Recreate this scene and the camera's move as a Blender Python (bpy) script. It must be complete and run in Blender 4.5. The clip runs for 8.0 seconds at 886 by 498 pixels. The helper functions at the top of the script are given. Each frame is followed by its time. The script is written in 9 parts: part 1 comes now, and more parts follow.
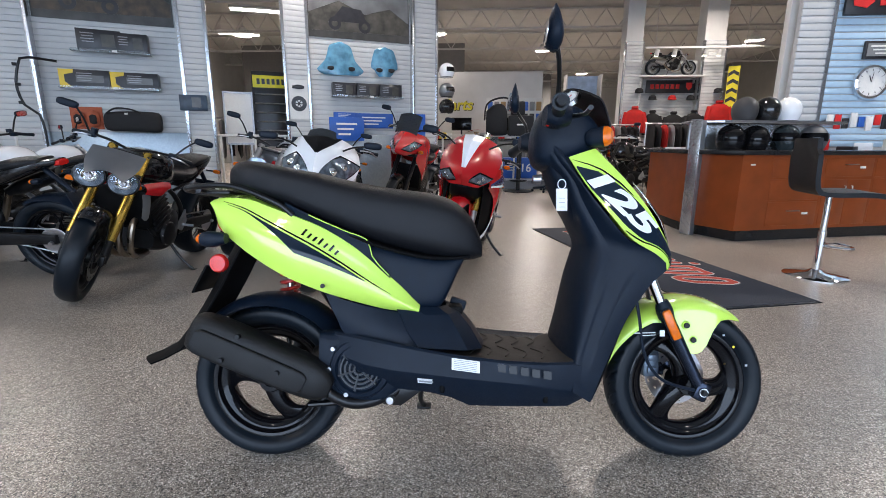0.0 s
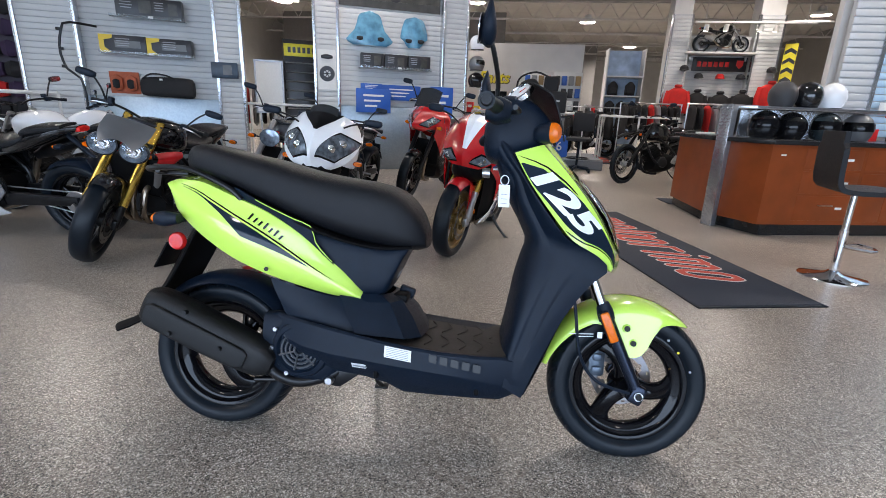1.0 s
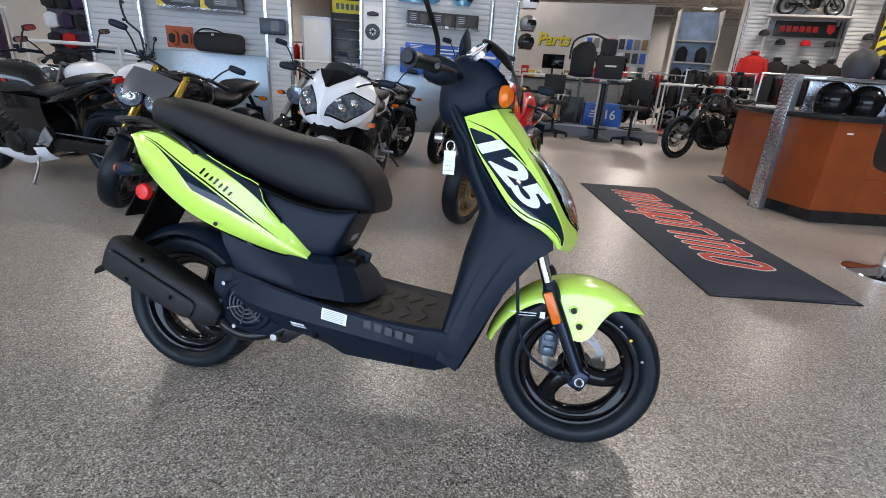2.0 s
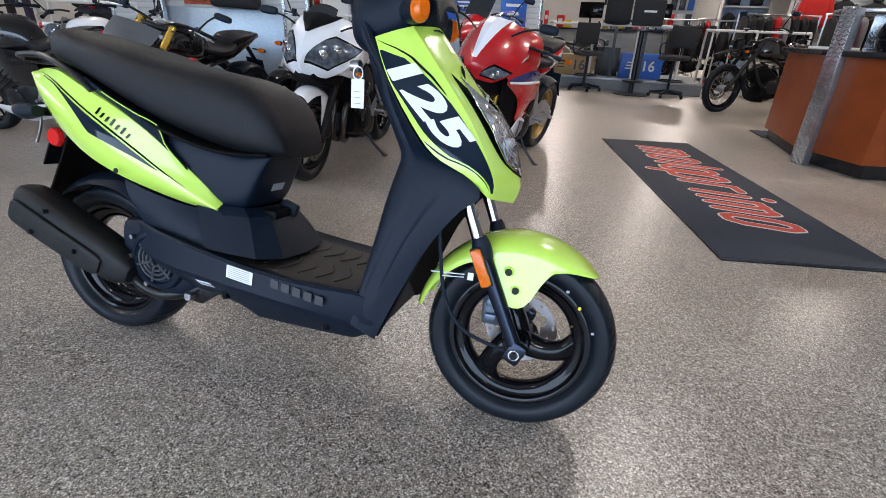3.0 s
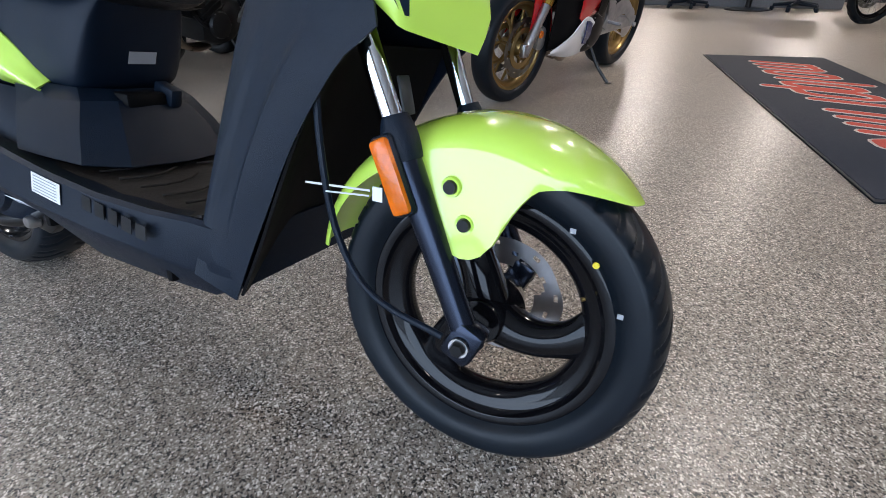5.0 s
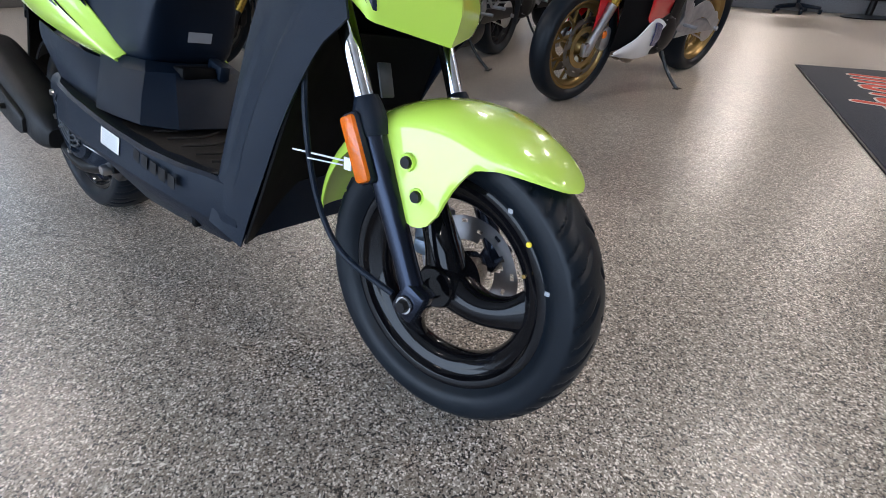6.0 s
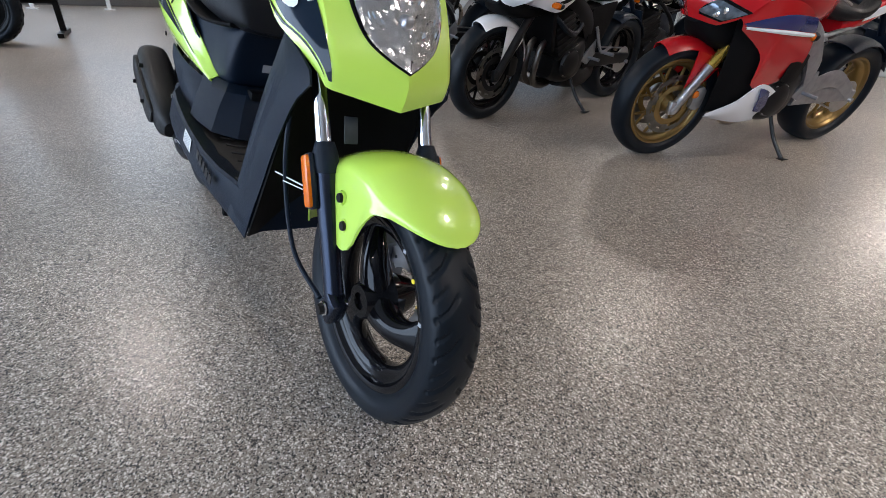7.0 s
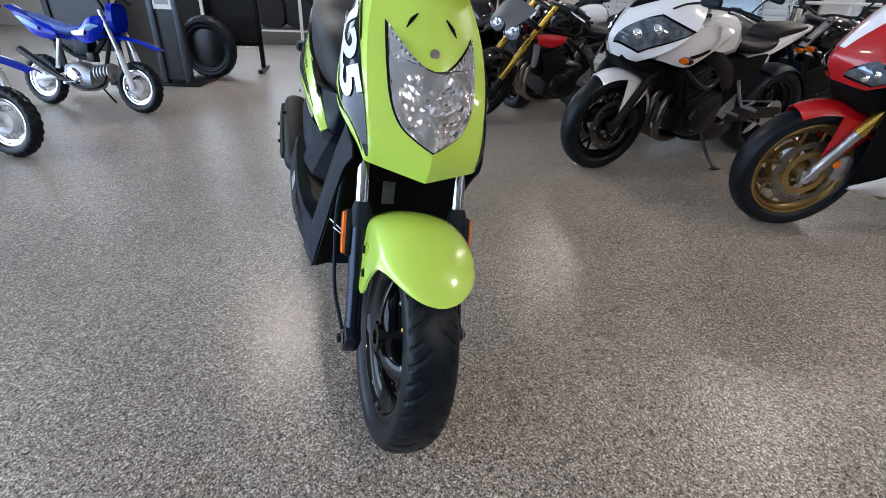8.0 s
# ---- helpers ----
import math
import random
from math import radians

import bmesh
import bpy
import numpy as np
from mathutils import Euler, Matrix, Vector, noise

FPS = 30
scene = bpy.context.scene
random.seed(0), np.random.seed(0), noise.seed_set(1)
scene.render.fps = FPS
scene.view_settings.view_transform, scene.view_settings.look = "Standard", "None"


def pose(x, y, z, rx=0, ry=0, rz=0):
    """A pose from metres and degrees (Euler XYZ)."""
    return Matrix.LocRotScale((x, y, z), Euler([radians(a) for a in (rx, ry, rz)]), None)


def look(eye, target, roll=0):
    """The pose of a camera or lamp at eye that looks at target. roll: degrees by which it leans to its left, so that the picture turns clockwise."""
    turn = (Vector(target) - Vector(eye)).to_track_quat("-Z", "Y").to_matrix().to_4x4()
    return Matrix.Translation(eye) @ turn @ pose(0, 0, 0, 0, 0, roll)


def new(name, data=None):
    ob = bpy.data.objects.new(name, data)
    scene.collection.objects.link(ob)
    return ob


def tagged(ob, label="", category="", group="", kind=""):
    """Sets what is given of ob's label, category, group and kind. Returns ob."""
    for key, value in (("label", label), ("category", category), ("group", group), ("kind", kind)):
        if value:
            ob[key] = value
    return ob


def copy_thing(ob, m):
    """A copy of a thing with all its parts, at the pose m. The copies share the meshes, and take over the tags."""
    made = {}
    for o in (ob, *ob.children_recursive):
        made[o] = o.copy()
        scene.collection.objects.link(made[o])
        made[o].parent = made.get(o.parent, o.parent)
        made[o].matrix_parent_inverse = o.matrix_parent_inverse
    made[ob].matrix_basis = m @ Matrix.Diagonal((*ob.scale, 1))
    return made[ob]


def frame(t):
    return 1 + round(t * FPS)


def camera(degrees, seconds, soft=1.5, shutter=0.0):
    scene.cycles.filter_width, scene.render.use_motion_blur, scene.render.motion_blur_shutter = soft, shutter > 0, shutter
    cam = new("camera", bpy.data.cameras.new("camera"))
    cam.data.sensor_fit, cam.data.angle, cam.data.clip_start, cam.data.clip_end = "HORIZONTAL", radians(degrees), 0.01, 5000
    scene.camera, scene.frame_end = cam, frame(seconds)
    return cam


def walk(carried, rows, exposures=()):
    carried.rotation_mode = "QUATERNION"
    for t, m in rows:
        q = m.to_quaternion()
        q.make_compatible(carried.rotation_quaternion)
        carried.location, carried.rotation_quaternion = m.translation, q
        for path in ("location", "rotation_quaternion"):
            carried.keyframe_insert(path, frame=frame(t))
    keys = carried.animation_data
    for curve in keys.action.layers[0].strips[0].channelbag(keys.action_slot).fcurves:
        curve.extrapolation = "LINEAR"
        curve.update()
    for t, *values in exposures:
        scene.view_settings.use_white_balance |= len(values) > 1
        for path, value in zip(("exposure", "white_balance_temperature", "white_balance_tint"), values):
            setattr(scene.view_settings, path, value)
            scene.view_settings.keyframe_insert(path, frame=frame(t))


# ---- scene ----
cam = camera(86.3, 8.0, soft=0.8)
PATH = [
    (0, (0.262, 0.287, 0.928), (0.107, 2.232, 0.489), 0.3),
    (0.5, (0.342, 0.287, 0.955), (0.137, 2.22, 0.481), 0.9),
    (1, (0.522, 0.315, 0.988), (0.223, 2.213, 0.435), 2.2),
    (1.2, (0.591, 0.329, 1.001), (0.246, 2.209, 0.413), 2.6),
    (2.3, (0.875, 0.481, 0.985), (0.329, 2.257, 0.244), 3.8),
    (2.5, (0.922, 0.531, 0.969), (0.349, 2.285, 0.198), 3.5),
    (3, (1.035, 0.669, 0.914), (0.407, 2.368, 0.066), 2.4),
    (3.5, (1.063, 0.807, 0.85), (0.357, 2.435, -0.072), 0.8),
    (4, (1.06, 0.974, 0.772), (0.285, 2.541, -0.2), -0.3),
    (4.5, (1.062, 1.106, 0.692), (0.242, 2.615, -0.335), -0.8),
    (4.7, (1.072, 1.153, 0.661), (0.232, 2.645, -0.372), -0.9),
    (5.8, (1.208, 1.188, 0.632), (0.154, 2.519, -0.426), -0.1),
    (6, (1.259, 1.194, 0.652), (0.15, 2.481, -0.405), 0.3),
    (6.5, (1.402, 1.261, 0.691), (0.138, 2.415, -0.344), 2.6),
    (7, (1.526, 1.351, 0.751), (0.089, 2.31, -0.256), 4.0),
    (7.5, (1.616, 1.448, 0.799), (0.029, 2.182, -0.172), 3.9),
    (8, (1.674, 1.535, 0.865), (-0.035, 1.989, -0.07), 2.8),
]
walk(cam, [(t, look(eye, target, roll)) for t, eye, target, roll in PATH])

# ---------------------------------------------------------------- world and light
world = bpy.data.worlds.new("sky")
scene.world = world
world.use_nodes = True
sky = world.node_tree.nodes.new("ShaderNodeTexSky")
sky.sky_type, sky.sun_disc = "NISHITA", False
sky.sun_elevation, sky.sun_rotation = radians(40), radians(200)
world.node_tree.nodes["Background"].inputs["Strength"].default_value = 0.1
world.node_tree.links.new(sky.outputs["Color"], world.node_tree.nodes["Background"].inputs["Color"])


def area_lamp(name, at, target, sx, sy, watts, colour):
    data = bpy.data.lights.new(name, "AREA")
    data.shape, data.size, data.size_y, data.energy, data.color = "RECTANGLE", sx, sy, watts, colour
    ob = new(name, data)
    ob.matrix_world = look(at, target)
    return ob


# daylight through the shop front and the side glazing
area_lamp("window_daylight", (1.0, -4.75, 1.8), (1.0, 6.0, 1.2), 13.0, 3.3, 860, (0.57, 0.735, 1.0))
area_lamp("side_window_daylight", (-10.85, -1.0, 3.1), (0.0, 1.0, 0.6), 6.6, 1.9, 150, (0.72, 0.84, 1.0))


def lamp_disc(x, y, z, watts):
    data = bpy.data.lights.new("bay_and_fill_light", "AREA")
    data.shape, data.size, data.energy, data.color = "DISK", 0.5, watts, (1.0, 0.90, 0.835)
    ob = new("bay_and_fill_light", data)
    ob.matrix_world = pose(x, y, z)
    return ob


# First four follow floor glints; the others are added to even out brightness.
LAMPS = [(-4.8, 0.7, 135), (-2.0, 7.4, 110), (1.5, 10.8, 105), (1.8, 5.6, 110), (-6.9, 6.4, 130), (4.9, 2.4, 60), (6.4, 5.8, 290), (5.3, 8.6, 130), (-5.6, 10.9, 116), (-1.9, -2.5, 50), (3.4, -2.3, 70)]
# Past the first, these are added to brighten the far end.
FAR_LAMPS = [(5.3, 11.3, 130), (2.4, 19.0, 560), (-1.2, 16.0, 560), (9.0, 17.5, 560), (5.0, 25.0, 560), (-7.4, 15.9, 560)]
for lx, ly, watts in LAMPS:
    lamp_disc(lx, ly, 4.28, watts)
for lx, ly, watts in FAR_LAMPS:
    lamp_disc(lx, ly, 4.28, watts)

# ---------------------------------------------------------------- materials
MATS = {}


def mat(name, colour, rough=0.5, metal=0.0, coat=0.0, vary=0.0, scale=12.0, bump=0.0, bump_scale=200.0, glass=0.0,
        emit=0.0, dark=None, ior=1.45, spec=0.5):
    if name in MATS:
        return MATS[name]
    m = bpy.data.materials.new(name)
    m.use_nodes = True
    nt = m.node_tree
    b = nt.nodes["Principled BSDF"]
    b.inputs["Base Color"].default_value = (*colour, 1)
    b.inputs["Roughness"].default_value = rough
    b.inputs["Metallic"].default_value = metal
    b.inputs["Coat Weight"].default_value = coat
    b.inputs["Coat Roughness"].default_value = 0.04
    b.inputs["Transmission Weight"].default_value = glass
    b.inputs["IOR"].default_value = ior
    b.inputs["Specular IOR Level"].default_value = spec
    if emit:
        b.inputs["Emission Color"].default_value = (*colour, 1)
        b.inputs["Emission Strength"].default_value = emit
    tc = nt.nodes.new("ShaderNodeTexCoord")
    if vary:
        n1 = nt.nodes.new("ShaderNodeTexNoise")
        n1.inputs["Scale"].default_value, n1.inputs["Detail"].default_value = scale, 8
        nt.links.new(tc.outputs["Object"], n1.inputs["Vector"])
        ramp = nt.nodes.new("ShaderNodeValToRGB")
        low = dark or tuple(c * (1 - vary) for c in colour)
        ramp.color_ramp.elements[0].color, ramp.color_ramp.elements[0].position = (*low, 1), 0.3
        ramp.color_ramp.elements[1].color, ramp.color_ramp.elements[1].position = (*[min(1, c * (1 + vary * 0.5)) for c in colour], 1), 0.7
        nt.links.new(n1.outputs["Fac"], ramp.inputs["Fac"])
        nt.links.new(ramp.outputs["Color"], b.inputs["Base Color"])
        mr = nt.nodes.new("ShaderNodeMapRange")
        mr.inputs["To Min"].default_value, mr.inputs["To Max"].default_value = max(0.02, rough * (1 - vary)), min(1, rough * (1 + vary))
        nt.links.new(n1.outputs["Fac"], mr.inputs["Value"])
        nt.links.new(mr.outputs["Result"], b.inputs["Roughness"])
    if bump:
        n2 = nt.nodes.new("ShaderNodeTexNoise")
        n2.inputs["Scale"].default_value, n2.inputs["Detail"].default_value = bump_scale, 3
        nt.links.new(tc.outputs["Object"], n2.inputs["Vector"])
        bp = nt.nodes.new("ShaderNodeBump")
        bp.inputs["Strength"].default_value, bp.inputs["Distance"].default_value = bump, 0.002
        nt.links.new(n2.outputs["Fac"], bp.inputs["Height"])
        nt.links.new(bp.outputs["Normal"], b.inputs["Normal"])
    MATS[name] = m
    return m


def floor_material():
    """Sealed quartz-flake floor: millimetre flakes of beige, grey, brown and near black under a satin coat."""
    m = bpy.data.materials.new("flake_floor")
    m.use_nodes = True
    nt = m.node_tree
    b = nt.nodes["Principled BSDF"]
    tc = nt.nodes.new("ShaderNodeTexCoord")
    v = nt.nodes.new("ShaderNodeTexVoronoi")
    v.inputs["Scale"].default_value = 350
    nt.links.new(tc.outputs["Object"], v.inputs["Vector"])
    sep = nt.nodes.new("ShaderNodeSeparateColor")
    nt.links.new(v.outputs["Color"], sep.inputs["Color"])
    ramp = nt.nodes.new("ShaderNodeValToRGB")
    e = ramp.color_ramp.elements
    ramp.color_ramp.interpolation = "CONSTANT"
    e[0].position, e[0].color = 0.0, (0.018, 0.016, 0.015, 1)
    e[1].position, e[1].color = 0.16, (0.163, 0.128, 0.099, 1)
    for p, c in ((0.32, (0.263, 0.222, 0.181, 1)), (0.58, (0.353, 0.312, 0.264, 1)), (0.8, (0.50, 0.45, 0.385, 1)), (0.90, (0.80, 0.745, 0.675, 1))):
        x = e.new(p)
        x.color = c
    v2 = nt.nodes.new("ShaderNodeTexVoronoi")
    v2.inputs["Scale"].default_value = 165
    nt.links.new(tc.outputs["Object"], v2.inputs["Vector"])
    sep2 = nt.nodes.new("ShaderNodeSeparateColor")
    nt.links.new(v2.outputs["Color"], sep2.inputs["Color"])
    clump = nt.nodes.new("ShaderNodeMapRange")
    clump.inputs["To Min"].default_value, clump.inputs["To Max"].default_value = -0.14, 0.14
    nt.links.new(sep2.outputs["Green"], clump.inputs["Value"])
    add = nt.nodes.new("ShaderNodeMath")
    add.operation = "ADD"
    nt.links.new(sep.outputs["Red"], add.inputs[0])
    nt.links.new(clump.outputs["Result"], add.inputs[1])
    nt.links.new(add.outputs["Value"], ramp.inputs["Fac"])
    n = nt.nodes.new("ShaderNodeTexNoise")
    n.inputs["Scale"].default_value, n.inputs["Detail"].default_value = 1.3, 9
    nt.links.new(tc.outputs["Object"], n.inputs["Vector"])
    mr = nt.nodes.new("ShaderNodeMapRange")
    mr.inputs["From Min"].default_value, mr.inputs["From Max"].default_value = 0.3, 0.7
    mr.inputs["To Min"].default_value, mr.inputs["To Max"].default_value = 0.80, 1.10
    nt.links.new(n.outputs["Fac"], mr.inputs["Value"])
    mix = nt.nodes.new("ShaderNodeMix")
    mix.data_type, mix.blend_type = "RGBA", "MULTIPLY"
    mix.inputs[0].default_value = 1.0
    nt.links.new(ramp.outputs["Color"], mix.inputs[6])
    nt.links.new(mr.outputs["Result"], mix.inputs[7])
    nt.links.new(mix.outputs[2], b.inputs["Base Color"])
    rr = nt.nodes.new("ShaderNodeMapRange")
    rr.inputs["To Min"].default_value, rr.inputs["To Max"].default_value = 0.25, 0.42
    nt.links.new(n.outputs["Fac"], rr.inputs["Value"])
    nt.links.new(rr.outputs["Result"], b.inputs["Roughness"])
    bp = nt.nodes.new("ShaderNodeBump")
    bp.inputs["Strength"].default_value, bp.inputs["Distance"].default_value = 0.25, 0.001
    n3 = nt.nodes.new("ShaderNodeTexNoise")
    n3.inputs["Scale"].default_value = 60
    nt.links.new(tc.outputs["Object"], n3.inputs["Vector"])
    nt.links.new(n3.outputs["Fac"], bp.inputs["Height"])
    nt.links.new(bp.outputs["Normal"], b.inputs["Normal"])
    b.inputs["Specular IOR Level"].default_value = 0.6
    return m


FLOOR = floor_material()
LIME = mat("lime_paint", (0.55, 0.80, 0.11), 0.26, coat=1.0, vary=0.03, scale=3)
# Blue in this base stands in for window daylight on black plastic.
PLASTIC = mat("black_plastic", (0.0036, 0.0086, 0.0180), 0.45, vary=0.14, scale=30, bump=0.3, bump_scale=900, spec=0.23)
PLASTIC_DARK = mat("dark_inner_plastic", (0.0035, 0.0035, 0.004), 0.6, vary=0.15, scale=20, spec=0.12)
VINYL = mat("seat_vinyl", (0.0075, 0.008, 0.010), 0.46, vary=0.12, scale=25, bump=0.5, bump_scale=700, spec=0.28)
TEALLINE = mat("teal_line", (0.03, 0.075, 0.075), 0.6, vary=0.3, scale=12)
RUBBER = mat("tyre_rubber", (0.0040, 0.0072, 0.0115), 0.40, vary=0.2, scale=18, bump=0.08, bump_scale=300, spec=0.26)
MATRUBBER = mat("footboard_rubber", (0.018, 0.015, 0.013), 0.6, vary=0.25, scale=14, bump=0.4, bump_scale=160)
GLOSSBLACK = mat("gloss_black", (0.0035, 0.0035, 0.0045), 0.09, vary=0.1, scale=9, spec=0.3)
SATINBLACK = mat("satin_black_metal", (0.007, 0.007, 0.008), 0.3, metal=0.2, vary=0.15, scale=22, spec=0.4)
CHROME = mat("chrome", (0.8, 0.8, 0.82), 0.08, metal=1.0, vary=0.05)
STEEL = mat("steel", (0.5, 0.5, 0.52), 0.3, metal=1.0, vary=0.2, scale=30)
ALU = mat("cast_aluminium", (0.36, 0.37, 0.39), 0.42, metal=0.8, vary=0.2, scale=25)
DARKCAST = mat("dark_cast_metal", (0.011, 0.011, 0.012), 0.4, metal=0.4, vary=0.3, scale=25, spec=0.4)
DECAL = mat("dark_gloss_decal", (0.008, 0.015, 0.026), 0.07, spec=0.35, vary=0.1, scale=5)
WHITEVINYL = mat("white_vinyl", (0.75, 0.76, 0.78), 0.3, vary=0.04)
PAPER = mat("label_paper", (0.72, 0.72, 0.7), 0.6, vary=0.06, scale=60)
GREYPRINT = mat("grey_print", (0.3, 0.31, 0.33), 0.6, vary=0.1)
AMBER = mat("amber_lens", (0.85, 0.17, 0.004), 0.12, glass=0.25, vary=0.15, scale=90, bump=0.4, bump_scale=160)
REDLENS = mat("red_lens", (0.75, 0.02, 0.015), 0.1, glass=0.2, vary=0.15, scale=90, bump=0.3, bump_scale=160)
CLEAR = mat("clear_lens", (0.98, 0.98, 0.98), 0.02, glass=1.0)
FORKPAINT = mat("fork_paint", (0.020, 0.026, 0.042), 0.24, metal=0.7, vary=0.08, scale=20)
BRASS = mat("brass", (0.6, 0.42, 0.15), 0.3, metal=1.0, vary=0.1)
YELLOWDOT = mat("yellow_mark", (0.8, 0.62, 0.03), 0.5, vary=0.05)
MUFFLER = mat("heatproof_black", (0.0075, 0.0075, 0.008), 0.48, vary=0.25, scale=26, bump=0.5, bump_scale=500, spec=0.35)
CALIPER = mat("caliper_paint", (0.13, 0.16, 0.20), 0.4, metal=0.6, vary=0.2, scale=40)
FANGREY = mat("grey_fan_plastic", (0.040, 0.046, 0.054), 0.35, vary=0.2, scale=40)
REDSPRING = mat("red_spring", (0.5, 0.03, 0.02), 0.35, vary=0.1)


# ---------------------------------------------------------------- mesh helpers
def cr(points, n):
    """n points along a smooth curve through the given ones, evenly by chord length."""
    p = [Vector(q) for q in points]
    if len(p) == 2:
        return [p[0].lerp(p[1], i / (n - 1)) for i in range(n)]
    fine = []
    for i in range(len(p) - 1):
        a, b, c, d = p[max(i - 1, 0)], p[i], p[i + 1], p[min(i + 2, len(p) - 1)]
        for k in range(12):
            t = k / 12
            fine.append(0.5 * ((2 * b) + (c - a) * t + (2 * a - 5 * b + 4 * c - d) * t * t + (3 * b - a - 3 * c + d) * t ** 3))
    fine.append(p[-1])
    cum = [0.0]
    for a, b in zip(fine, fine[1:]):
        cum.append(cum[-1] + (b - a).length)
    out, j = [], 0
    for i in range(n):
        s = cum[-1] * i / (n - 1)
        while j < len(cum) - 2 and cum[j + 1] < s:
            j += 1
        f = (s - cum[j]) / max(cum[j + 1] - cum[j], 1e-9)
        out.append(fine[j].lerp(fine[j + 1], min(max(f, 0), 1)))
    return out


def grid_mesh(rows, wrap_u=False, wrap_v=False, cap=False):
    bm = bmesh.new()
    vs = [[bm.verts.new(p) for p in row] for row in rows]
    nu, nv = len(vs), len(vs[0])
    for i in range(nu if wrap_u else nu - 1):
        for j in range(nv if wrap_v else nv - 1):
            q = (vs[i][j], vs[(i + 1) % nu][j], vs[(i + 1) % nu][(j + 1) % nv], vs[i][(j + 1) % nv])
            try:
                bm.faces.new(q)
            except ValueError:
                pass
    if cap:
        for row in (vs[0], vs[-1]):
            try:
                bm.faces.new(row)
            except ValueError:
                pass
    bmesh.ops.recalc_face_normals(bm, faces=bm.faces)
    return bm


def shell(rows, thick, away=None):
    """A sheet with thickness: the given grid and a copy pushed back along its normals, closed round the rim. Its outer side turns away from the point away."""
    nu, nv = len(rows), len(rows[0])
    P = [[Vector(p) for p in r] for r in rows]
    mid = sum((p for r in P for p in r), Vector((0, 0, 0))) / (nu * nv)
    if away is None:
        away = Vector((mid.x, 0, mid.z)) if abs(mid.y) > 0.02 else mid - Vector((0.3, 0, 0.15))
    away = Vector(away)
    N = []
    for i in range(nu):
        line = []
        for j in range(nv):
            a = P[min(i + 1, nu - 1)][j] - P[max(i - 1, 0)][j]
            b = P[i][min(j + 1, nv - 1)] - P[i][max(j - 1, 0)]
            nrm = a.cross(b)
            line.append(nrm.normalized() if nrm.length > 1e-12 else Vector((0, 0, 0)))
        N.append(line)
    if sum(n.dot(p - away) for r, q in zip(N, P) for n, p in zip(r, q)) < 0:
        thick = -thick
    back = [[p - n * thick for p, n in zip(q, r)] for q, r in zip(P, N)]
    bm = bmesh.new()
    f = [[bm.verts.new(p) for p in r] for r in P]
    g = [[bm.verts.new(p) for p in r] for r in back]
    for i in range(nu - 1):
        for j in range(nv - 1):
            bm.faces.new((f[i][j], f[i + 1][j], f[i + 1][j + 1], f[i][j + 1]))
            bm.faces.new((g[i][j], g[i][j + 1], g[i + 1][j + 1], g[i + 1][j]))
    for i in range(nu - 1):
        for j in (0, nv - 1):
            bm.faces.new((f[i][j], g[i][j], g[i + 1][j], f[i + 1][j]))
    for j in range(nv - 1):
        for i in (0, nu - 1):
            bm.faces.new((f[i][j], f[i][j + 1], g[i][j + 1], g[i][j]))
    bmesh.ops.recalc_face_normals(bm, faces=bm.faces)
    return bm


def sgn_pow(v, p):
    return math.copysign(abs(v) ** p, v)


def hull(stations, p=0.6, n=24, along=28, smooth=True):
    """A closed body along x. Stations: x, z top, z bottom, half width (, y of its middle)."""
    st = [tuple(s) + ((0.0,) if len(s) == 4 else ()) for s in stations]
    if smooth:
        a = cr([(s[0], s[1], s[2]) for s in st], along)
        b = cr([(s[0], s[3], s[4]) for s in st], along)
        xs = [s[0] for s in st]

        def pick(curve, x):
            for q, r in zip(curve, curve[1:]):
                if (q[0] - x) * (r[0] - x) <= 0 and q[0] != r[0]:
                    return q.lerp(r, (x - q[0]) / (r[0] - q[0]))
            return curve[0] if abs(curve[0][0] - x) < abs(curve[-1][0] - x) else curve[-1]
        st = []
        for q in a:
            r = pick(b, q[0])
            st.append((q[0], q[1], q[2], r[1], r[2]))
    rows = []
    for x, zt, zb, w, yc in st:
        zm, h = (zt + zb) / 2, (zt - zb) / 2
        rows.append([(x, yc + w * sgn_pow(math.cos(2 * math.pi * k / n), p), zm + h * sgn_pow(math.sin(2 * math.pi * k / n), p)) for k in range(n)])
    return grid_mesh(rows, wrap_v=True, cap=True)


def hull_y(stations, p, x, z):
    """Half width of a hull() body at x and z, straight between its stations."""
    st = sorted([tuple(q[:4]) for q in stations])
    for a, b in zip(st, st[1:]):
        if a[0] <= x <= b[0]:
            f = (x - a[0]) / (b[0] - a[0])
            zt, zb, w = (a[k] + (b[k] - a[k]) * f for k in (1, 2, 3))
            t = min(1.0, abs(z - (zt + zb) / 2) / max((zt - zb) / 2, 1e-6)) ** (1 / p)
            return w * max(0.0, 1 - t * t) ** (p / 2)
    return 0.0


def skin(stations, p, top, low, side, lift=0.004, n=14, m=7, thick=0.004):
    """A panel lying on a hull() body between two edges given as (x, z)."""
    a, b = cr([(q[0], q[1], 0) for q in top], n), cr([(q[0], q[1], 0) for q in low], n)
    rows = []
    for u, v in zip(a, b):
        line = []
        for k in range(m):
            q = u.lerp(v, k / (m - 1))
            line.append(Vector((q.x, side * (hull_y(stations, p, q.x, q.y) + lift), q.y)))
        rows.append(line)
    return shell(rows, thick)


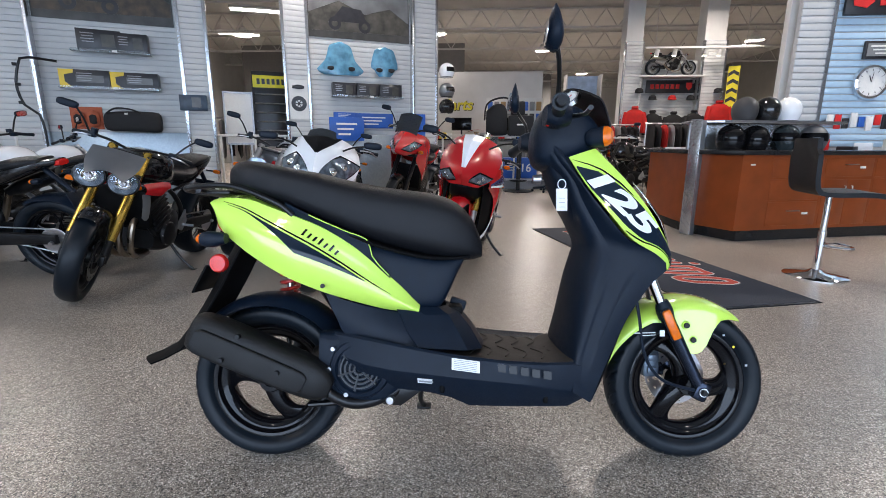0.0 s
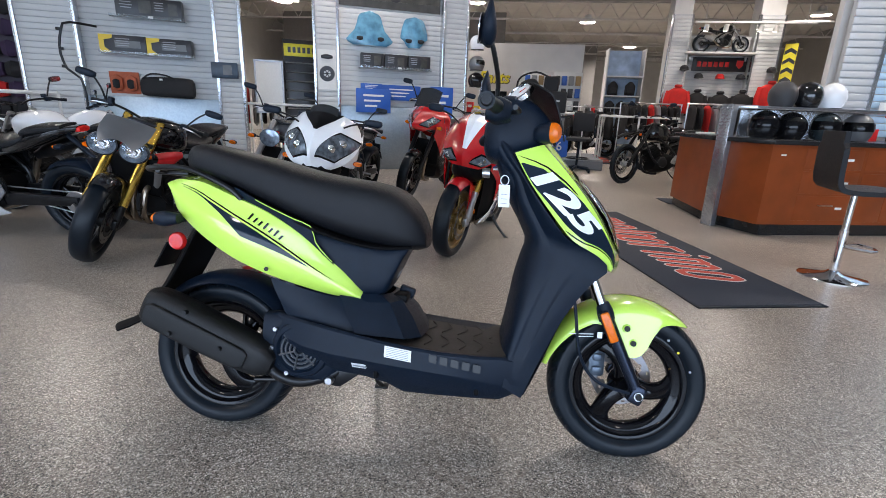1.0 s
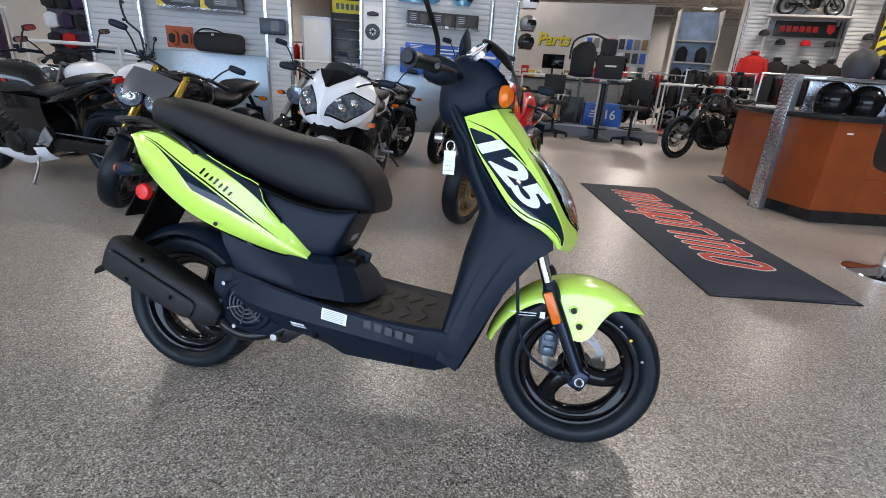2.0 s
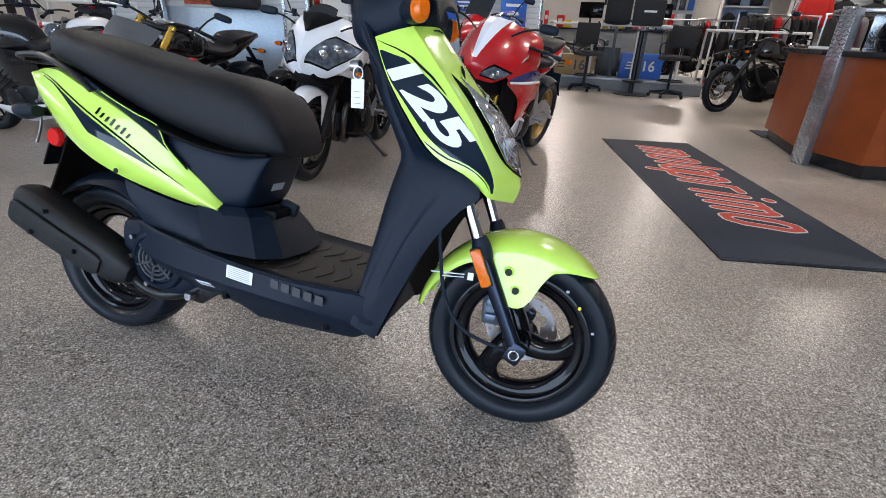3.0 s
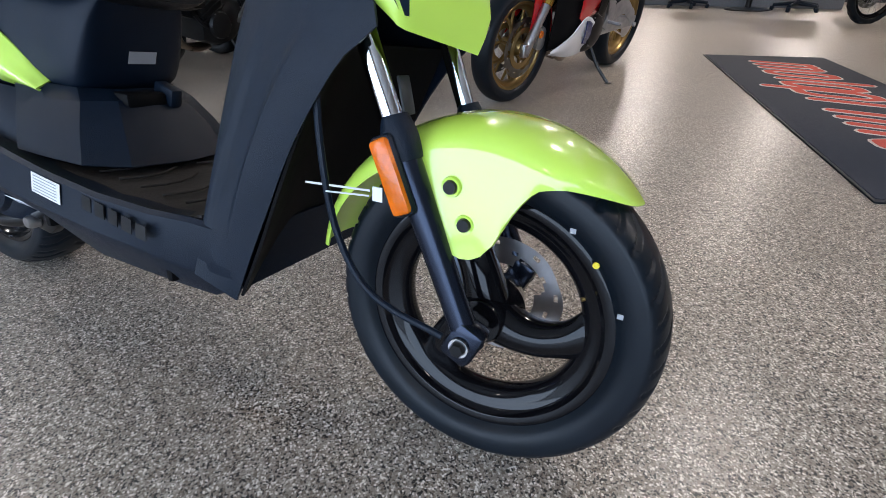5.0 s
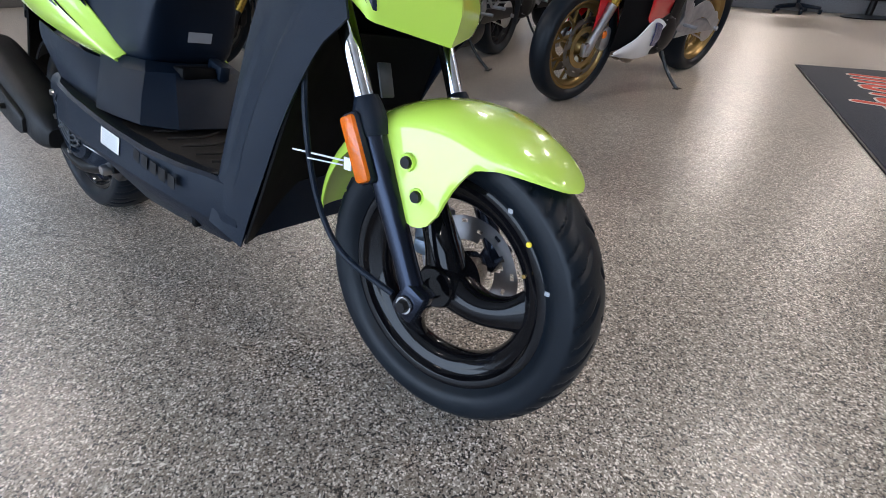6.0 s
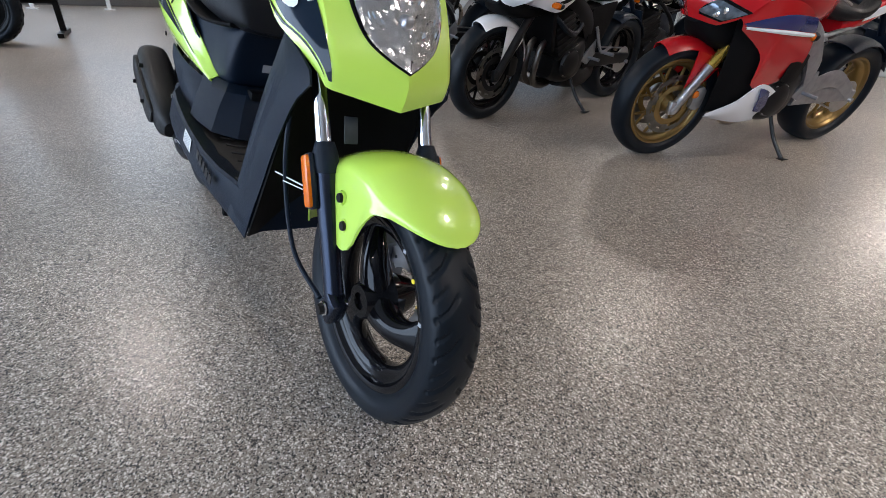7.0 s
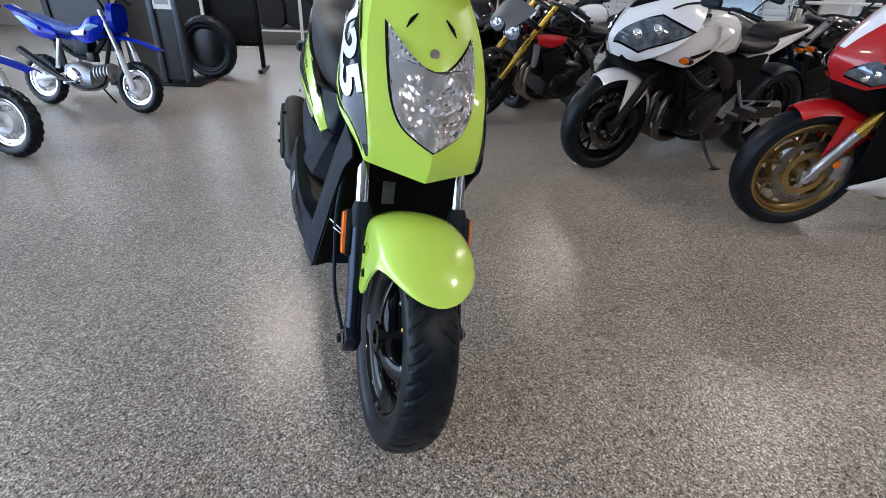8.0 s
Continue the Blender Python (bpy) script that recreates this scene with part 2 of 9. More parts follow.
def tube(points, r, seg=10, n=0, cyclic=False):
    pts = cr(points, n) if n else [Vector(q) for q in points]
    rad = list(r) if isinstance(r, (list, tuple)) else [r]
    rows, nrm = [], None
    for i, q in enumerate(pts):
        d = (pts[min(i + 1, len(pts) - 1)] - pts[max(i - 1, 0)]).normalized()
        if cyclic:
            d = (pts[(i + 1) % len(pts)] - pts[i - 1]).normalized()
        if nrm is None:
            nrm = d.orthogonal().normalized()
        nrm = (nrm - d * nrm.dot(d)).normalized()
        bi = d.cross(nrm)
        s = i / max(len(pts) - 1, 1) * (len(rad) - 1)
        k = min(int(s), len(rad) - 2) if len(rad) > 1 else 0
        rr = rad[0] if len(rad) == 1 else rad[k] + (rad[k + 1] - rad[k]) * (s - k)
        rows.append([q + (nrm * math.cos(2 * math.pi * a / seg) + bi * math.sin(2 * math.pi * a / seg)) * rr for a in range(seg)])
    return grid_mesh(rows, wrap_u=cyclic, wrap_v=True, cap=not cyclic)


def lathe(profile, seg=32, axis="y", at=(0, 0, 0)):
    """Profile of (radius, height) turned about an axis."""
    rows = []
    for k in range(seg):
        a = 2 * math.pi * k / seg
        c, s = math.cos(a), math.sin(a)
        if axis == "y":
            rows.append([(at[0] + r * c, at[1] + h, at[2] + r * s) for r, h in profile])
        elif axis == "z":
            rows.append([(at[0] + r * c, at[1] + r * s, at[2] + h) for r, h in profile])
        else:
            rows.append([(at[0] + h, at[1] + r * c, at[2] + r * s) for r, h in profile])
    bm = grid_mesh(rows, wrap_u=True)
    bmesh.ops.remove_doubles(bm, verts=bm.verts, dist=1e-6)
    bmesh.ops.recalc_face_normals(bm, faces=bm.faces)
    return bm


def box(c, s, bevel=0.0, m=None, seg=2):
    bm = bmesh.new()
    bmesh.ops.create_cube(bm, size=1.0, matrix=Matrix.LocRotScale(Vector((0, 0, 0)), None, Vector(s)))
    if bevel:
        bmesh.ops.bevel(bm, geom=list(bm.edges), offset=bevel, segments=seg, affect="EDGES", profile=0.5)
    bmesh.ops.transform(bm, matrix=Matrix.Translation(c) @ (m or Matrix()), verts=bm.verts)
    return bm


def plate(outline, y0, y1, bevel=0.0, plane="xz"):
    """A flat outline given a thickness from y0 to y1 (or z0 to z1 for plane xy, x0 to x1 for plane yz)."""
    def put(a, b, h):
        return {"xz": (a, h, b), "xy": (a, b, h), "yz": (h, a, b)}[plane]
    bm = bmesh.new()
    lo = [bm.verts.new(put(q[0], q[1], y0)) for q in outline]
    hi = [bm.verts.new(put(q[0], q[1], y1)) for q in outline]
    bm.faces.new(lo)
    bm.faces.new(hi[::-1])
    for i in range(len(lo)):
        j = (i + 1) % len(lo)
        bm.faces.new((lo[i], hi[i], hi[j], lo[j]))
    bmesh.ops.recalc_face_normals(bm, faces=bm.faces)
    if bevel:
        bmesh.ops.bevel(bm, geom=list(bm.edges), offset=bevel, segments=2, affect="EDGES", profile=0.5)
    return bm


def join(*bms):
    out = bmesh.new()
    for b in bms:
        vm = [out.verts.new(v.co) for v in b.verts]
        b.verts.index_update()
        for f in b.faces:
            try:
                out.faces.new([vm[v.index] for v in f.verts])
            except ValueError:
                pass
        b.free()
    return out


def moved(bm, m):
    bmesh.ops.transform(bm, matrix=m, verts=bm.verts)
    return bm


def mirrored(bm):
    out = bm.copy()
    bmesh.ops.scale(out, vec=(1, -1, 1), verts=out.verts)
    bmesh.ops.reverse_faces(out, faces=out.faces)
    return out


def to_mesh(name, bm, material, angle=35):
    me = bpy.data.meshes.new(name)
    bm.to_mesh(me)
    bm.free()
    me.materials.append(material)
    me.polygons.foreach_set("use_smooth", [True] * len(me.polygons))
    me.set_sharp_from_angle(angle=radians(angle))
    return me


def part(name, bm, material, parent, label="", angle=35):
    ob = new(name, to_mesh(name, bm, material, angle))
    ob.parent = parent
    if label:
        ob["label"] = label
    return ob


def thing(name, m, label, category, group=""):
    ob = new(name)
    ob.matrix_world = m
    ob.empty_display_size = 0.1
    return tagged(ob, label, category, group)


def solid(name, bm, material, label, category="", kind="", group="", angle=35):
    return tagged(new(name, to_mesh(name, bm, material, angle)), label, category, group, kind)


def lettering(text, size, put, bold=0.0, shear=0.0, subdivide=0):
    """Flat letters of the built-in font as a bmesh; put maps (u, v) of the text's plane to a place."""
    cu = bpy.data.curves.new("letters", "FONT")
    cu.body, cu.size, cu.offset, cu.shear, cu.resolution_u = text, size, bold, shear, 4
    cu.align_x, cu.align_y = "CENTER", "CENTER"
    ob = bpy.data.objects.new("letters", cu)
    scene.collection.objects.link(ob)
    me = bpy.data.meshes.new_from_object(ob.evaluated_get(bpy.context.evaluated_depsgraph_get()))
    bm = bmesh.new()
    bm.from_mesh(me)
    bpy.data.objects.remove(ob)
    if subdivide:
        bmesh.ops.triangulate(bm, faces=bm.faces)
        bmesh.ops.subdivide_edges(bm, edges=bm.edges, cuts=subdivide, use_grid_fill=True)
    for v in bm.verts:
        v.co = put(v.co.x, v.co.y)
    bpy.data.meshes.remove(me)
    return bm

# ---------------------------------------------------------------- the shell of the showroom
WALLPAINT = mat("wall_paint", (0.62, 0.61, 0.59), 0.7, vary=0.06, scale=3, bump=0.2, bump_scale=80)
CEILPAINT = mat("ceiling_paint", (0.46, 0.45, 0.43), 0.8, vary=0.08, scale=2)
SLATWHITE = mat("slatwall_laminate", (0.56, 0.565, 0.56), 0.4, vary=0.05, scale=6)
SLATGREY = mat("slat_groove", (0.46, 0.47, 0.49), 0.5, vary=0.1)
TREAD = mat("tread_plate", (0.62, 0.64, 0.67), 0.25, metal=1.0, vary=0.1, scale=40)
WAINSCOT = mat("wainscot_plate", (0.32, 0.37, 0.41), 0.38, metal=1.0, vary=0.1, scale=40)
CHERRY = mat("cherry_laminate", (0.24, 0.052, 0.012), 0.33, vary=0.18, scale=5, coat=0.1, spec=0.35)
BLACKTOP = mat("black_laminate", (0.015, 0.015, 0.016), 0.25, vary=0.15, scale=9)
FABRIC = mat("mat_pile", (0.023, 0.028, 0.041), 0.95, vary=0.25, scale=150, bump=0.8, bump_scale=400)
MATRED = mat("mat_red_pile", (0.5, 0.07, 0.045), 0.95, vary=0.2, scale=120, bump=0.6, bump_scale=400)
MATWHITE = mat("mat_pale_pile", (0.55, 0.48, 0.45), 0.95, vary=0.2, scale=120, bump=0.6, bump_scale=400)
LAMPGLOW = mat("lamp_diffuser", (1.0, 0.95, 0.86), 0.4, emit=7.0)
PAVING = mat("outside_paving", (0.3, 0.29, 0.27), 0.85, vary=0.15, scale=2)

X0, X1, Y0, Y1, TOP = -11.0, 12.0, -5.0, 33.0, 4.7
solid("floor", box(((X0 + X1) / 2, (Y0 + Y1) / 2, -0.1), (X1 - X0, Y1 - Y0, 0.2)), FLOOR, "sealed beige and grey flake floor", kind="structure")
solid("ground", box((0, -45, -0.2), (200, 79.4, 0.2)), PAVING, "grey paving outside the shop front", kind="structure")
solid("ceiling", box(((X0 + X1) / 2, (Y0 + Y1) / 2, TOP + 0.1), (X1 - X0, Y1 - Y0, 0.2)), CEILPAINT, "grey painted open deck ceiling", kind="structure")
west = join(box((X0 - 0.1, (Y0 + Y1) / 2, 1.05), (0.2, Y1 - Y0 + 0.4, 2.1)), box((X0 - 0.1, (Y0 + Y1) / 2, 4.4), (0.2, Y1 - Y0 + 0.4, 0.6)),
            box((X0 - 0.1, -4.75, 3.1), (0.2, 0.9, 2.0)), box((X0 - 0.1, 17.75, 3.1), (0.2, 30.9, 2.0)))
solid("wall_west", west, WALLPAINT, "pale painted wall with a high side window", kind="structure")
side_win = tagged(new("window_2"), "high side window with dark mullions", kind="structure")
for wy in (-2.65, -1.0, 0.65):
    part("mullion", box((X0 - 0.1, wy, 3.1), (0.12, 0.07, 2.0)), SATINBLACK, side_win)
# Unseen wall; its grey is chosen to dim what east-facing plastic reflects.
solid("wall_east", box((X1 + 0.1, (Y0 + Y1) / 2, TOP / 2), (0.2, Y1 - Y0 + 0.4, TOP)), mat("unseen_wall_grey", (0.24, 0.235, 0.23), 0.7, vary=0.08, scale=3, bump=0.2, bump_scale=80), "unseen grey wall that keeps east reflections dark", kind="structure")
solid("wall_north", box(((X0 + X1) / 2, Y1 + 0.1, TOP / 2), (X1 - X0, 0.2, TOP)), WALLPAINT, "pale painted wall", kind="structure")
shop_front = join(box(((X0 + X1) / 2, Y0 - 0.1, 0.2), (X1 - X0, 0.2, 0.4)), box(((X0 + X1) / 2, Y0 - 0.1, 4.1), (X1 - X0, 0.2, 1.2)),
                  box((-8.3, Y0 - 0.1, 1.95), (5.4, 0.2, 3.1)), box((10.0, Y0 - 0.1, 1.95), (4.0, 0.2, 3.1)))
solid("wall_south", shop_front, WALLPAINT, "pale wall with wide shop windows", kind="structure")
win = tagged(new("window_1"), "wide shop window with dark mullions", kind="structure")
for wx in (-5.55, -2.9, -0.3, 2.3, 4.9, 7.95):
    part("mullion", box((wx, Y0 - 0.1, 1.95), (0.08, 0.12, 3.1)), SATINBLACK, win)

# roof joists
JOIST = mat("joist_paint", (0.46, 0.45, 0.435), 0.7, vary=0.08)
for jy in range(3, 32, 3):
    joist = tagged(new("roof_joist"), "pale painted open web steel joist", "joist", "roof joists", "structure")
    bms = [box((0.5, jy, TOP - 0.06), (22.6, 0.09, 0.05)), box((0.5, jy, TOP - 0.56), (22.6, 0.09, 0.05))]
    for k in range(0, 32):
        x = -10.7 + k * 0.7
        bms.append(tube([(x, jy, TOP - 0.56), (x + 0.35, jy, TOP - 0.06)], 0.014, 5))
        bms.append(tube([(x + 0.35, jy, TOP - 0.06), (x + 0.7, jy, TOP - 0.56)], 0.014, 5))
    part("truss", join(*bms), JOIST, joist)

# high bay housings over the room, those of the added fill lamps included
def high_bay(x, y, z=4.22):
    ob = thing("high_bay_lamp", pose(x, y, z), "white round high bay ceiling lamp, lit, some added as fill", "lamp", "ceiling lamps")
    part("housing", lathe([(0.0, 0.24), (0.1, 0.24), (0.13, 0.12), (0.27, 0.06), (0.28, 0.0), (0.262, 0.0), (0.25, 0.05), (0.0, 0.1)], 24, "z"), WALLPAINT, ob)
    part("stem", tube([(0, 0, 0.24), (0, 0, 0.47)], 0.012, 6), STEEL, ob)
    return ob


hb = None
for lx, ly, _ in LAMPS:
    hb = high_bay(lx, ly) if hb is None else copy_thing(hb, pose(lx, ly, 4.22))
for lx, ly, _ in FAR_LAMPS:
    copy_thing(hb, pose(lx, ly, 4.22))
for lx, ly in ((2.0, 30.4), (5.5, 31.4), (9.5, 24.1)):
    far = copy_thing(hb, pose(lx, ly, 4.22))
    part("diffuser", lathe([(0.0, 0.004), (0.2, 0.004), (0.25, 0.02), (0.25, 0.03), (0.0, 0.03)], 24, "z"), LAMPGLOW, far)

# ---------------------------------------------------------------- slatwall run with its columns
WALL = pose(-5.48, 6.66, 0, 0, 0, 26.05)
PITCH = 0.078


def slatwall(name, u0, u1, y, z0, z1, label):
    """Backing board with one board after another on it, a dark groove between."""
    root = tagged(new(name), label, kind="structure")
    root.matrix_world = WALL
    part("backing", box(((u0 + u1) / 2, y + 0.05, (z0 + z1) / 2), (u1 - u0, 0.06, z1 - z0)), SLATGREY, root)
    me, z = to_mesh("slat", box(((u0 + u1) / 2, y + 0.011, PITCH / 2), (u1 - u0, 0.02, PITCH - 0.010), 0.002), SLATWHITE), z0
    while z + PITCH <= z1 + 0.01:
        ob = new("slat", me)
        ob.parent, ob.location = root, (0, 0, z)
        z += PITCH
    return root


def column(name, u0, u1, y, label):
    root = slatwall(name, u0 + 0.02, u1 - 0.02, y, 0.0, 3.9, label)
    for u in (u0, u1):
        part("corner_trim", box((u, y + 0.06, 1.95), (0.045, 0.17, 3.9), 0.003), TREAD, root, "bright tread plate corner trim")
    part("core", box(((u0 + u1) / 2, y + 0.24, 2.35), (u1 - u0 - 0.05, 0.3, 4.7)), WALLPAINT, root)
    return root


column("slat_column_1", -0.95, -0.26, -0.12, "white slatwall column with bright metal corners")
slatwall("slatwall_1", -0.26, 1.49, 0.0, 1.05, 3.9, "white slatwall panel behind the motorcycles")
column("slat_column_2", 1.49, 1.84, -0.12, "white slatwall column with bright metal corners")
column("slat_column_3", 2.91, 3.27, -0.12, "white slatwall column with bright metal corners")
slatwall("slatwall_2", 3.27, 5.0, 0.0, 1.05, 3.9, "white slatwall panel behind the motorcycles")
column("slat_column_4", 5.0, 5.42, -0.12, "white slatwall column with bright metal corners")
for u0, u1 in ((-0.24, 1.47), (3.29, 4.98)):
    low = solid("wainscot", box(((u0 + u1) / 2, -0.01, 0.525), (u1 - u0, 0.05, 1.05), 0.004), WAINSCOT, "bright tread plate panel along the wall foot", kind="structure")
    low.matrix_world = WALL

# ---------------------------------------------------------------- entrance mat
MAT = pose(1.576, 4.33, 0, 0, 0, 15.6)
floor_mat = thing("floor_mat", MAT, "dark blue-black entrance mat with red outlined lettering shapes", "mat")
part("mat_field", box((0, 0, 0.005), (0.78, 2.62, 0.010), 0.003), FABRIC, floor_mat)
part("border", join(*[box(c, s, 0.002) for c, s in (((-0.385, 0, 0.0035), (0.03, 2.66, 0.007)), ((0.385, 0, 0.0035), (0.03, 2.66, 0.007)),
                                                     ((0, -1.315, 0.0035), (0.74, 0.03, 0.007)), ((0, 1.315, 0.0035), (0.74, 0.03, 0.007)))]), RUBBER, floor_mat)

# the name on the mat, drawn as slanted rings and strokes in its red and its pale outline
def stroke(points, r):
    """Flat rounded band along a line on the mat."""
    ring = []
    P = [Vector(p) for p in points]
    for k, sg in ((range(len(P)), 1), (range(len(P) - 1, -1, -1), -1)):
        for i in k:
            d = (P[min(i + 1, len(P) - 1)] - P[max(i - 1, 0)]).normalized()
            n = Vector((-d.y, d.x)) * sg
            if (i == len(P) - 1 and sg > 0) or (i == 0 and sg < 0):
                ring += [P[i] + n * r, P[i] + (n + d * sg).normalized() * r, P[i] + d * sg * r]
            elif (i == 0 and sg > 0) or (i == len(P) - 1 and sg < 0):
                ring += [P[i] + (n - d * sg).normalized() * r, P[i] + n * r]
            else:
                ring.append(P[i] + n * r)
    return [(p.x, p.y) for p in ring]


def slant(a, b):
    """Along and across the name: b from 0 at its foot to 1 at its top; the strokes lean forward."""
    return (0.03 + 0.34 * (b - 0.5), 1.03 - a - 0.115 * (b - 0.5))


SHAPES = [(0.02, "stem"), (0.13, "arch"), (0.24, "arch"), (0.40, "ring"), (0.58, "tall"), (0.74, "ring"), (0.93, "drop"), (1.10, "stem"), (1.19, "flag"), (1.32, "dot"),
          (1.44, "stem"), (1.55, "arch"), (1.66, "arch"), (1.83, "ring")]
for a, sort in SHAPES:
    lines = {"stem": [[(0, 0.05), (0, 0.95)]], "tall": [[(0, 0.05), (0, 1.25)]], "flag": [[(-0.09, 0.93), (0.02, 0.95)]], "dot": [[(0, 0.05), (0, 0.9)], [(0, 1.22), (0.015, 1.25)]],
             "arch": [[(0, 0.05), (0, 0.8), (-0.03, 0.96), (-0.09, 0.93)]],
             "ring": [[(-0.065, 0.2), (-0.065, 0.8), (-0.03, 0.97), (0.03, 0.97), (0.065, 0.8), (0.065, 0.2), (0.03, 0.03), (-0.03, 0.03), (-0.065, 0.2)]],
             "drop": [[(-0.075, -0.35), (-0.075, 0.8), (-0.035, 0.97), (0.03, 0.97), (0.065, 0.8), (0.065, 0.2), (0.03, 0.03), (-0.06, 0.03)]]}[sort]
    for line in lines:
        line = [slant(a + p, q) for p, q in line]
        for r, z, m_ in ((0.036, 0.0112, MATWHITE), (0.024, 0.0124, MATRED)):
            for p, q in zip(line, line[1:]):
                part("letter_shape" if m_ is MATRED else "letter_outline", plate(stroke([p, q], r), 0.0095, z + 0.00006 * (len(floor_mat.children) % 8), plane="xy"), m_, floor_mat)

# ---------------------------------------------------------------- service counter
counter = thing("counter", pose(0, 0, 0), "cherry laminate service counter with black top and toe kick", "counter")
foot = [(2.36, 6.5), (2.40, 5.47), (2.69, 4.98), (4.9, 5.64), (4.7, 6.4), (3.0, 6.5)]
part("toe_kick", plate([(x + 0.05, y + 0.05) for x, y in foot], 0.0, 0.11, plane="xy"), BLACKTOP, counter)
part("body", plate(foot, 0.11, 0.83, plane="xy"), CHERRY, counter)
part("top", plate([(2.30, 6.55), (2.34, 5.45), (2.67, 4.92), (4.95, 5.60), (4.75, 6.45), (3.0, 6.55)], 0.83, 0.87, 0.006, plane="xy"), BLACKTOP, counter)

# ---------------------------------------------------------------- the lime scooter
SC = pose(0.882, 1.628, 0.0, 0, 0, 4.5) @ pose(0, 0, 0, -10, 0, 0)
scooter = thing("motor_scooter", SC, "lime green and black motor scooter leaning on its side stand", "scooter")


def tyre_mesh(R, w, rim, seg=440, groove=True, knob=False):
    """Tyre with a rounded sidewall and slanting tread grooves cut across both shoulders."""
    h = R - rim
    prof = [(rim + 0.002, -0.60), (rim + 0.006, -0.72), (rim + 0.10 * h + 0.006, -0.84), (rim + 0.26 * h, -0.93), (rim + 0.40 * h, -0.985), (rim + 0.52 * h, -1.0), (rim + 0.62 * h, -0.985)]
    fine = 26 if groove else 12
    for k in range(1, fine + 1):
        a = k / fine * math.pi / 2
        prof.append((rim + 0.62 * h + 0.38 * h * math.sin(a), -0.985 * math.cos(a) ** 0.92 if k < fine else -0.012))
    prof = [(r, y * w) for r, y in prof] + [(r, -y * w) for r, y in prof[::-1]]
    rows = []
    for k in range(seg):
        a = 2 * math.pi * k / seg
        line = []
        for r, y in prof:
            s, d = y / w, 0.0
            if groove and r > rim + 0.66 * h:
                turn = (k / seg * 22 + (0.5 if s > 0 else 0.0) + abs(s) * 1.15 - 0.45 * s * s) % 1.0
                if turn < 0.13 and 0.10 < abs(s) < 0.96:
                    d = 0.0030 * min(1.0, (abs(s) - 0.10) / 0.12, (0.96 - abs(s)) / 0.10)
                if 0.50 < turn < 0.61 and 0.42 < abs(s) < 0.95:
                    d = 0.0024 * min(1.0, (abs(s) - 0.42) / 0.12, (0.95 - abs(s)) / 0.10)
            if knob and r > rim + 0.66 * h and (k + (0 if abs(s) < 0.4 else 2)) % 4 < 2:
                d = 0.007
            line.append(((r - d) * math.cos(a), y, (r - d) * math.sin(a)))
        rows.append(line)
    return grid_mesh(rows, wrap_u=True)


def rim_mesh(rim, w):
    """Deep-dished rim: a thin rolled lip each side and a barrel that narrows to the middle."""
    half = [(rim + 0.007, 0.62), (rim + 0.008, 0.70), (rim + 0.005, 0.735), (rim - 0.001, 0.735), (rim - 0.006, 0.70), (rim - 0.010, 0.56), (rim - 0.013, 0.50), (rim - 0.020, 0.47), (rim - 0.030, 0.36), (rim - 0.036, 0.24), (rim - 0.038, 0.10)]
    inner = [(r, -y * w) for r, y in half] + [(r, y * w) for r, y in half[::-1]]
    return lathe(inner + [(rim - 0.004, 0.3 * w), (rim - 0.004, -0.3 * w), inner[0]], 96)


def fat_spokes(rim, w, k, twist=0.5, r0=0.022, start=0.0):
    """One thick cast spoke: wide at the hub, waisted, and swelling again where it runs into the rim."""
    a = start + 2 * math.pi * k / 3
    rows = []
    for i in range(17):
        s = i / 16
        rr = r0 + (rim - 0.026 - r0) * s
        b = a + twist * s ** 1.4
        wide = 0.034 - 0.030 * s + 0.027 * s ** 2 + 0.006 * max(0.0, (s - 0.75) / 0.25)
        deep = 0.034 - 0.019 * s
        mid = Vector((rr * math.cos(b), -0.014 * (1 - s) - 0.010 * math.sin(s * math.pi), rr * math.sin(b)))
        d = Vector((math.cos(b + 0.35 * s), 0, math.sin(b + 0.35 * s)))
        across = Vector((-d.z, 0, d.x))
        rows.append([mid + across * (wide * math.cos(2 * math.pi * q / 18)) + Vector((0, deep * math.sin(2 * math.pi * q / 18), 0)) for q in range(18)])
    return grid_mesh(rows, wrap_v=True, cap=True)


def drilled_disc(r0, r1, y, thick, seg=96):
    """Ring with a scalloped rim, round drillings and open windows near its middle."""
    bm = bmesh.new()
    radii = [r0 + (r1 - r0) * k / 7 for k in range(8)]
    vs = [[bm.verts.new((r * math.cos(2 * math.pi * k / seg) * (1 + (0.025 * math.cos(12 * math.pi * k / seg) if i == 7 else 0)), y, r * math.sin(2 * math.pi * k / seg))) for i, r in enumerate(radii)] for k in range(seg)]
    for k in range(seg):
        for i in range(7):
            if (i == 5 and k % 12 in (2, 3)) or (i == 3 and k % 12 in (8, 9)) or (i in (0, 1, 2) and k % 32 in range(4, 20) and not (i == 2 and k % 32 in (4, 19))):
                continue
            n = (k + 1) % seg
            bm.faces.new((vs[k][i], vs[k][i + 1], vs[n][i + 1], vs[n][i]))
    bmesh.ops.solidify(bm, geom=bm.faces[:], thickness=thick)
    bmesh.ops.recalc_face_normals(bm, faces=bm.faces)
    return bm


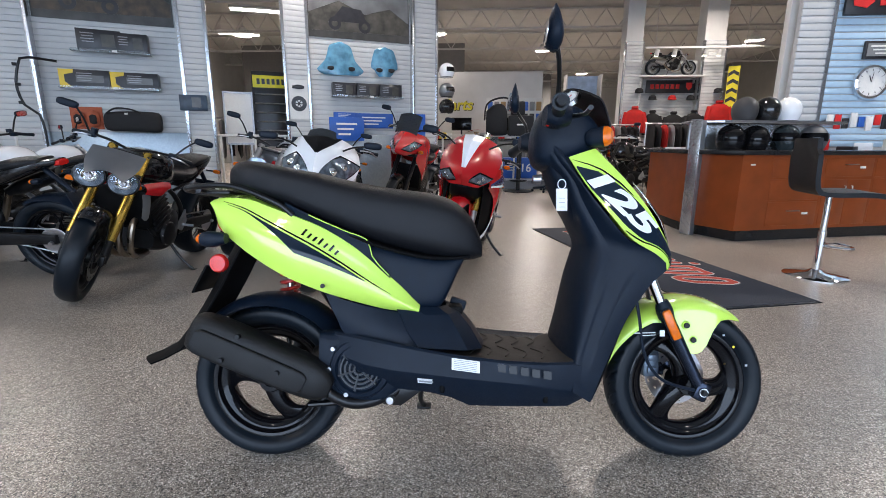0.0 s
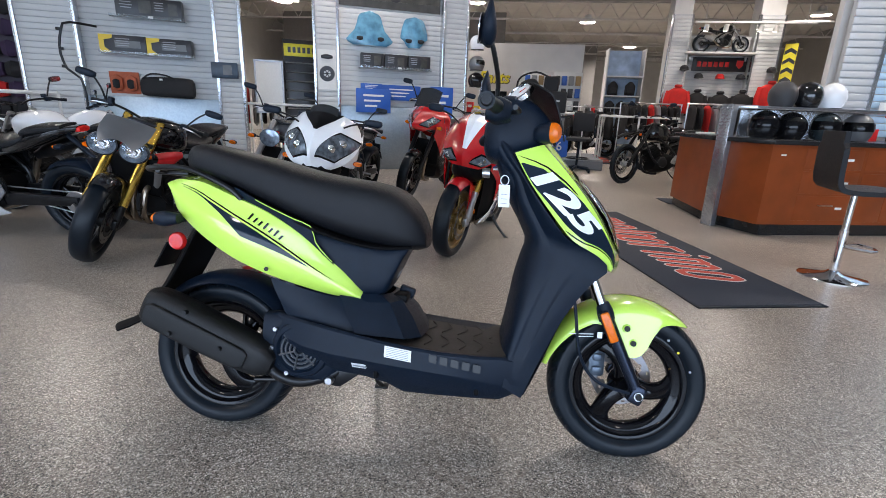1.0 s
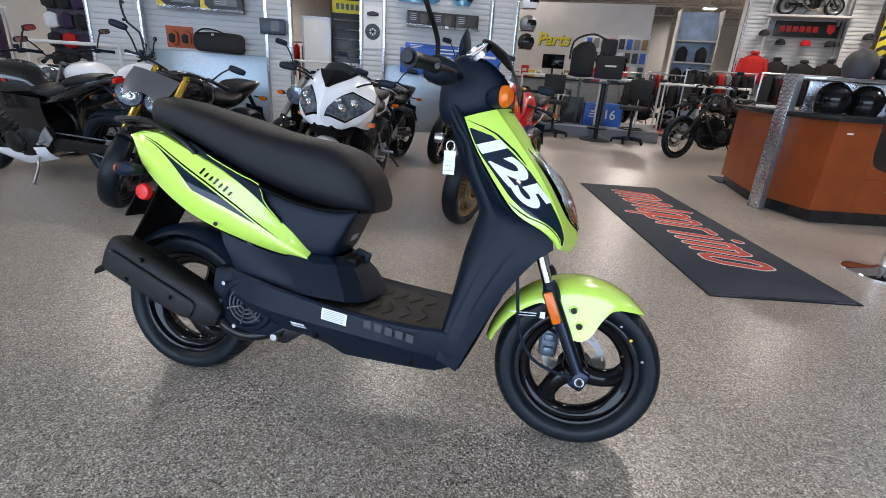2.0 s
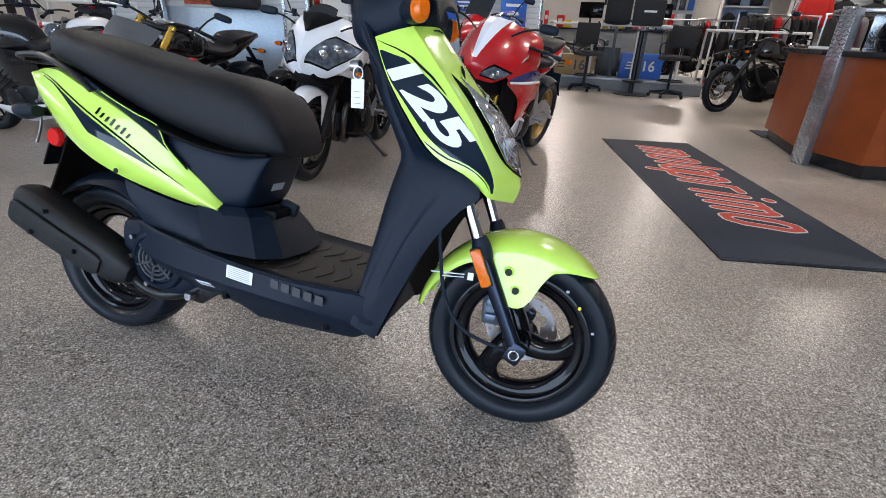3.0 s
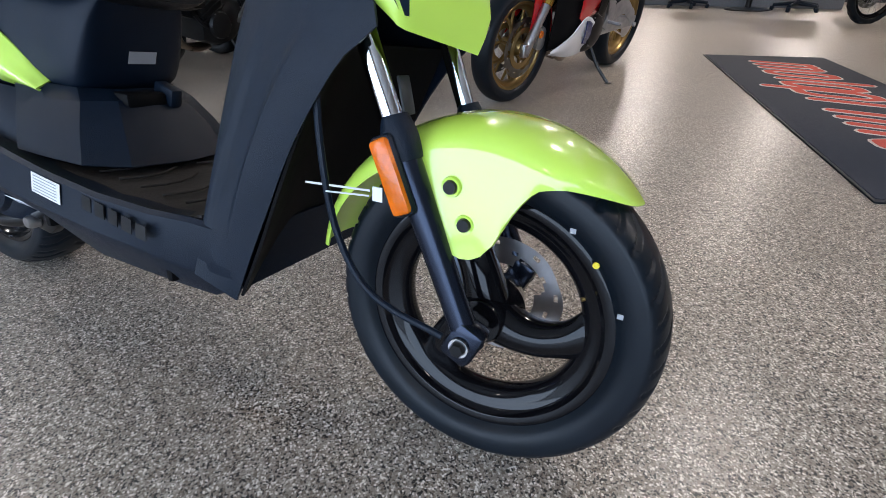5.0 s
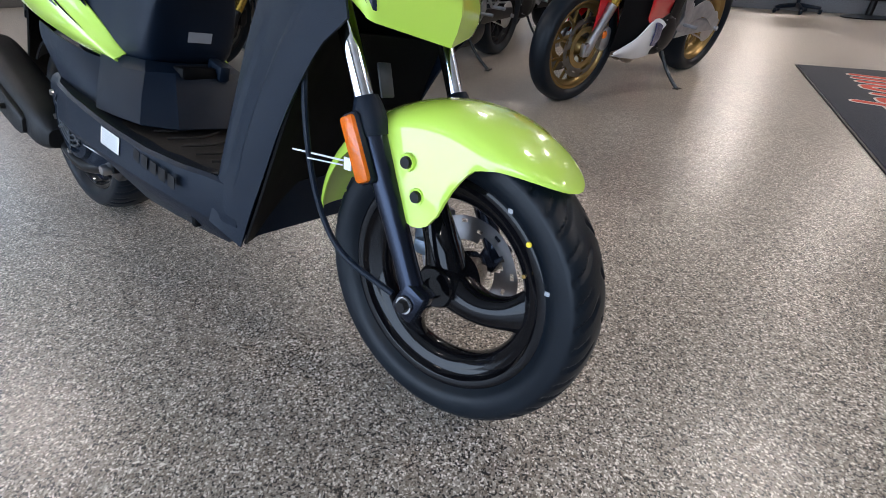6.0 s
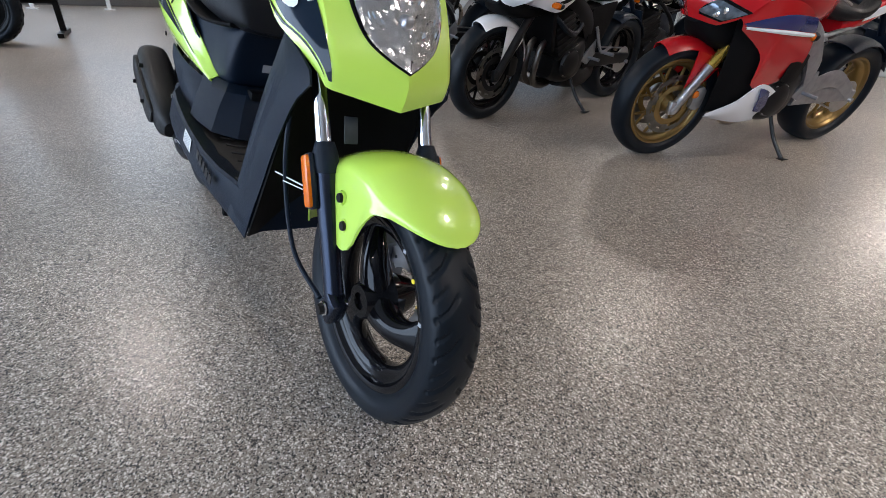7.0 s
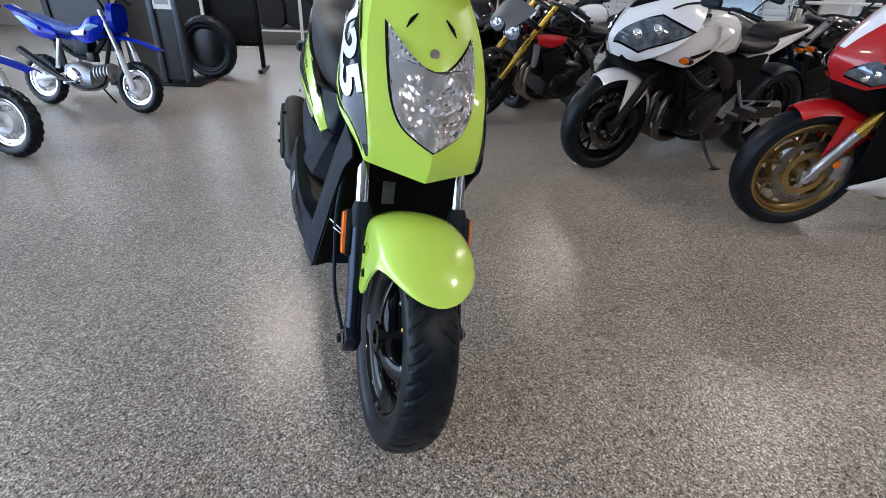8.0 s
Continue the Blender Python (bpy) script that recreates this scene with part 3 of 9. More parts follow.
def wheel(parent, name, at, R, w, rim, rim_mat, start=0.0):
    ob = part(name, rim_mesh(rim, w), rim_mat, parent)
    ob.location = at
    part("tyre", tyre_mesh(R, w, rim), RUBBER, ob, "new black road tyre")
    for sd in (-1, 1):
        part("shoulder_line", lathe([(R - 0.0275, sd * 0.921 * w), (R - 0.0255, sd * 0.915 * w), (R - 0.0262, sd * 0.895 * w), (R - 0.0278, sd * 0.905 * w), (R - 0.0275, sd * 0.921 * w)], 96), TEALLINE, ob, "faint teal moulding line")
    for k in range(3):
        part("spoke", fat_spokes(rim, w, k, 0.36, start=start), rim_mat, ob)
    part("hub", lathe([(0, -0.046), (0.014, -0.046), (0.016, -0.052), (0.030, -0.052), (0.034, -0.046), (0.037, -0.03), (0.050, 0.0), (0.040, 0.03), (0.032, 0.05), (0, 0.05)], 32), rim_mat, ob)
    return ob


FRONT = (0.0, -0.010, 0.23)
fw = wheel(scooter, "front_wheel", FRONT, 0.23, 0.050, 0.164, GLOSSBLACK, -0.36)
rw = wheel(scooter, "rear_wheel", (-1.235, 0.0, 0.23), 0.23, 0.063, 0.164, GLOSSBLACK, 0.7)
# marks on the front tyre
part("paint_dot", lathe([(0, -0.0012), (0.0038, -0.0012), (0.0042, 0.0)], 12, "y", (0.131, -0.0440, 0.112)), YELLOWDOT, fw, "yellow factory paint dot")
for a in (19, 56):
    c, s = math.cos(radians(a)), math.sin(radians(a))
    part("tyre_mark", moved(box((0, 0, 0), (0.007, 0.001, 0.006)), Matrix.Translation((0.178 * c, -0.0465, 0.178 * s))), GREYPRINT, fw)
# brake disc with holes and caliper behind it
part("brake_disc", drilled_disc(0.050, 0.090, 0.040, 0.0035), STEEL, fw, "drilled steel brake disc")
part("caliper", join(box((-0.078, 0.050, 0.040), (0.052, 0.052, 0.085), 0.011), box((-0.078, 0.020, 0.062), (0.030, 0.014, 0.022), 0.005), box((-0.078, 0.020, 0.022), (0.030, 0.014, 0.022), 0.005)), CALIPER, fw, "grey cast brake caliper")
part("valve", tube([(0.131, -0.012, 0.058), (0.120, -0.020, 0.054)], 0.0028, 8), BRASS, fw)

# front fork, both legs
for side in (-1, 1):
    leg = part("fork_leg", join(tube([(-0.100, side * 0.105, 0.455), (0.012, side * 0.112, 0.222)], [0.0195, 0.0185, 0.0165, 0.0175], 18, 8),
                                box((0.004, side * 0.112, 0.232), (0.042, 0.034, 0.055), 0.009, Euler((0, radians(25), 0)).to_matrix().to_4x4())), FORKPAINT, scooter)
    part("stanchion", tube([(-0.172, side * 0.105, 0.63), (-0.100, side * 0.105, 0.455)], 0.0135, 16), CHROME, leg, "bright chrome fork tube")
    part("dust_boot", tube([(-0.108, side * 0.105, 0.486), (-0.092, side * 0.105, 0.437)], [0.0155, 0.0200, 0.0225, 0.0225, 0.0215], 18, 8), PLASTIC, leg)
    nut = part("axle_nut", lathe([(0, side * 0.010), (0.0085, side * 0.010), (0.010, side * 0.006), (0.010, 0.0)], 6, "y", (0.004, side * 0.131, 0.232)), DARKCAST, leg)
    part("washer", lathe([(0.0095, side * 0.003), (0.0125, side * 0.003), (0.013, 0.0), (0.0095, 0.0)], 24, "y", (0.004, side * 0.131, 0.232)), CHROME, nut, "bright washer")
    rf = part("reflector_base", moved(box((0, 0, 0), (0.029, 0.014, 0.094), 0.0065), Matrix.Translation((-0.092, side * 0.130, 0.423)) @ Euler((0, radians(-24), 0)).to_matrix().to_4x4()), PLASTIC, leg)
    part("reflector", moved(box((0, 0, 0), (0.025, 0.012, 0.088), 0.0058), Matrix.Translation((-0.092, side * 0.136, 0.423)) @ Euler((0, radians(-24), 0)).to_matrix().to_4x4()), AMBER, rf, "amber reflector lens")
part("triple_clamp", box((-0.172, 0, 0.628), (0.06, 0.26, 0.045), 0.012), SATINBLACK, scooter)
part("brake_hose", tube([(-0.20, -0.125, 0.56), (-0.185, -0.14, 0.45), (-0.165, -0.137, 0.34), (-0.115, -0.135, 0.27), (-0.02, -0.128, 0.238)], 0.0045, 8, 30), PLASTIC, scooter)
part("cable_tie", join(tube([(-0.13, -0.12, 0.398), (-0.20, -0.15, 0.403)], 0.0015, 6), tube([(-0.13, -0.122, 0.392), (-0.175, -0.145, 0.395)], 0.0012, 6), box((-0.114, -0.128, 0.398), (0.013, 0.002, 0.017))), WHITEVINYL, scooter, "pale cable tie and tab")


# front mudguard
def fender():
    """Domed guard with a rounded front lip, whose sides reach down to a bolted ear beside each fork leg."""
    rim_key = [(47, 0.244), (54, 0.235), (65, 0.220), (72, 0.206), (75.5, 0.176), (79, 0.131), (84, 0.112), (90, 0.105), (97, 0.104), (104, 0.110), (108, 0.146), (113, 0.203), (122, 0.226), (145, 0.236), (168, 0.246)]
    rows = []
    for i in range(70):
        s = i / 69
        deg = 47.1 + 120.9 * (0.75 * s + 0.25 * s * s)
        a = radians(deg)
        for (p, q), (p2, q2) in zip(rim_key, rim_key[1:]):
            if p <= deg <= p2 + 1e-6:
                edge = q + (q2 - q) * (deg - p) / (p2 - p)
        R = 0.246 + 0.019 * math.sin(min(1, (deg - 47) / 60) * math.pi / 2)
        half = 0.092 * math.sqrt(max(0.0, 1 - min(1, max(0, (76 - deg) / 29)) ** 1.7)) - 0.036 * max(0, (deg - 118) / 50) ** 1.2
        fall = min(0.040, (R - edge) * 0.92)
        line = []
        for j in range(31):
            v = -1 + 2 * j / 30
            b = abs(v)
            if b <= 0.7:
                th = b / 0.7 * math.pi / 2
                y, rad = half * math.sin(th), R - fall * (1 - math.cos(th) ** 0.85)
            else:
                f = (b - 0.7) / 0.3
                y, rad = half + 0.010 * f * max(0, min(1, (deg - 66) / 12, (122 - deg) / 12)), R - fall - (R - fall - edge) * f
            line.append((rad * math.cos(a) - 0.002, math.copysign(y, v) - 0.004, 0.23 + rad * math.sin(a)))
        rows.append(line)
    return shell(rows, 0.0035, (0, 0, 0.2))


fd = part("front_fender", fender(), LIME, scooter, "glossy lime front mudguard", 50)
for side in (-1, 1):
    for x, z in ((-0.034, 0.415), (-0.014, 0.374)):
        bo = part("bolt", lathe([(0, side * 0.004), (0.0075, side * 0.004), (0.0085, 0.0), (0.0085, -side * 0.012)], 12, "y", (x, side * 0.1035, z)), DARKCAST, fd)
        part("bolt_collar", lathe([(0.0085, side * 0.0005), (0.0115, side * 0.0015), (0.0125, -side * 0.003)], 16, "y", (x, side * 0.1025, z)), LIME, bo)


# ---- bodywork from nose to tail
def nose_rows(outer_only=False):
    """Cross-sections of the nose, top to bottom: outer edge, front corner, centre line, and mirrored."""
    N = 22
    cen = cr([(-0.268, 0.0, 0.925), (-0.193, 0.0, 0.835), (-0.120, 0.0, 0.747), (-0.070, 0.0, 0.665), (-0.044, 0.0, 0.60), (-0.056, 0.0, 0.553)], N)
    cor = cr([(-0.300, 0.095, 0.912), (-0.226, 0.118, 0.828), (-0.160, 0.124, 0.745), (-0.112, 0.119, 0.668), (-0.086, 0.113, 0.605), (-0.094, 0.108, 0.572)], N)
    out = cr([(-0.378, 0.112, 0.885), (-0.334, 0.140, 0.806), (-0.270, 0.160, 0.720), (-0.214, 0.162, 0.658), (-0.150, 0.145, 0.622), (-0.104, 0.116, 0.580)], N)
    return cen, cor, out


cen, cor, out = nose_rows()


def front_bow(v, u):
    """How far the front face has come forward from its corner to the centre line: rounded above, two flat planes meeting in a crease at the chin."""
    flat = min(1.0, max(0.0, (u - 0.50) / 0.35))
    return math.sin(v * math.pi / 2) ** 1.25 * (1 - flat) + v * flat


rows = []
for step, (c, k, o) in enumerate(zip(cen, cor, out)):
    half = [o.lerp(k, j / 7) + Vector((0, 0.006 * math.sin(j / 7 * math.pi), 0)) for j in range(7)]
    front = []
    for j in range(13):
        v = j / 12
        w = front_bow(v, step / 21)
        front.append(Vector((k.x + (c.x - k.x) * w, k.y * (1 - v), k.z + (c.z - k.z) * w)))
    half = half + front
    rows.append([Vector((p.x, -p.y, p.z)) for p in half] + [p for p in half[::-1][1:]])
nose = part("nose_panel", shell(rows, 0.004, (-0.35, 0, 0.70)), LIME, scooter, "glossy lime front panel")


def nose_side(u, v, lift):
    """A place on the side face of the nose: u from its top to its tip, v from the outer edge to the front corner."""
    f = min(max(u, 0), 0.9999) * (len(out) - 1)
    i, f = int(f), f - int(f)
    o, k = out[i].lerp(out[i + 1], f), cor[i].lerp(cor[i + 1], f)
    p = o.lerp(k, v) + Vector((0, 0.006 * math.sin(v * math.pi), 0))
    tan_u, tan_v = out[i + 1] - out[i], k - o
    nrm = tan_v.cross(tan_u).normalized()
    if nrm.y < 0:
        nrm = -nrm
    return p + nrm * lift


def along(u, knots):
    """Straight steps between (place, value) pairs."""
    for (a, va), (b, vb) in zip(knots, knots[1:]):
        if u <= b:
            return va + (vb - va) * max(0.0, (u - a) / (b - a))
    return knots[-1][1]


for side in (-1, 1):
    def decal_edge(u):
        return along(u, ((0.0, 0.02), (0.25, 0.025), (0.37, 0.08), (0.56, 0.12), (0.72, 0.25), (0.935, 0.78), (1.0, 0.95)))

    def decal_front(u):
        return along(u, ((0.08, 0.06), (0.09, 0.13), (0.168, 0.50), (0.306, 0.72), (0.466, 0.845), (0.664, 0.915), (0.84, 0.95), (1.0, 0.985)))

    def upper_line(u):
        return along(u, ((0.02, 0.02), (0.10, 0.40), (0.165, 0.60), (0.30, 0.765), (0.466, 0.875)))

    def decal(name, u0, u1, low, high, material, label=""):
        grid = [[nose_side(u, low(u) + (high(u) - low(u)) * j / 6, 0.0022) for j in range(7)] for u in [u0 + (u1 - u0) * i / 21 for i in range(22)]]
        grid = [[Vector((p.x, side * p.y, p.z)) for p in r] for r in grid]
        part(name, shell(grid if side > 0 else [r[::-1] for r in grid], 0.0016), material, nose, label)
    decal("number_panel", 0.082, 0.965, decal_edge, decal_front, DECAL, "dark glossy number decal")
    decal("stripe", 0.58, 0.955, lambda u: max(0.01, decal_edge(u) - 0.13), lambda u: max(0.01, decal_edge(u) - 0.13) + 0.06 * math.sin((u - 0.58) / 0.375 * math.pi) ** 0.6, GLOSSBLACK)
    decal("stripe", 0.02, 0.42, lambda u: upper_line(u), lambda u: upper_line(u) + 0.05 * math.sin((u - 0.02) / 0.40 * math.pi) ** 0.6, GLOSSBLACK)
    part("number", lettering("125", 0.465, lambda a, b, s=side: Vector((lambda p: (p.x, s * p.y, p.z))(nose_side(0.415 - s * a * 0.78 + b * 0.04, 0.434 - s * a * 0.49 + b * 1.7, 0.0048))), 0.020, 0.0, 2), WHITEVINYL, nose, "white racing style number 125")

# headlamp in the front face
def nose_front(y, z, lift):
    f = 0.0
    for i in range(len(cen) - 1):
        if cen[i].z >= z >= cen[i + 1].z:
            f = (cen[i].z - z) / (cen[i].z - cen[i + 1].z)
            break
    c, k = cen[i].lerp(cen[i + 1], f), cor[i].lerp(cor[i + 1], f)
    v = 1 - min(1, abs(y) / max(k.y, 1e-6))
    w = front_bow(v, (i + f) / 21)
    return Vector((k.x + (c.x - k.x) * w + lift, y, k.z + (c.z - k.z) * w))


lamp_r = cr([(0.0, 0.618), (0.030, 0.629), (0.062, 0.650), (0.080, 0.690), (0.087, 0.745), (0.0885, 0.790), (0.088, 0.822)], 26)
lamp_t = cr([(0.0, 0.752), (0.022, 0.757), (0.050, 0.777), (0.074, 0.802), (0.088, 0.822)], 26)


def lamp_grid(lift, bulge, grow=0.0):
    """The five-sided lamp outline as a grid: the lower edge up to the outer tip, and the brow."""
    g = []
    for i in range(51):
        s = abs(i - 25)
        sg = -1 if i < 25 else 1
        a, b = lamp_r[s], lamp_t[s]
        line = []
        for j in range(25):
            v = j / 24
            y = sg * (a.x + (b.x - a.x) * v) * (1 + grow)
            z = (a.y + (b.y - a.y) * v)
            z = 0.72 + (z - 0.72) * (1 + grow)
            edge = math.sin(v * math.pi) * (1 - (s / 25) ** 4)
            line.append(nose_front(y, z, 0.0025 + (lift - 0.0025 + bulge * edge) * min(1.0, max(0.1, (z - 0.60) / 0.10))))
        g.append(line)
    return g


lamp = part("headlamp", shell(lamp_grid(0.0025, 0.0, 0.035), 0.002), GLOSSBLACK, scooter, "five-sided clear headlamp")
MIRROR = mat("mirror_facets", (0.88, 0.89, 0.91), 0.09, metal=1.0, vary=0.1, scale=90, bump=0.3, bump_scale=60)
facets, wings = lamp_grid(0.004, 0.0), lamp_grid(0.004, 0.0)
for line, upper in zip(facets, wings):
    for p, q in zip(line, upper):
        rr, th = math.hypot(p.y, p.z - 0.690), math.atan2(p.z - 0.690, p.y)
        cut = round(th * 11 / math.pi)
        ring = math.floor(rr / 0.016)
        bowl = 0.0095 * min(1.0, rr / 0.072) ** 2 + 0.0012 * math.sin(cut * 2.4 + ring * 1.9) + 0.0008 * math.cos(ring * 3.1 + cut)
        rib = 0.0105 + 0.0016 * math.sin(p.y * 2 * math.pi / 0.0075)
        p.x += (bowl if p.z < 0.752 + abs(p.y) * 0.16 else rib) * min(1.0, max(0.1, (p.z - 0.60) / 0.10))
part("reflector_bowl", shell(facets, 0.001), MIRROR, lamp, "faceted bright reflector", 1)
for side in (-1, 1):
    part("divider", tube([nose_front(side * 0.006, 0.754, 0.013), nose_front(side * 0.04, 0.760, 0.014), nose_front(side * 0.08, 0.766, 0.012)], 0.0011, 6, 10), DARKCAST, lamp)
part("bulb_cap", hull([(-0.088, 0.702, 0.678, 0.012), (-0.074, 0.700, 0.680, 0.010), (-0.070, 0.695, 0.685, 0.005)], 0.9, 18, 6), STEEL, lamp, "metal bulb shade")
lens = part("lens", shell(lamp_grid(0.017, 0.003), 0.002), CLEAR, lamp, "clear lamp lens")
lens.visible_shadow = False
for side in (-1, 1):
    part("nose_slot", tube([nose_front(side * 0.030, 0.846, 0.002), nose_front(side * 0.043, 0.832, 0.002), nose_front(side * 0.052, 0.818, 0.001)], [0.0015, 0.0045, 0.001], 8, 8), PLASTIC_DARK, nose)
part("nose_badge", lathe([(0, 0.004), (0.009, 0.004), (0.010, 0.0)], 20, "x", nose_front(0, 0.782, 0.002)), STEEL, nose, "small round metal badge")
part("nose_screw", box(nose_front(-0.03, 0.915, 0.0), (0.012, 0.03, 0.003)), DECAL, nose)

# leg shield: a U-shaped shell, front edges outboard, wrapping round behind the column
F = cr([(-0.322, 0.164, 0.214), (-0.295, 0.160, 0.28), (-0.262, 0.153, 0.355), (-0.232, 0.149, 0.42), (-0.198, 0.146, 0.478), (-0.152, 0.143, 0.540), (-0.108, 0.137, 0.582), (-0.150, 0.148, 0.622),
        (-0.222, 0.155, 0.655), (-0.280, 0.152, 0.722), (-0.340, 0.132, 0.806), (-0.384, 0.105, 0.885), (-0.410, 0.085, 0.93)], 40)
Rr = cr([(-0.375, 0.184, 0.250), (-0.367, 0.173, 0.30), (-0.354, 0.166, 0.35), (-0.338, 0.160, 0.40), (-0.318, 0.152, 0.46), (-0.288, 0.141, 0.54), (-0.268, 0.128, 0.605), (-0.272, 0.118, 0.645),
         (-0.302, 0.116, 0.70), (-0.335, 0.112, 0.76), (-0.360, 0.106, 0.82), (-0.400, 0.098, 0.875), (-0.430, 0.085, 0.93)], 40)
Cb = cr([(-0.385, 0, 0.250), (-0.382, 0, 0.30), (-0.376, 0, 0.35), (-0.368, 0, 0.40), (-0.360, 0, 0.46), (-0.348, 0, 0.54), (-0.332, 0, 0.605), (-0.323, 0, 0.645),
         (-0.348, 0, 0.70), (-0.374, 0, 0.76), (-0.390, 0, 0.82), (-0.428, 0, 0.875), (-0.455, 0, 0.93)], 40)
rows = []
for f, r, c in zip(F, Rr, Cb):
    half = []
    for j in range(25):
        v = j / 24
        p = f.lerp(r, v)
        z = p.z
        fade = min(1, max(0, (0.58 - z) / 0.04)) * min(1, max(0, (z - 0.31) / 0.05))
        inset = min(1, max(0, (v - 0.50) / 0.06)) * min(1, max(0, (0.93 - v) / 0.07)) * fade
        flat = min(1, max(0, (v - 0.02) / 0.10)) * (1 - min(1, max(0, (v - 0.42) / 0.3)))
        low = min(1, max(0.0, (z - 0.26) / 0.12))
        half.append(p + Vector((0, 0.007 * math.sin(v * math.pi) * low - 0.0045 * inset, 0)))
    for j in range(1, 11):
        th = j / 10 * math.pi / 2
        half.append(Vector((r.x + (c.x - r.x) * math.sin(th) ** 0.8, r.y * math.cos(th) ** 0.8 if j < 10 else 0.0, r.z + (c.z - r.z) * j / 10)))
    rows.append([Vector((p.x, -p.y, p.z)) for p in half] + half[::-1][1:])
part("leg_shield", shell(rows, 0.004, (-0.25, 0, 0.6)), PLASTIC, scooter, "textured black leg shield")
# liner behind the fork
rows = []
for f in cr([(-0.318, 0.160, 0.222), (-0.282, 0.155, 0.30), (-0.25, 0.148, 0.38), (-0.215, 0.142, 0.46), (-0.165, 0.130, 0.56)], 14):
    rows.append([Vector((f.x - 0.055 * math.cos(v * math.pi / 2 * 1.0) , f.y * v, f.z)) for v in [-1 + j / 6 for j in range(13)]])
part("inner_liner", shell(rows, 0.004, (0.3, 0, 0.5)), PLASTIC_DARK, scooter)
part("liner_label", moved(box((0, 0, 0), (0.002, 0.035, 0.06)), Matrix.Translation((-0.262, -0.075, 0.53)) @ Euler((0, radians(14), radians(-8))).to_matrix().to_4x4()), GREYPRINT, scooter, "grey vehicle label")

# floorboard body
def deck_section(x, zt, zc, zb, wt, wc, wb):
    h = [(0.0, zt - 0.012), (wt * 0.7, zt - 0.012), (wt - 0.02, zt - 0.006), (wt - 0.006, zt), (wt, zt - 0.006), (wc, zc), (wc - 0.004, zc - 0.012), (wb + 0.01, zb + 0.012), (wb, zb), (0.0, zb)]
    return [Vector((x, -y, z)) for y, z in h] + [Vector((x, y, z)) for y, z in h[::-1][1:-1]]


deck = [deck_section(*s) for s in (
    (-1.02, 0.402, 0.35, 0.300, 0.150, 0.165, 0.10), (-0.93, 0.394, 0.325, 0.256, 0.185, 0.195, 0.14), (-0.85, 0.380, 0.312, 0.246, 0.194, 0.203, 0.15),
    (-0.76, 0.364, 0.303, 0.236, 0.197, 0.206, 0.15), (-0.70, 0.354, 0.296, 0.222, 0.198, 0.207, 0.15), (-0.65, 0.347, 0.291, 0.200, 0.198, 0.207, 0.15),
    (-0.55, 0.336, 0.281, 0.198, 0.197, 0.206, 0.15), (-0.45, 0.330, 0.270, 0.198, 0.190, 0.196, 0.15), (-0.38, 0.328, 0.258, 0.200, 0.178, 0.182, 0.15), (-0.325, 0.318, 0.25, 0.225, 0.163, 0.167, 0.145))]
part("floorboard", grid_mesh(deck, wrap_v=True, cap=True), PLASTIC, scooter, "textured black floorboard body", 25)
foot_rows = []
for x, z in ((-0.72, 0.352), (-0.62, 0.338), (-0.52, 0.328), (-0.42, 0.322), (-0.37, 0.335)):
    foot_rows.append([Vector((x, y, z - 0.004)) for y in [-0.165 + 0.33 * j / 8 for j in range(9)]])
fm = part("foot_mat", shell(foot_rows, 0.004, (-0.5, 0, 0.0)), MATRUBBER, scooter, "dark ribbed rubber foot mat")
for k in range(6):
    x = -0.66 + 0.05 * k
    z = 0.3425 - 0.085 * (k * 0.05) - 0.002 + (0.002 if k > 3 else 0)
    for side in (-1, 1):
        part("tread_rib", tube([(x, side * 0.02, z), (x + 0.028, side * 0.075, z), (x + 0.012, side * 0.13, z)], 0.0022, 6, 7), MATRUBBER, fm)
def flank(name, x0, x1, zt, h, drop, y0, z0, slope, lift, material, parent, label=""):
    """A thin label following the sloping flank of the floorboard."""
    g_ = [[Vector((x0 + (x1 - x0) * a / 4, -(y0 + (z0 - (zt - drop * a / 4 - h * b / 3)) * slope + lift), zt - drop * a / 4 - h * b / 3)) for b in range(4)] for a in range(5)]
    return part(name, shell(g_, 0.0008), material, parent, label)


sticker = flank("side_sticker", -0.700, -0.626, 0.3455, 0.030, 0.009, 0.198, 0.343, 0.176, 0.0018, PAPER, scooter, "white printed information sticker")
for k in range(6):
    flank("print_line", -0.694, -0.634, 0.3415 - 0.0045 * k, 0.0012, 0.0073, 0.198, 0.343, 0.176, 0.0024, GREYPRINT, sticker)
tagplate = flank("frame_label", -0.790, -0.742, 0.292, 0.017, 0.006, 0.160, 0.248, -0.977, 0.0018, WHITEVINYL, scooter, "silver frame label")
flank("label_print", -0.787, -0.745, 0.285, 0.006, 0.0053, 0.160, 0.248, -0.977, 0.0026, GREYPRINT, tagplate)
for k in range(5):
    x0 = -0.578 + k * 0.030
    bar = []
    for a in range(3):
        x = x0 + 0.0105 * a
        z0 = 0.3305 - 0.145 * (x + 0.578)
        bar.append([Vector((x, -(0.1965 + (0.337 - (z0 - 0.0205 * b / 3)) * 0.155 + 0.0012 - 0.010 * max(0, x + 0.47)), z0 - 0.0205 * b / 3)) for b in range(4)])
    part("badge_bar", shell(bar, 0.0010), SATINBLACK, scooter)
for x, z, y in ((-0.725, 0.262, -0.170), (-0.445, 0.232, -0.161)):
    part("vent_slot", box((x, y, z), (0.014, 0.03, 0.036), 0.005), PLASTIC_DARK, scooter)

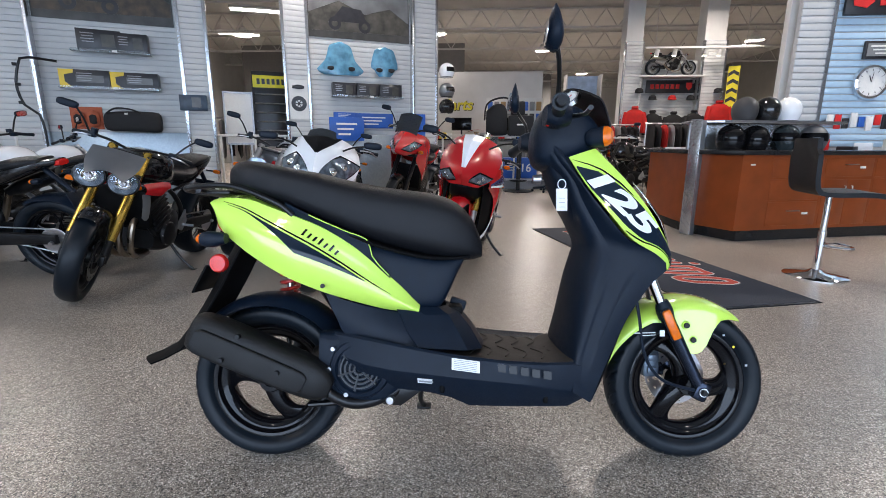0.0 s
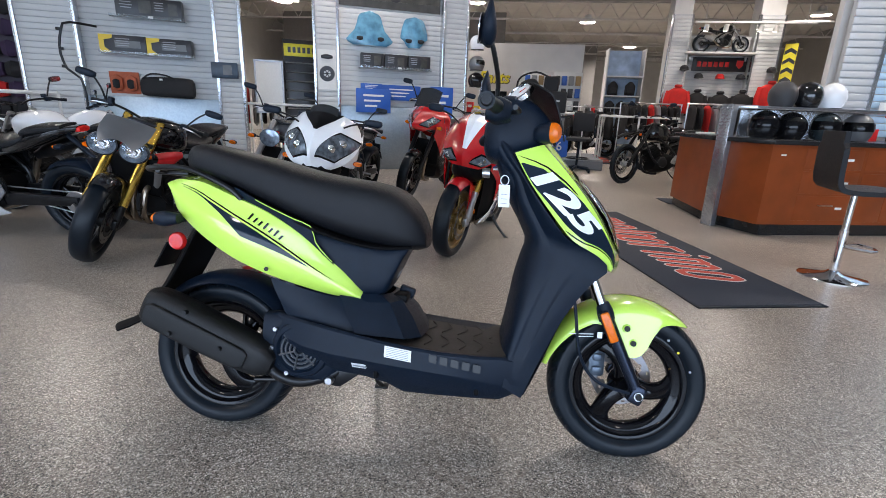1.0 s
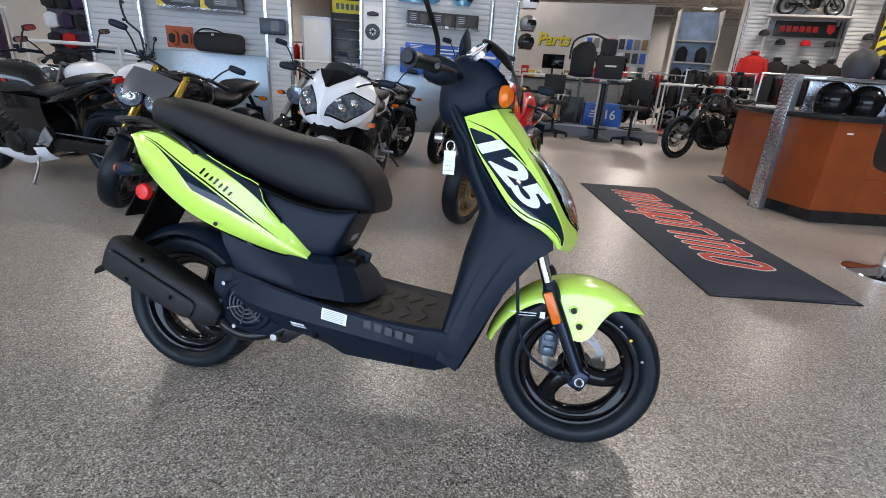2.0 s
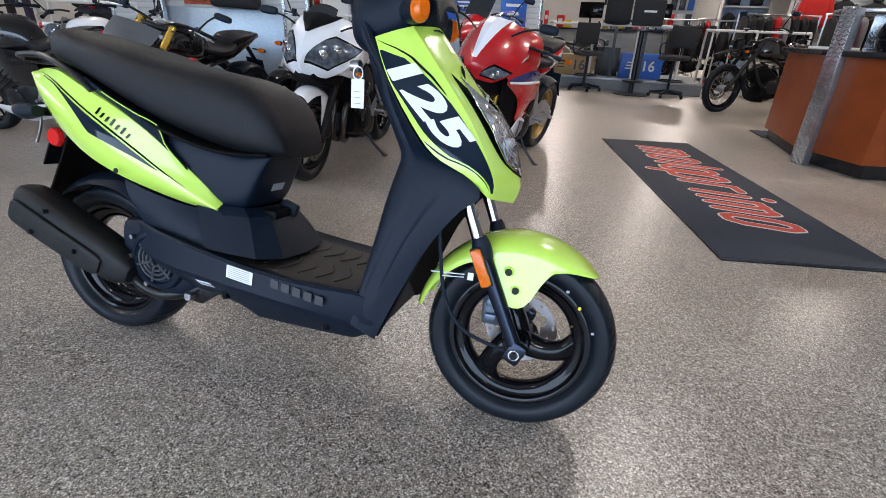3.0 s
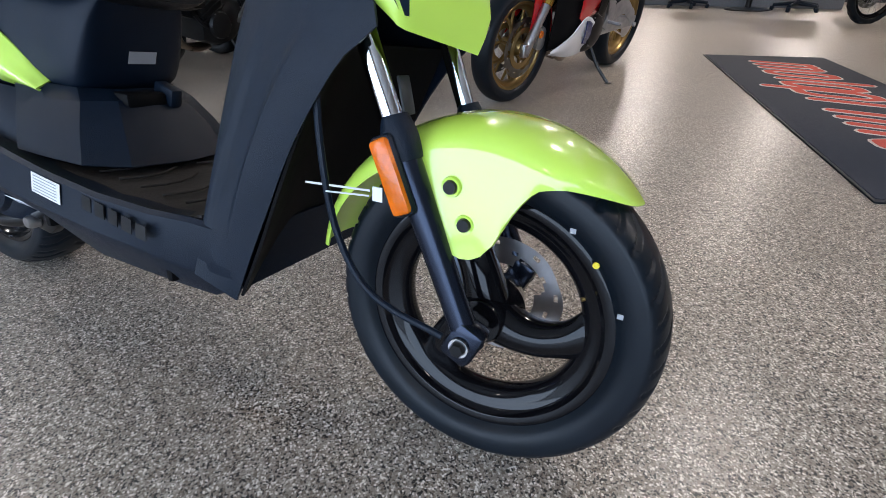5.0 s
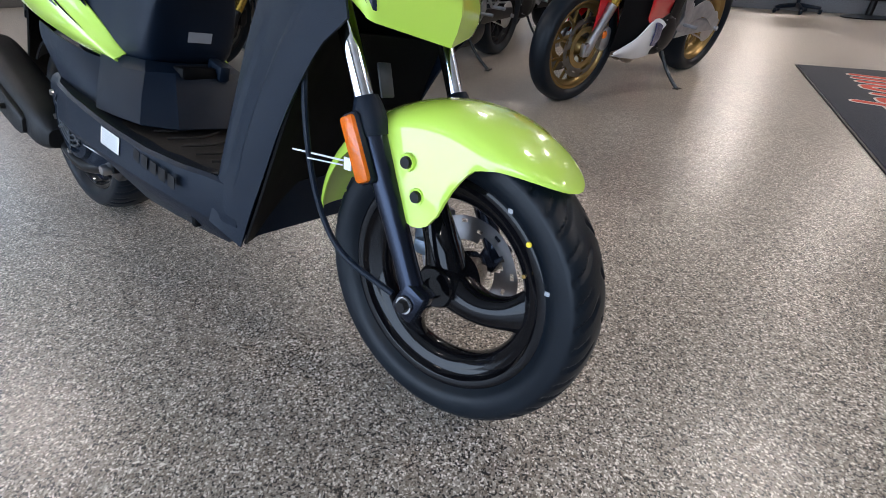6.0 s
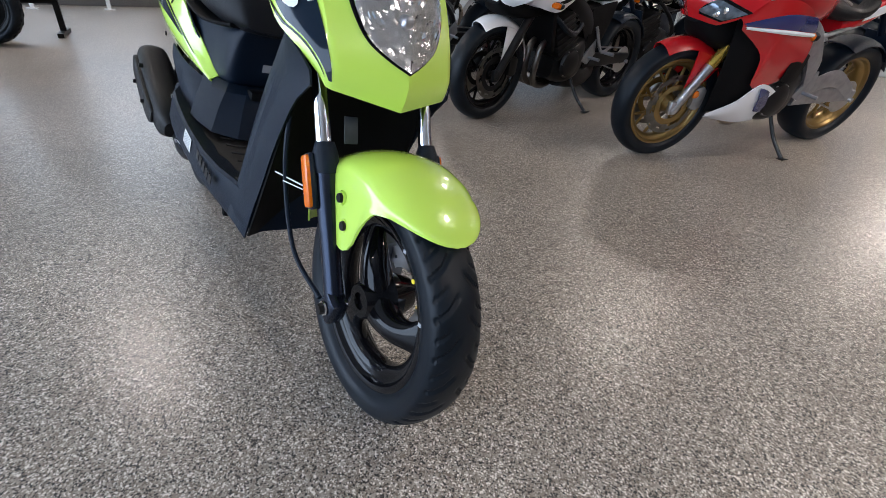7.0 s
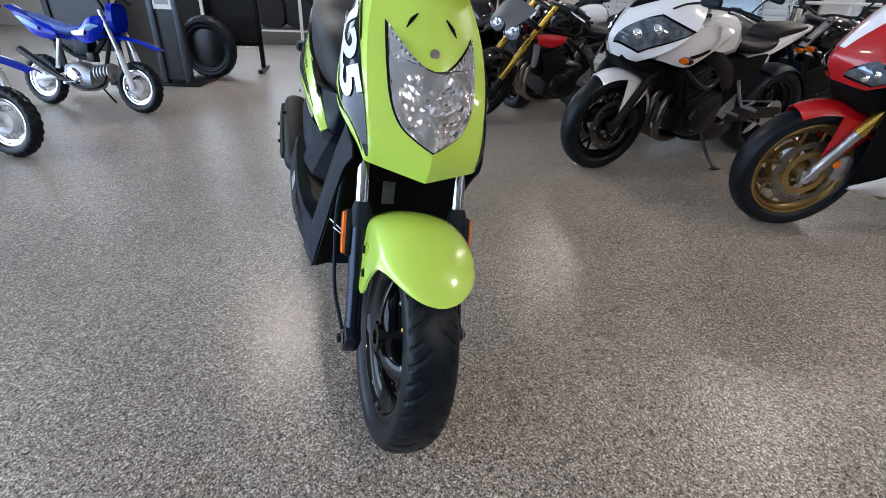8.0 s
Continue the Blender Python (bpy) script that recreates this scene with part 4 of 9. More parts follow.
# body under the seat
tub = hull([(-1.30, 0.74, 0.66, 0.10), (-1.20, 0.74, 0.61, 0.135), (-1.05, 0.70, 0.53, 0.146), (-0.92, 0.66, 0.42, 0.128), (-0.85, 0.64, 0.43, 0.118), (-0.80, 0.625, 0.445, 0.108), (-0.745, 0.612, 0.452, 0.100), (-0.722, 0.610, 0.470, 0.096), (-0.700, 0.608, 0.515, 0.090), (-0.680, 0.606, 0.562, 0.082), (-0.662, 0.606, 0.597, 0.070)], 0.42, 36, 44)
part("seat_tub", tub, PLASTIC, scooter, "textured black body under the seat")
ledge = []
for outline in ([(-0.86, 0.118, 0.470), (-0.80, 0.108, 0.466), (-0.738, 0.088, 0.462), (-0.716, 0.045, 0.460), (-0.712, 0.0, 0.460)],
                [(-0.840, 0.130, 0.446), (-0.775, 0.121, 0.443), (-0.708, 0.104, 0.443), (-0.680, 0.060, 0.444), (-0.674, 0.0, 0.444)],
                [(-0.820, 0.150, 0.404), (-0.752, 0.143, 0.402), (-0.682, 0.128, 0.402), (-0.644, 0.080, 0.403), (-0.636, 0.0, 0.403)],
                [(-0.790, 0.170, 0.364), (-0.722, 0.164, 0.359), (-0.655, 0.150, 0.353), (-0.612, 0.098, 0.347), (-0.600, 0.0, 0.345)]):
    ledge.append([(x, -y, z) for x, y, z in outline] + [(x, y, z) for x, y, z in outline[::-1][1:]])
part("step_ledge", shell(ledge, 0.004, (-0.8, 0, 0.2)), PLASTIC, scooter, "angular black step below the seat", 12)
part("ledge_hook", box((-0.678, 0.032, 0.452), (0.050, 0.024, 0.034), 0.006, Euler((0, radians(18), 0)).to_matrix().to_4x4()), PLASTIC, scooter)
# Solid dark block drawn for the shade inside the pocket opening.
part("ledge_pocket_shade", box((-0.690, -0.016, 0.444), (0.05, 0.075, 0.026), 0.008), PLASTIC_DARK, scooter)
part("tub_label", moved(box((0, 0, 0), (0.002, 0.05, 0.022)), Matrix.Translation((-0.7015, 0.010, 0.512)) @ Euler((0, radians(24), 0)).to_matrix().to_4x4()), GREYPRINT, scooter)
seat = hull([(-1.335, 0.845, 0.80, 0.07), (-1.315, 0.872, 0.785, 0.105), (-1.26, 0.877, 0.772, 0.135), (-1.174, 0.860, 0.748, 0.150), (-1.072, 0.842, 0.705, 0.158), (-0.971, 0.818, 0.662, 0.160),
             (-0.868, 0.801, 0.628, 0.158), (-0.76, 0.788, 0.602, 0.150), (-0.69, 0.764, 0.593, 0.136), (-0.641, 0.715, 0.594, 0.114), (-0.613, 0.652, 0.602, 0.086)], 0.62, 36, 40)
st = part("seat", seat, VINYL, scooter, "one-piece black vinyl seat", 60)
part("seat_base_lip", hull([(-1.24, 0.776, 0.764, 0.13), (-1.05, 0.705, 0.69, 0.155), (-0.9, 0.645, 0.63, 0.157), (-0.76, 0.612, 0.598, 0.150), (-0.65, 0.613, 0.600, 0.112)], 0.5, 28, 20), PLASTIC_DARK, st)

# tail panels, both sides
up = cr([(-1.364, 0.763), (-1.336, 0.768), (-1.261, 0.763), (-1.201, 0.744), (-1.125, 0.716), (-1.05, 0.686), (-0.974, 0.640), (-0.913, 0.589), (-0.852, 0.535), (-0.788, 0.468)], 36)
dn = cr([(-1.366, 0.745), (-1.340, 0.684), (-1.278, 0.632), (-1.214, 0.590), (-1.154, 0.556), (-1.093, 0.529), (-1.04, 0.508), (-0.960, 0.482), (-0.88, 0.460), (-0.792, 0.447)], 36)


def tail_point(u, v, lift=0.0):
    f = min(max(u, 0), 0.9999) * 35
    i, f = int(f), f - int(f)
    a, b = up[i].lerp(up[i + 1], f), dn[i].lerp(dn[i + 1], f)
    q = a.lerp(b, v)
    y = 0.098 + 0.062 * math.sin(min(1, u * 1.9 + 0.08) * math.pi / 2) - 0.058 * max(0, (u - 0.5) / 0.5) ** 1.3 + 0.014 * math.sin(v * math.pi) + 0.008 * math.sin(max(0, (v - 0.3) / 0.7) * math.pi)
    return Vector((q.x, y + lift, q.y))


for side in (-1, 1):
    rows = [[(lambda p: Vector((p.x, side * p.y, p.z)))(tail_point(i / 35, j / 10)) for j in range(11)] for i in range(36)]
    for i, r in enumerate(rows):
        fade = min(1.0, max(0.04, 1.25 - i / 20))
        rows[i] = [r[0] + Vector((0, -side * 0.021 * k * fade, 0.004 * k * fade)) for k in (3, 2, 1)] + r
    tp = part("tail_panel", shell(rows if side < 0 else [r[::-1] for r in rows], 0.004), LIME, scooter, "glossy lime tail side panel")

    def strip(name, ua, ub, va, vb, wa, wb, material, n=14, lift=0.0022, side=side, tp=tp):
        g = []
        for i in range(n):
            s = i / (n - 1)
            u, v, w = ua + (ub - ua) * s, va + (vb - va) * s, (wa + (wb - wa) * s) * math.sin(min(1, s * 5 + 0.05) * math.pi / 2) * math.sin(min(1, (1 - s) * 5 + 0.05) * math.pi / 2)
            g.append([(lambda p: Vector((p.x, side * p.y, p.z)))(tail_point(u, v + w * k / 3, lift)) for k in range(4)])
        return part(name, shell(g if side < 0 else [r[::-1] for r in g], 0.0014), material, tp)
    strip("stripe", 0.06, 0.86, 0.17, 0.418, 0.022, 0.026, GLOSSBLACK, 24)
    g = []
    for i in range(25):
        u = 0.09 + 0.65 * i / 24
        w = 0.012 + (0.20 * ((u - 0.09) / 0.35) ** 2.4 if u < 0.44 else 0.20 * (0.74 - u) / 0.30)
        g.append([(lambda p: Vector((p.x, side * p.y, p.z)))(tail_point(u, 0.225 + 0.31 * (u - 0.06) + w * k / 4, 0.0022)) for k in range(5)])
    part("blade", shell(g if side < 0 else [r[::-1] for r in g], 0.0014), DECAL, tp, "glossy dark blue blade graphic")
    part("screw", lathe([(0, side * 0.003), (0.006, side * 0.003), (0.0065, 0)], 10, "y", (-1.045, side * 0.1765, 0.531)), DARKCAST, tp)
    # model name drawn as slanted bars
    for k in range(7):
        u0 = 0.43 + 0.025 * k
        v0 = 0.17 + 0.31 * (u0 - 0.06) - 0.135
        g = [[(lambda p: Vector((p.x, side * p.y, p.z)))(tail_point(u0 + 0.0085 * a + 0.006 * (1 - b), v0 + 0.090 * b - (0.03 if k in (0, 3, 5) else 0) * (1 - b), 0.0022)) for b in (0, 0.5, 1)] for a in (0, 1)]
        part("name_bar", shell(g if side < 0 else [r[::-1] for r in g], 0.0010), GLOSSBLACK, tp)
    # dark upper quarter between seat and tail panel
    hi = cr([(-1.15, 0.752, 0.150), (-1.067, 0.712, 0.157), (-0.98, 0.675, 0.156), (-0.930, 0.654, 0.148), (-0.915, 0.605, 0.140), (-0.872, 0.556, 0.130)], 16)
    lo = cr([(-1.15, 0.722, 0.152), (-1.098, 0.698, 0.158), (-1.022, 0.655, 0.160), (-0.97, 0.62, 0.154), (-0.93, 0.585, 0.146), (-0.868, 0.535, 0.133)], 16)
    rows = [[Vector((a.x + (b.x - a.x) * v / 4, side * (a.z + (b.z - a.z) * v / 4 + 0.004 - 0.004 * v), a.y + (b.y - a.y) * v / 4)) for v in range(5)] for a, b in zip(hi, lo)]
    part("upper_quarter", shell(rows if side < 0 else [r[::-1] for r in rows], 0.004), DECAL, scooter, "glossy dark quarter panel under the seat")
    part("quarter_edge", tube([(p.x, side * (p.z + 0.006), p.y) for p in hi[3:]], 0.0016, 6), LIME, scooter, "thin lime edge trim")
    # dark lower side panel
    hi = cr([(-1.040, 0.508, 0.160), (-0.97, 0.484, 0.154), (-0.88, 0.459, 0.134), (-0.795, 0.446, 0.103), (-0.780, 0.444, 0.101)], 14)
    lo = cr([(-1.010, 0.44, 0.160), (-0.985, 0.392, 0.156), (-0.90, 0.368, 0.160), (-0.80, 0.362, 0.152), (-0.720, 0.358, 0.112)], 14)
    rows = [[Vector((a.x + (b.x - a.x) * v / 6, side * (a.z + (b.z - a.z) * v / 6 + 0.006 * math.sin(v / 6 * math.pi)), a.y + (b.y - a.y) * v / 6)) for v in range(7)] for a, b in zip(hi, lo)]
    part("side_cover", shell(rows if side < 0 else [r[::-1] for r in rows], 0.004), PLASTIC, scooter)

# rear end: carrier, lamps, mudguard, plate holder
part("grab_rail", join(*[tube([(-1.13, s * 0.15, 0.718), (-1.175, s * 0.15, 0.752), (-1.30, s * 0.135, 0.797), (-1.42, s * 0.115, 0.797), (-1.465, s * 0.06, 0.793), (-1.468, 0, 0.793)], 0.008, 10, 24) for s in (-1, 1)],
                       tube([(-1.40, -0.12, 0.79), (-1.40, 0.12, 0.79)], 0.008, 8), box((-1.38, 0, 0.785), (0.10, 0.17, 0.012), 0.004)), SATINBLACK, scooter, "black tubular rear grab rail")
part("tail_lamp", hull([(-1.385, 0.735, 0.69, 0.045), (-1.372, 0.745, 0.67, 0.066), (-1.33, 0.745, 0.655, 0.075)], 0.6, 20, 8), REDLENS, scooter, "red tail lamp")
for s in (-1, 1):
    si = part("rear_signal", join(tube([(-1.335, s * 0.06, 0.655), (-1.325, s * 0.145, 0.655)], 0.012, 10), hull([(-1.370, 0.671, 0.637, 0.019, s * 0.165), (-1.345, 0.676, 0.632, 0.022, s * 0.165), (-1.305, 0.670, 0.642, 0.016, s * 0.165)], 0.8, 16, 10)), PLASTIC, scooter)
    part("signal_lens", hull([(-1.381, 0.664, 0.646, 0.013, s * 0.165), (-1.373, 0.670, 0.640, 0.018, s * 0.165), (-1.362, 0.673, 0.636, 0.020, s * 0.165)], 0.8, 16, 6), AMBER, si, "amber turn signal lens")
    part("side_reflector", lathe([(0, s * 0.008), (0.022, s * 0.007), (0.026, s * 0.002), (0.027, -s * 0.006), (0, -s * 0.006)], 24, "y", (-1.364, s * 0.088, 0.583)), REDLENS, scooter, "round red side reflector")
rows = []
for x, z, w in ((-1.33, 0.66, 0.08), (-1.365, 0.60, 0.085), (-1.40, 0.53, 0.085), (-1.445, 0.45, 0.085), (-1.49, 0.38, 0.085), (-1.525, 0.335, 0.085), (-1.575, 0.308, 0.08), (-1.624, 0.288, 0.07)):
    rows.append([Vector((x + 0.05 * abs(v) ** 1.5, v * w, z - 0.004 * abs(v))) for v in [-1 + j / 5 for j in range(11)]])
part("rear_mudguard", shell([r[::-1] for r in rows], 0.005), PLASTIC_DARK, scooter, "black rear mudguard flap")
part("plate_holder", moved(box((0, 0, 0), (0.006, 0.16, 0.09), 0.002), Matrix.Translation((-1.430, 0.01, 0.535)) @ Euler((0, radians(28), 0)).to_matrix().to_4x4()), PLASTIC_DARK, scooter)
hug = []
for k in range(22):
    a = radians(25 + 110 * k / 21)
    hug.append([Vector((-1.235 + (0.262 - 0.03 * abs(v) ** 3) * math.cos(a), v * 0.08, 0.23 + (0.262 - 0.03 * abs(v) ** 3) * math.sin(a))) for v in [-1 + j / 5 for j in range(11)]])
part("rear_hugger", shell(hug, 0.004, (-1.235, 0, 0.2)), PLASTIC, scooter)

# shock, engine, exhaust
coil = [(-1.22 + 0.028 * math.cos(a), 0.10 + 0.028 * math.sin(a), 0.42 + 0.20 * a / (2 * math.pi * 8)) for a in [2 * math.pi * 8 * k / 120 for k in range(121)]]
part("shock_spring", tube(coil, 0.006, 6), REDSPRING, scooter, "red coil spring")
part("shock_rod", tube([(-1.22, 0.10, 0.33), (-1.22, 0.10, 0.64)], 0.011, 10), STEEL, scooter)
part("crankcase", hull([(-1.10, 0.34, 0.20, 0.10), (-1.0, 0.385, 0.19, 0.13), (-0.90, 0.39, 0.185, 0.135), (-0.82, 0.34, 0.20, 0.11)], 0.6, 24, 14), DARKCAST, scooter)
fan = part("fan_cover", lathe([(0.084, 0.02), (0.084, -0.012), (0.078, -0.022), (0.066, -0.026), (0.060, -0.018), (0.0, -0.018)], 40, "y", (-0.948, -0.148, 0.305)), PLASTIC, scooter, "slotted black cooling fan cover")
for r in (0.014, 0.027, 0.039, 0.051):
    part("fan_ring", tube([(-0.948 + r * math.cos(a), -0.172, 0.305 + r * math.sin(a)) for a in [2 * math.pi * k / 28 for k in range(28)]], 0.0034, 6, cyclic=True), FANGREY, fan)
for k in range(6):
    a = k * math.pi / 3 + 0.3
    part("fan_rib", tube([(-0.948 + 0.012 * math.cos(a), -0.174, 0.305 + 0.012 * math.sin(a)), (-0.948 + 0.06 * math.cos(a), -0.174, 0.305 + 0.06 * math.sin(a))], 0.0032, 6), FANGREY, fan)
part("fan_shroud", hull([(-1.06, 0.40, 0.25, 0.035, -0.125), (-0.99, 0.402, 0.205, 0.04, -0.125), (-0.90, 0.40, 0.20, 0.04, -0.125), (-0.84, 0.365, 0.245, 0.03, -0.12)], 0.55, 20, 12), PLASTIC, scooter)
for x, z in ((-0.868, 0.33), (-1.02, 0.36), (-0.985, 0.235), (-1.03, 0.305)):
    part("bolt", lathe([(0, -0.006), (0.006, -0.006), (0.007, 0)], 8, "y", (x, -0.168, z)), STEEL, scooter)
muf = part("muffler", moved(hull([(-0.188, 0.034, -0.034, 0.03), (-0.180, 0.050, -0.050, 0.042), (-0.13, 0.058, -0.056, 0.048), (0.0, 0.058, -0.056, 0.05), (0.13, 0.055, -0.053, 0.047), (0.185, 0.046, -0.046, 0.042), (0.215, 0.024, -0.028, 0.026)], 0.62, 28, 24),
                            Matrix.Translation((-1.222, -0.168, 0.340)) @ Euler((0, radians(23), 0)).to_matrix().to_4x4()), MUFFLER, scooter, "matt black exhaust muffler")
part("heat_shield", moved(hull([(-0.160, 0.018, -0.032, 0.008, -0.050), (-0.145, 0.026, -0.040, 0.011, -0.049), (0.0, 0.027, -0.040, 0.012, -0.050), (0.13, 0.024, -0.036, 0.011, -0.048), (0.15, 0.014, -0.024, 0.007, -0.046)], 0.45, 20, 16),
                          Matrix.Translation((-1.222, -0.168, 0.340)) @ Euler((0, radians(23), 0)).to_matrix().to_4x4()), MUFFLER, muf, "ribbed matt black heat shield")
for x, z in ((-1.293, 0.345), (-1.15, 0.312), (-1.255, 0.403)):
    part("shield_bolt", lathe([(0, -0.006), (0.006, -0.006), (0.007, 0.006)], 10, "y", (x, -0.232 if z < 0.4 else -0.218, z)), DARKCAST, muf)
part("exhaust_pipe", tube([(-1.07, -0.15, 0.275), (-1.02, -0.155, 0.225), (-0.95, -0.15, 0.205), (-0.87, -0.13, 0.225), (-0.82, -0.10, 0.26)], 0.017, 12, 24), SATINBLACK, scooter)
part("torque_rod", tube([(-1.10, -0.12, 0.188), (-0.872, -0.135, 0.212)], 0.008, 10), GLOSSBLACK, scooter)
part("rod_bolt", lathe([(0, -0.014), (0.010, -0.014), (0.013, -0.008), (0.013, 0.006)], 12, "y", (-0.868, -0.142, 0.213)), STEEL, scooter)
part("engine_hanger", plate([(-0.90, 0.25), (-0.80, 0.26), (-0.78, 0.235), (-0.84, 0.19), (-0.89, 0.195)], -0.135, -0.115, 0.004), SATINBLACK, scooter)
part("side_stand", tube([(-0.78, 0.12, 0.21), (-0.80, 0.19, 0.10), (-0.79, 0.245, 0.048)], 0.009, 10, 12), SATINBLACK, scooter)
part("stand_foot", box((-0.79, 0.247, 0.046), (0.05, 0.035, 0.006), 0.002, Euler((radians(10), 0, 0)).to_matrix().to_4x4()), SATINBLACK, scooter)
part("frame_rail", tube([(-0.35, 0, 0.26), (-0.6, 0, 0.24), (-0.9, 0, 0.30), (-1.1, 0, 0.55)], 0.03, 10, 20), SATINBLACK, scooter)

# handlebar head
head = part("handlebar_cover", hull([(-0.463, 0.965, 0.905, 0.045), (-0.452, 1.005, 0.875, 0.075), (-0.425, 1.045, 0.86, 0.095), (-0.385, 1.052, 0.865, 0.100), (-0.335, 1.036, 0.885, 0.098), (-0.292, 1.000, 0.912, 0.080), (-0.266, 0.965, 0.93, 0.045)], 0.62, 28, 22), PLASTIC, scooter, "black handlebar cover")
DM = Matrix.Translation((-0.368, -0.050, 1.052)) @ Euler((radians(30), radians(-38), 0)).to_matrix().to_4x4()
dial = part("dial", moved(lathe([(0, 0.008), (0.030, 0.008), (0.033, 0.0), (0, -0.01)], 28, "z"), DM), PAPER, head, "pale round speedometer dial")
part("dial_ring", moved(lathe([(0.031, 0.004), (0.033, 0.013), (0.038, 0.012), (0.040, 0.0), (0.031, 0.004)], 28, "z"), DM), CHROME, dial)
part("needle", moved(box((0.009, 0, 0.0095), (0.022, 0.002, 0.001)), DM), REDLENS, dial)
part("dash_hood", shell([[Vector((-0.368 + 0.125 * s + 0.070 * abs(v) ** 2 * (1 - s), v * (0.112 - 0.024 * s), 1.096 - 0.012 * s - 0.115 * s * s - 0.045 * abs(v) ** 2.6)) for v in [-1 + j / 8 for j in range(17)]] for s in [i / 10 for i in range(11)]], 0.004, (-0.35, 0, 0.95)), VINYL, head, "dark dashboard hood")
for s in (-1, 1):
    bar = part("handlebar", tube([(-0.40, s * 0.08, 0.985), (-0.43, s * 0.2, 0.985), (-0.46, s * 0.35, 0.972)], 0.011, 10, 8), SATINBLACK, scooter)
    part("grip", tube([(-0.438, s * 0.235, 0.982), (-0.452, s * 0.30, 0.977), (-0.464, s * 0.365, 0.970)], [0.018, 0.016, 0.0165, 0.017, 0.02], 14, 12), RUBBER, bar)
    part("switch_housing", hull([(-0.465, 1.0, 0.955, 0.035, s * 0.20), (-0.435, 1.012, 0.945, 0.04, s * 0.20), (-0.40, 1.0, 0.955, 0.035, s * 0.19)], 0.6, 16, 8), PLASTIC, bar)
    part("lever", tube([(-0.405, s * 0.20, 0.975), (-0.385, s * 0.27, 0.965), (-0.40, s * 0.375, 0.955)], 0.006, 8, 12), SATINBLACK, bar)
    part("bar_end", lathe([(0, s * 0.012), (0.012, s * 0.012), (0.014, 0.0)], 14, "y", (-0.464, s * 0.366, 0.970)), SATINBLACK, bar)
    mir = part("mirror_stem", tube([(-0.44, s * 0.215, 0.995), (-0.438, s * 0.235, 1.04), (-0.452, s * 0.29, 1.09), (-0.462, s * 0.305, 1.115)], 0.006, 8, 14), SATINBLACK, scooter)
    leaf = moved(hull([(0.0, 0.006, -0.006, 0.012), (0.014, 0.019, -0.014, 0.030), (0.032, 0.022, -0.015, 0.042), (0.058, 0.018, -0.012, 0.040), (0.084, 0.010, -0.007, 0.026), (0.106, 0.002, -0.002, 0.008)], 0.85, 20, 16), Matrix.Translation((-0.466, s * 0.305, 1.102)) @ Euler((radians(-s * 6), radians(-90), 0)).to_matrix().to_4x4())
    part("mirror_head", leaf, PLASTIC, mir)
    part("mirror_glass", moved(lathe([(0, -0.001), (0.040, -0.001), (0.040, 0.001), (0, 0.001)], 28, "x"), Matrix.Translation((-0.4865, s * 0.305, 1.143)) @ Euler((0, radians(5), radians(s * 5))).to_matrix().to_4x4() @ Matrix.Diagonal((1, 0.85, 0.80, 1))), CHROME, mir, "mirror glass")
    fs = part("front_signal", moved(hull([(-0.05, 0.018, -0.018, 0.018), (-0.03, 0.028, -0.028, 0.028), (0.005, 0.032, -0.03, 0.031)], 0.85, 18, 8), Matrix.Translation((-0.286, s * 0.116, 0.940)) @ Euler((0, 0, radians(s * 34))).to_matrix().to_4x4() @ Matrix.Diagonal((0.9, 0.72, 0.92, 1))), PLASTIC, scooter)
    part("signal_lens", moved(hull([(0.006, 0.031, -0.029, 0.030), (0.018, 0.029, -0.026, 0.028), (0.028, 0.018, -0.016, 0.018)], 0.85, 18, 6), Matrix.Translation((-0.286, s * 0.116, 0.940)) @ Euler((0, 0, radians(s * 34))).to_matrix().to_4x4() @ Matrix.Diagonal((0.9, 0.72, 0.92, 1))), AMBER, fs, "amber turn signal lens")
part("red_switch", box((-0.455, -0.20, 0.955), (0.012, 0.012, 0.01), 0.002), REDLENS, scooter)
part("ignition_lock", lathe([(0, -0.012), (0.012, -0.012), (0.014, 0.0), (0.014, 0.01)], 16, "x", (-0.452, -0.045, 0.83)), STEEL, scooter)
tag = part("key_tag", plate([(-0.417, 0.796), (-0.387, 0.796), (-0.386, 0.736), (-0.416, 0.736)], -0.137, -0.1355, 0.0), PAPER, scooter, "white key tag with print")
part("key_ring", tube([(-0.402 + 0.011 * math.cos(a), -0.136, 0.808 + 0.013 * math.sin(a)) for a in [2 * math.pi * k / 18 for k in range(18)]], 0.0014, 6, cyclic=True), STEEL, tag)
for k in range(3):
    part("print_line", box((-0.4015, -0.1378, 0.770 - 0.012 * k), (0.016, 0.0006, 0.0014)), GREYPRINT, tag)
part("fork_reflector", moved(box((0, 0, 0), (0.004, 0.026, 0.046), 0.0015), Matrix.Translation((-0.125, -0.050, 0.503)) @ Euler((0, radians(-14), 0)).to_matrix().to_4x4()), FANGREY, scooter, "small grey plate between the fork legs")
part("neck_cover", hull([(-0.425, 0.93, 0.87, 0.06), (-0.40, 0.94, 0.80, 0.08), (-0.36, 0.93, 0.72, 0.095), (-0.31, 0.92, 0.66, 0.10), (-0.25, 0.87, 0.66, 0.08)], 0.6, 24, 14), PLASTIC, scooter)

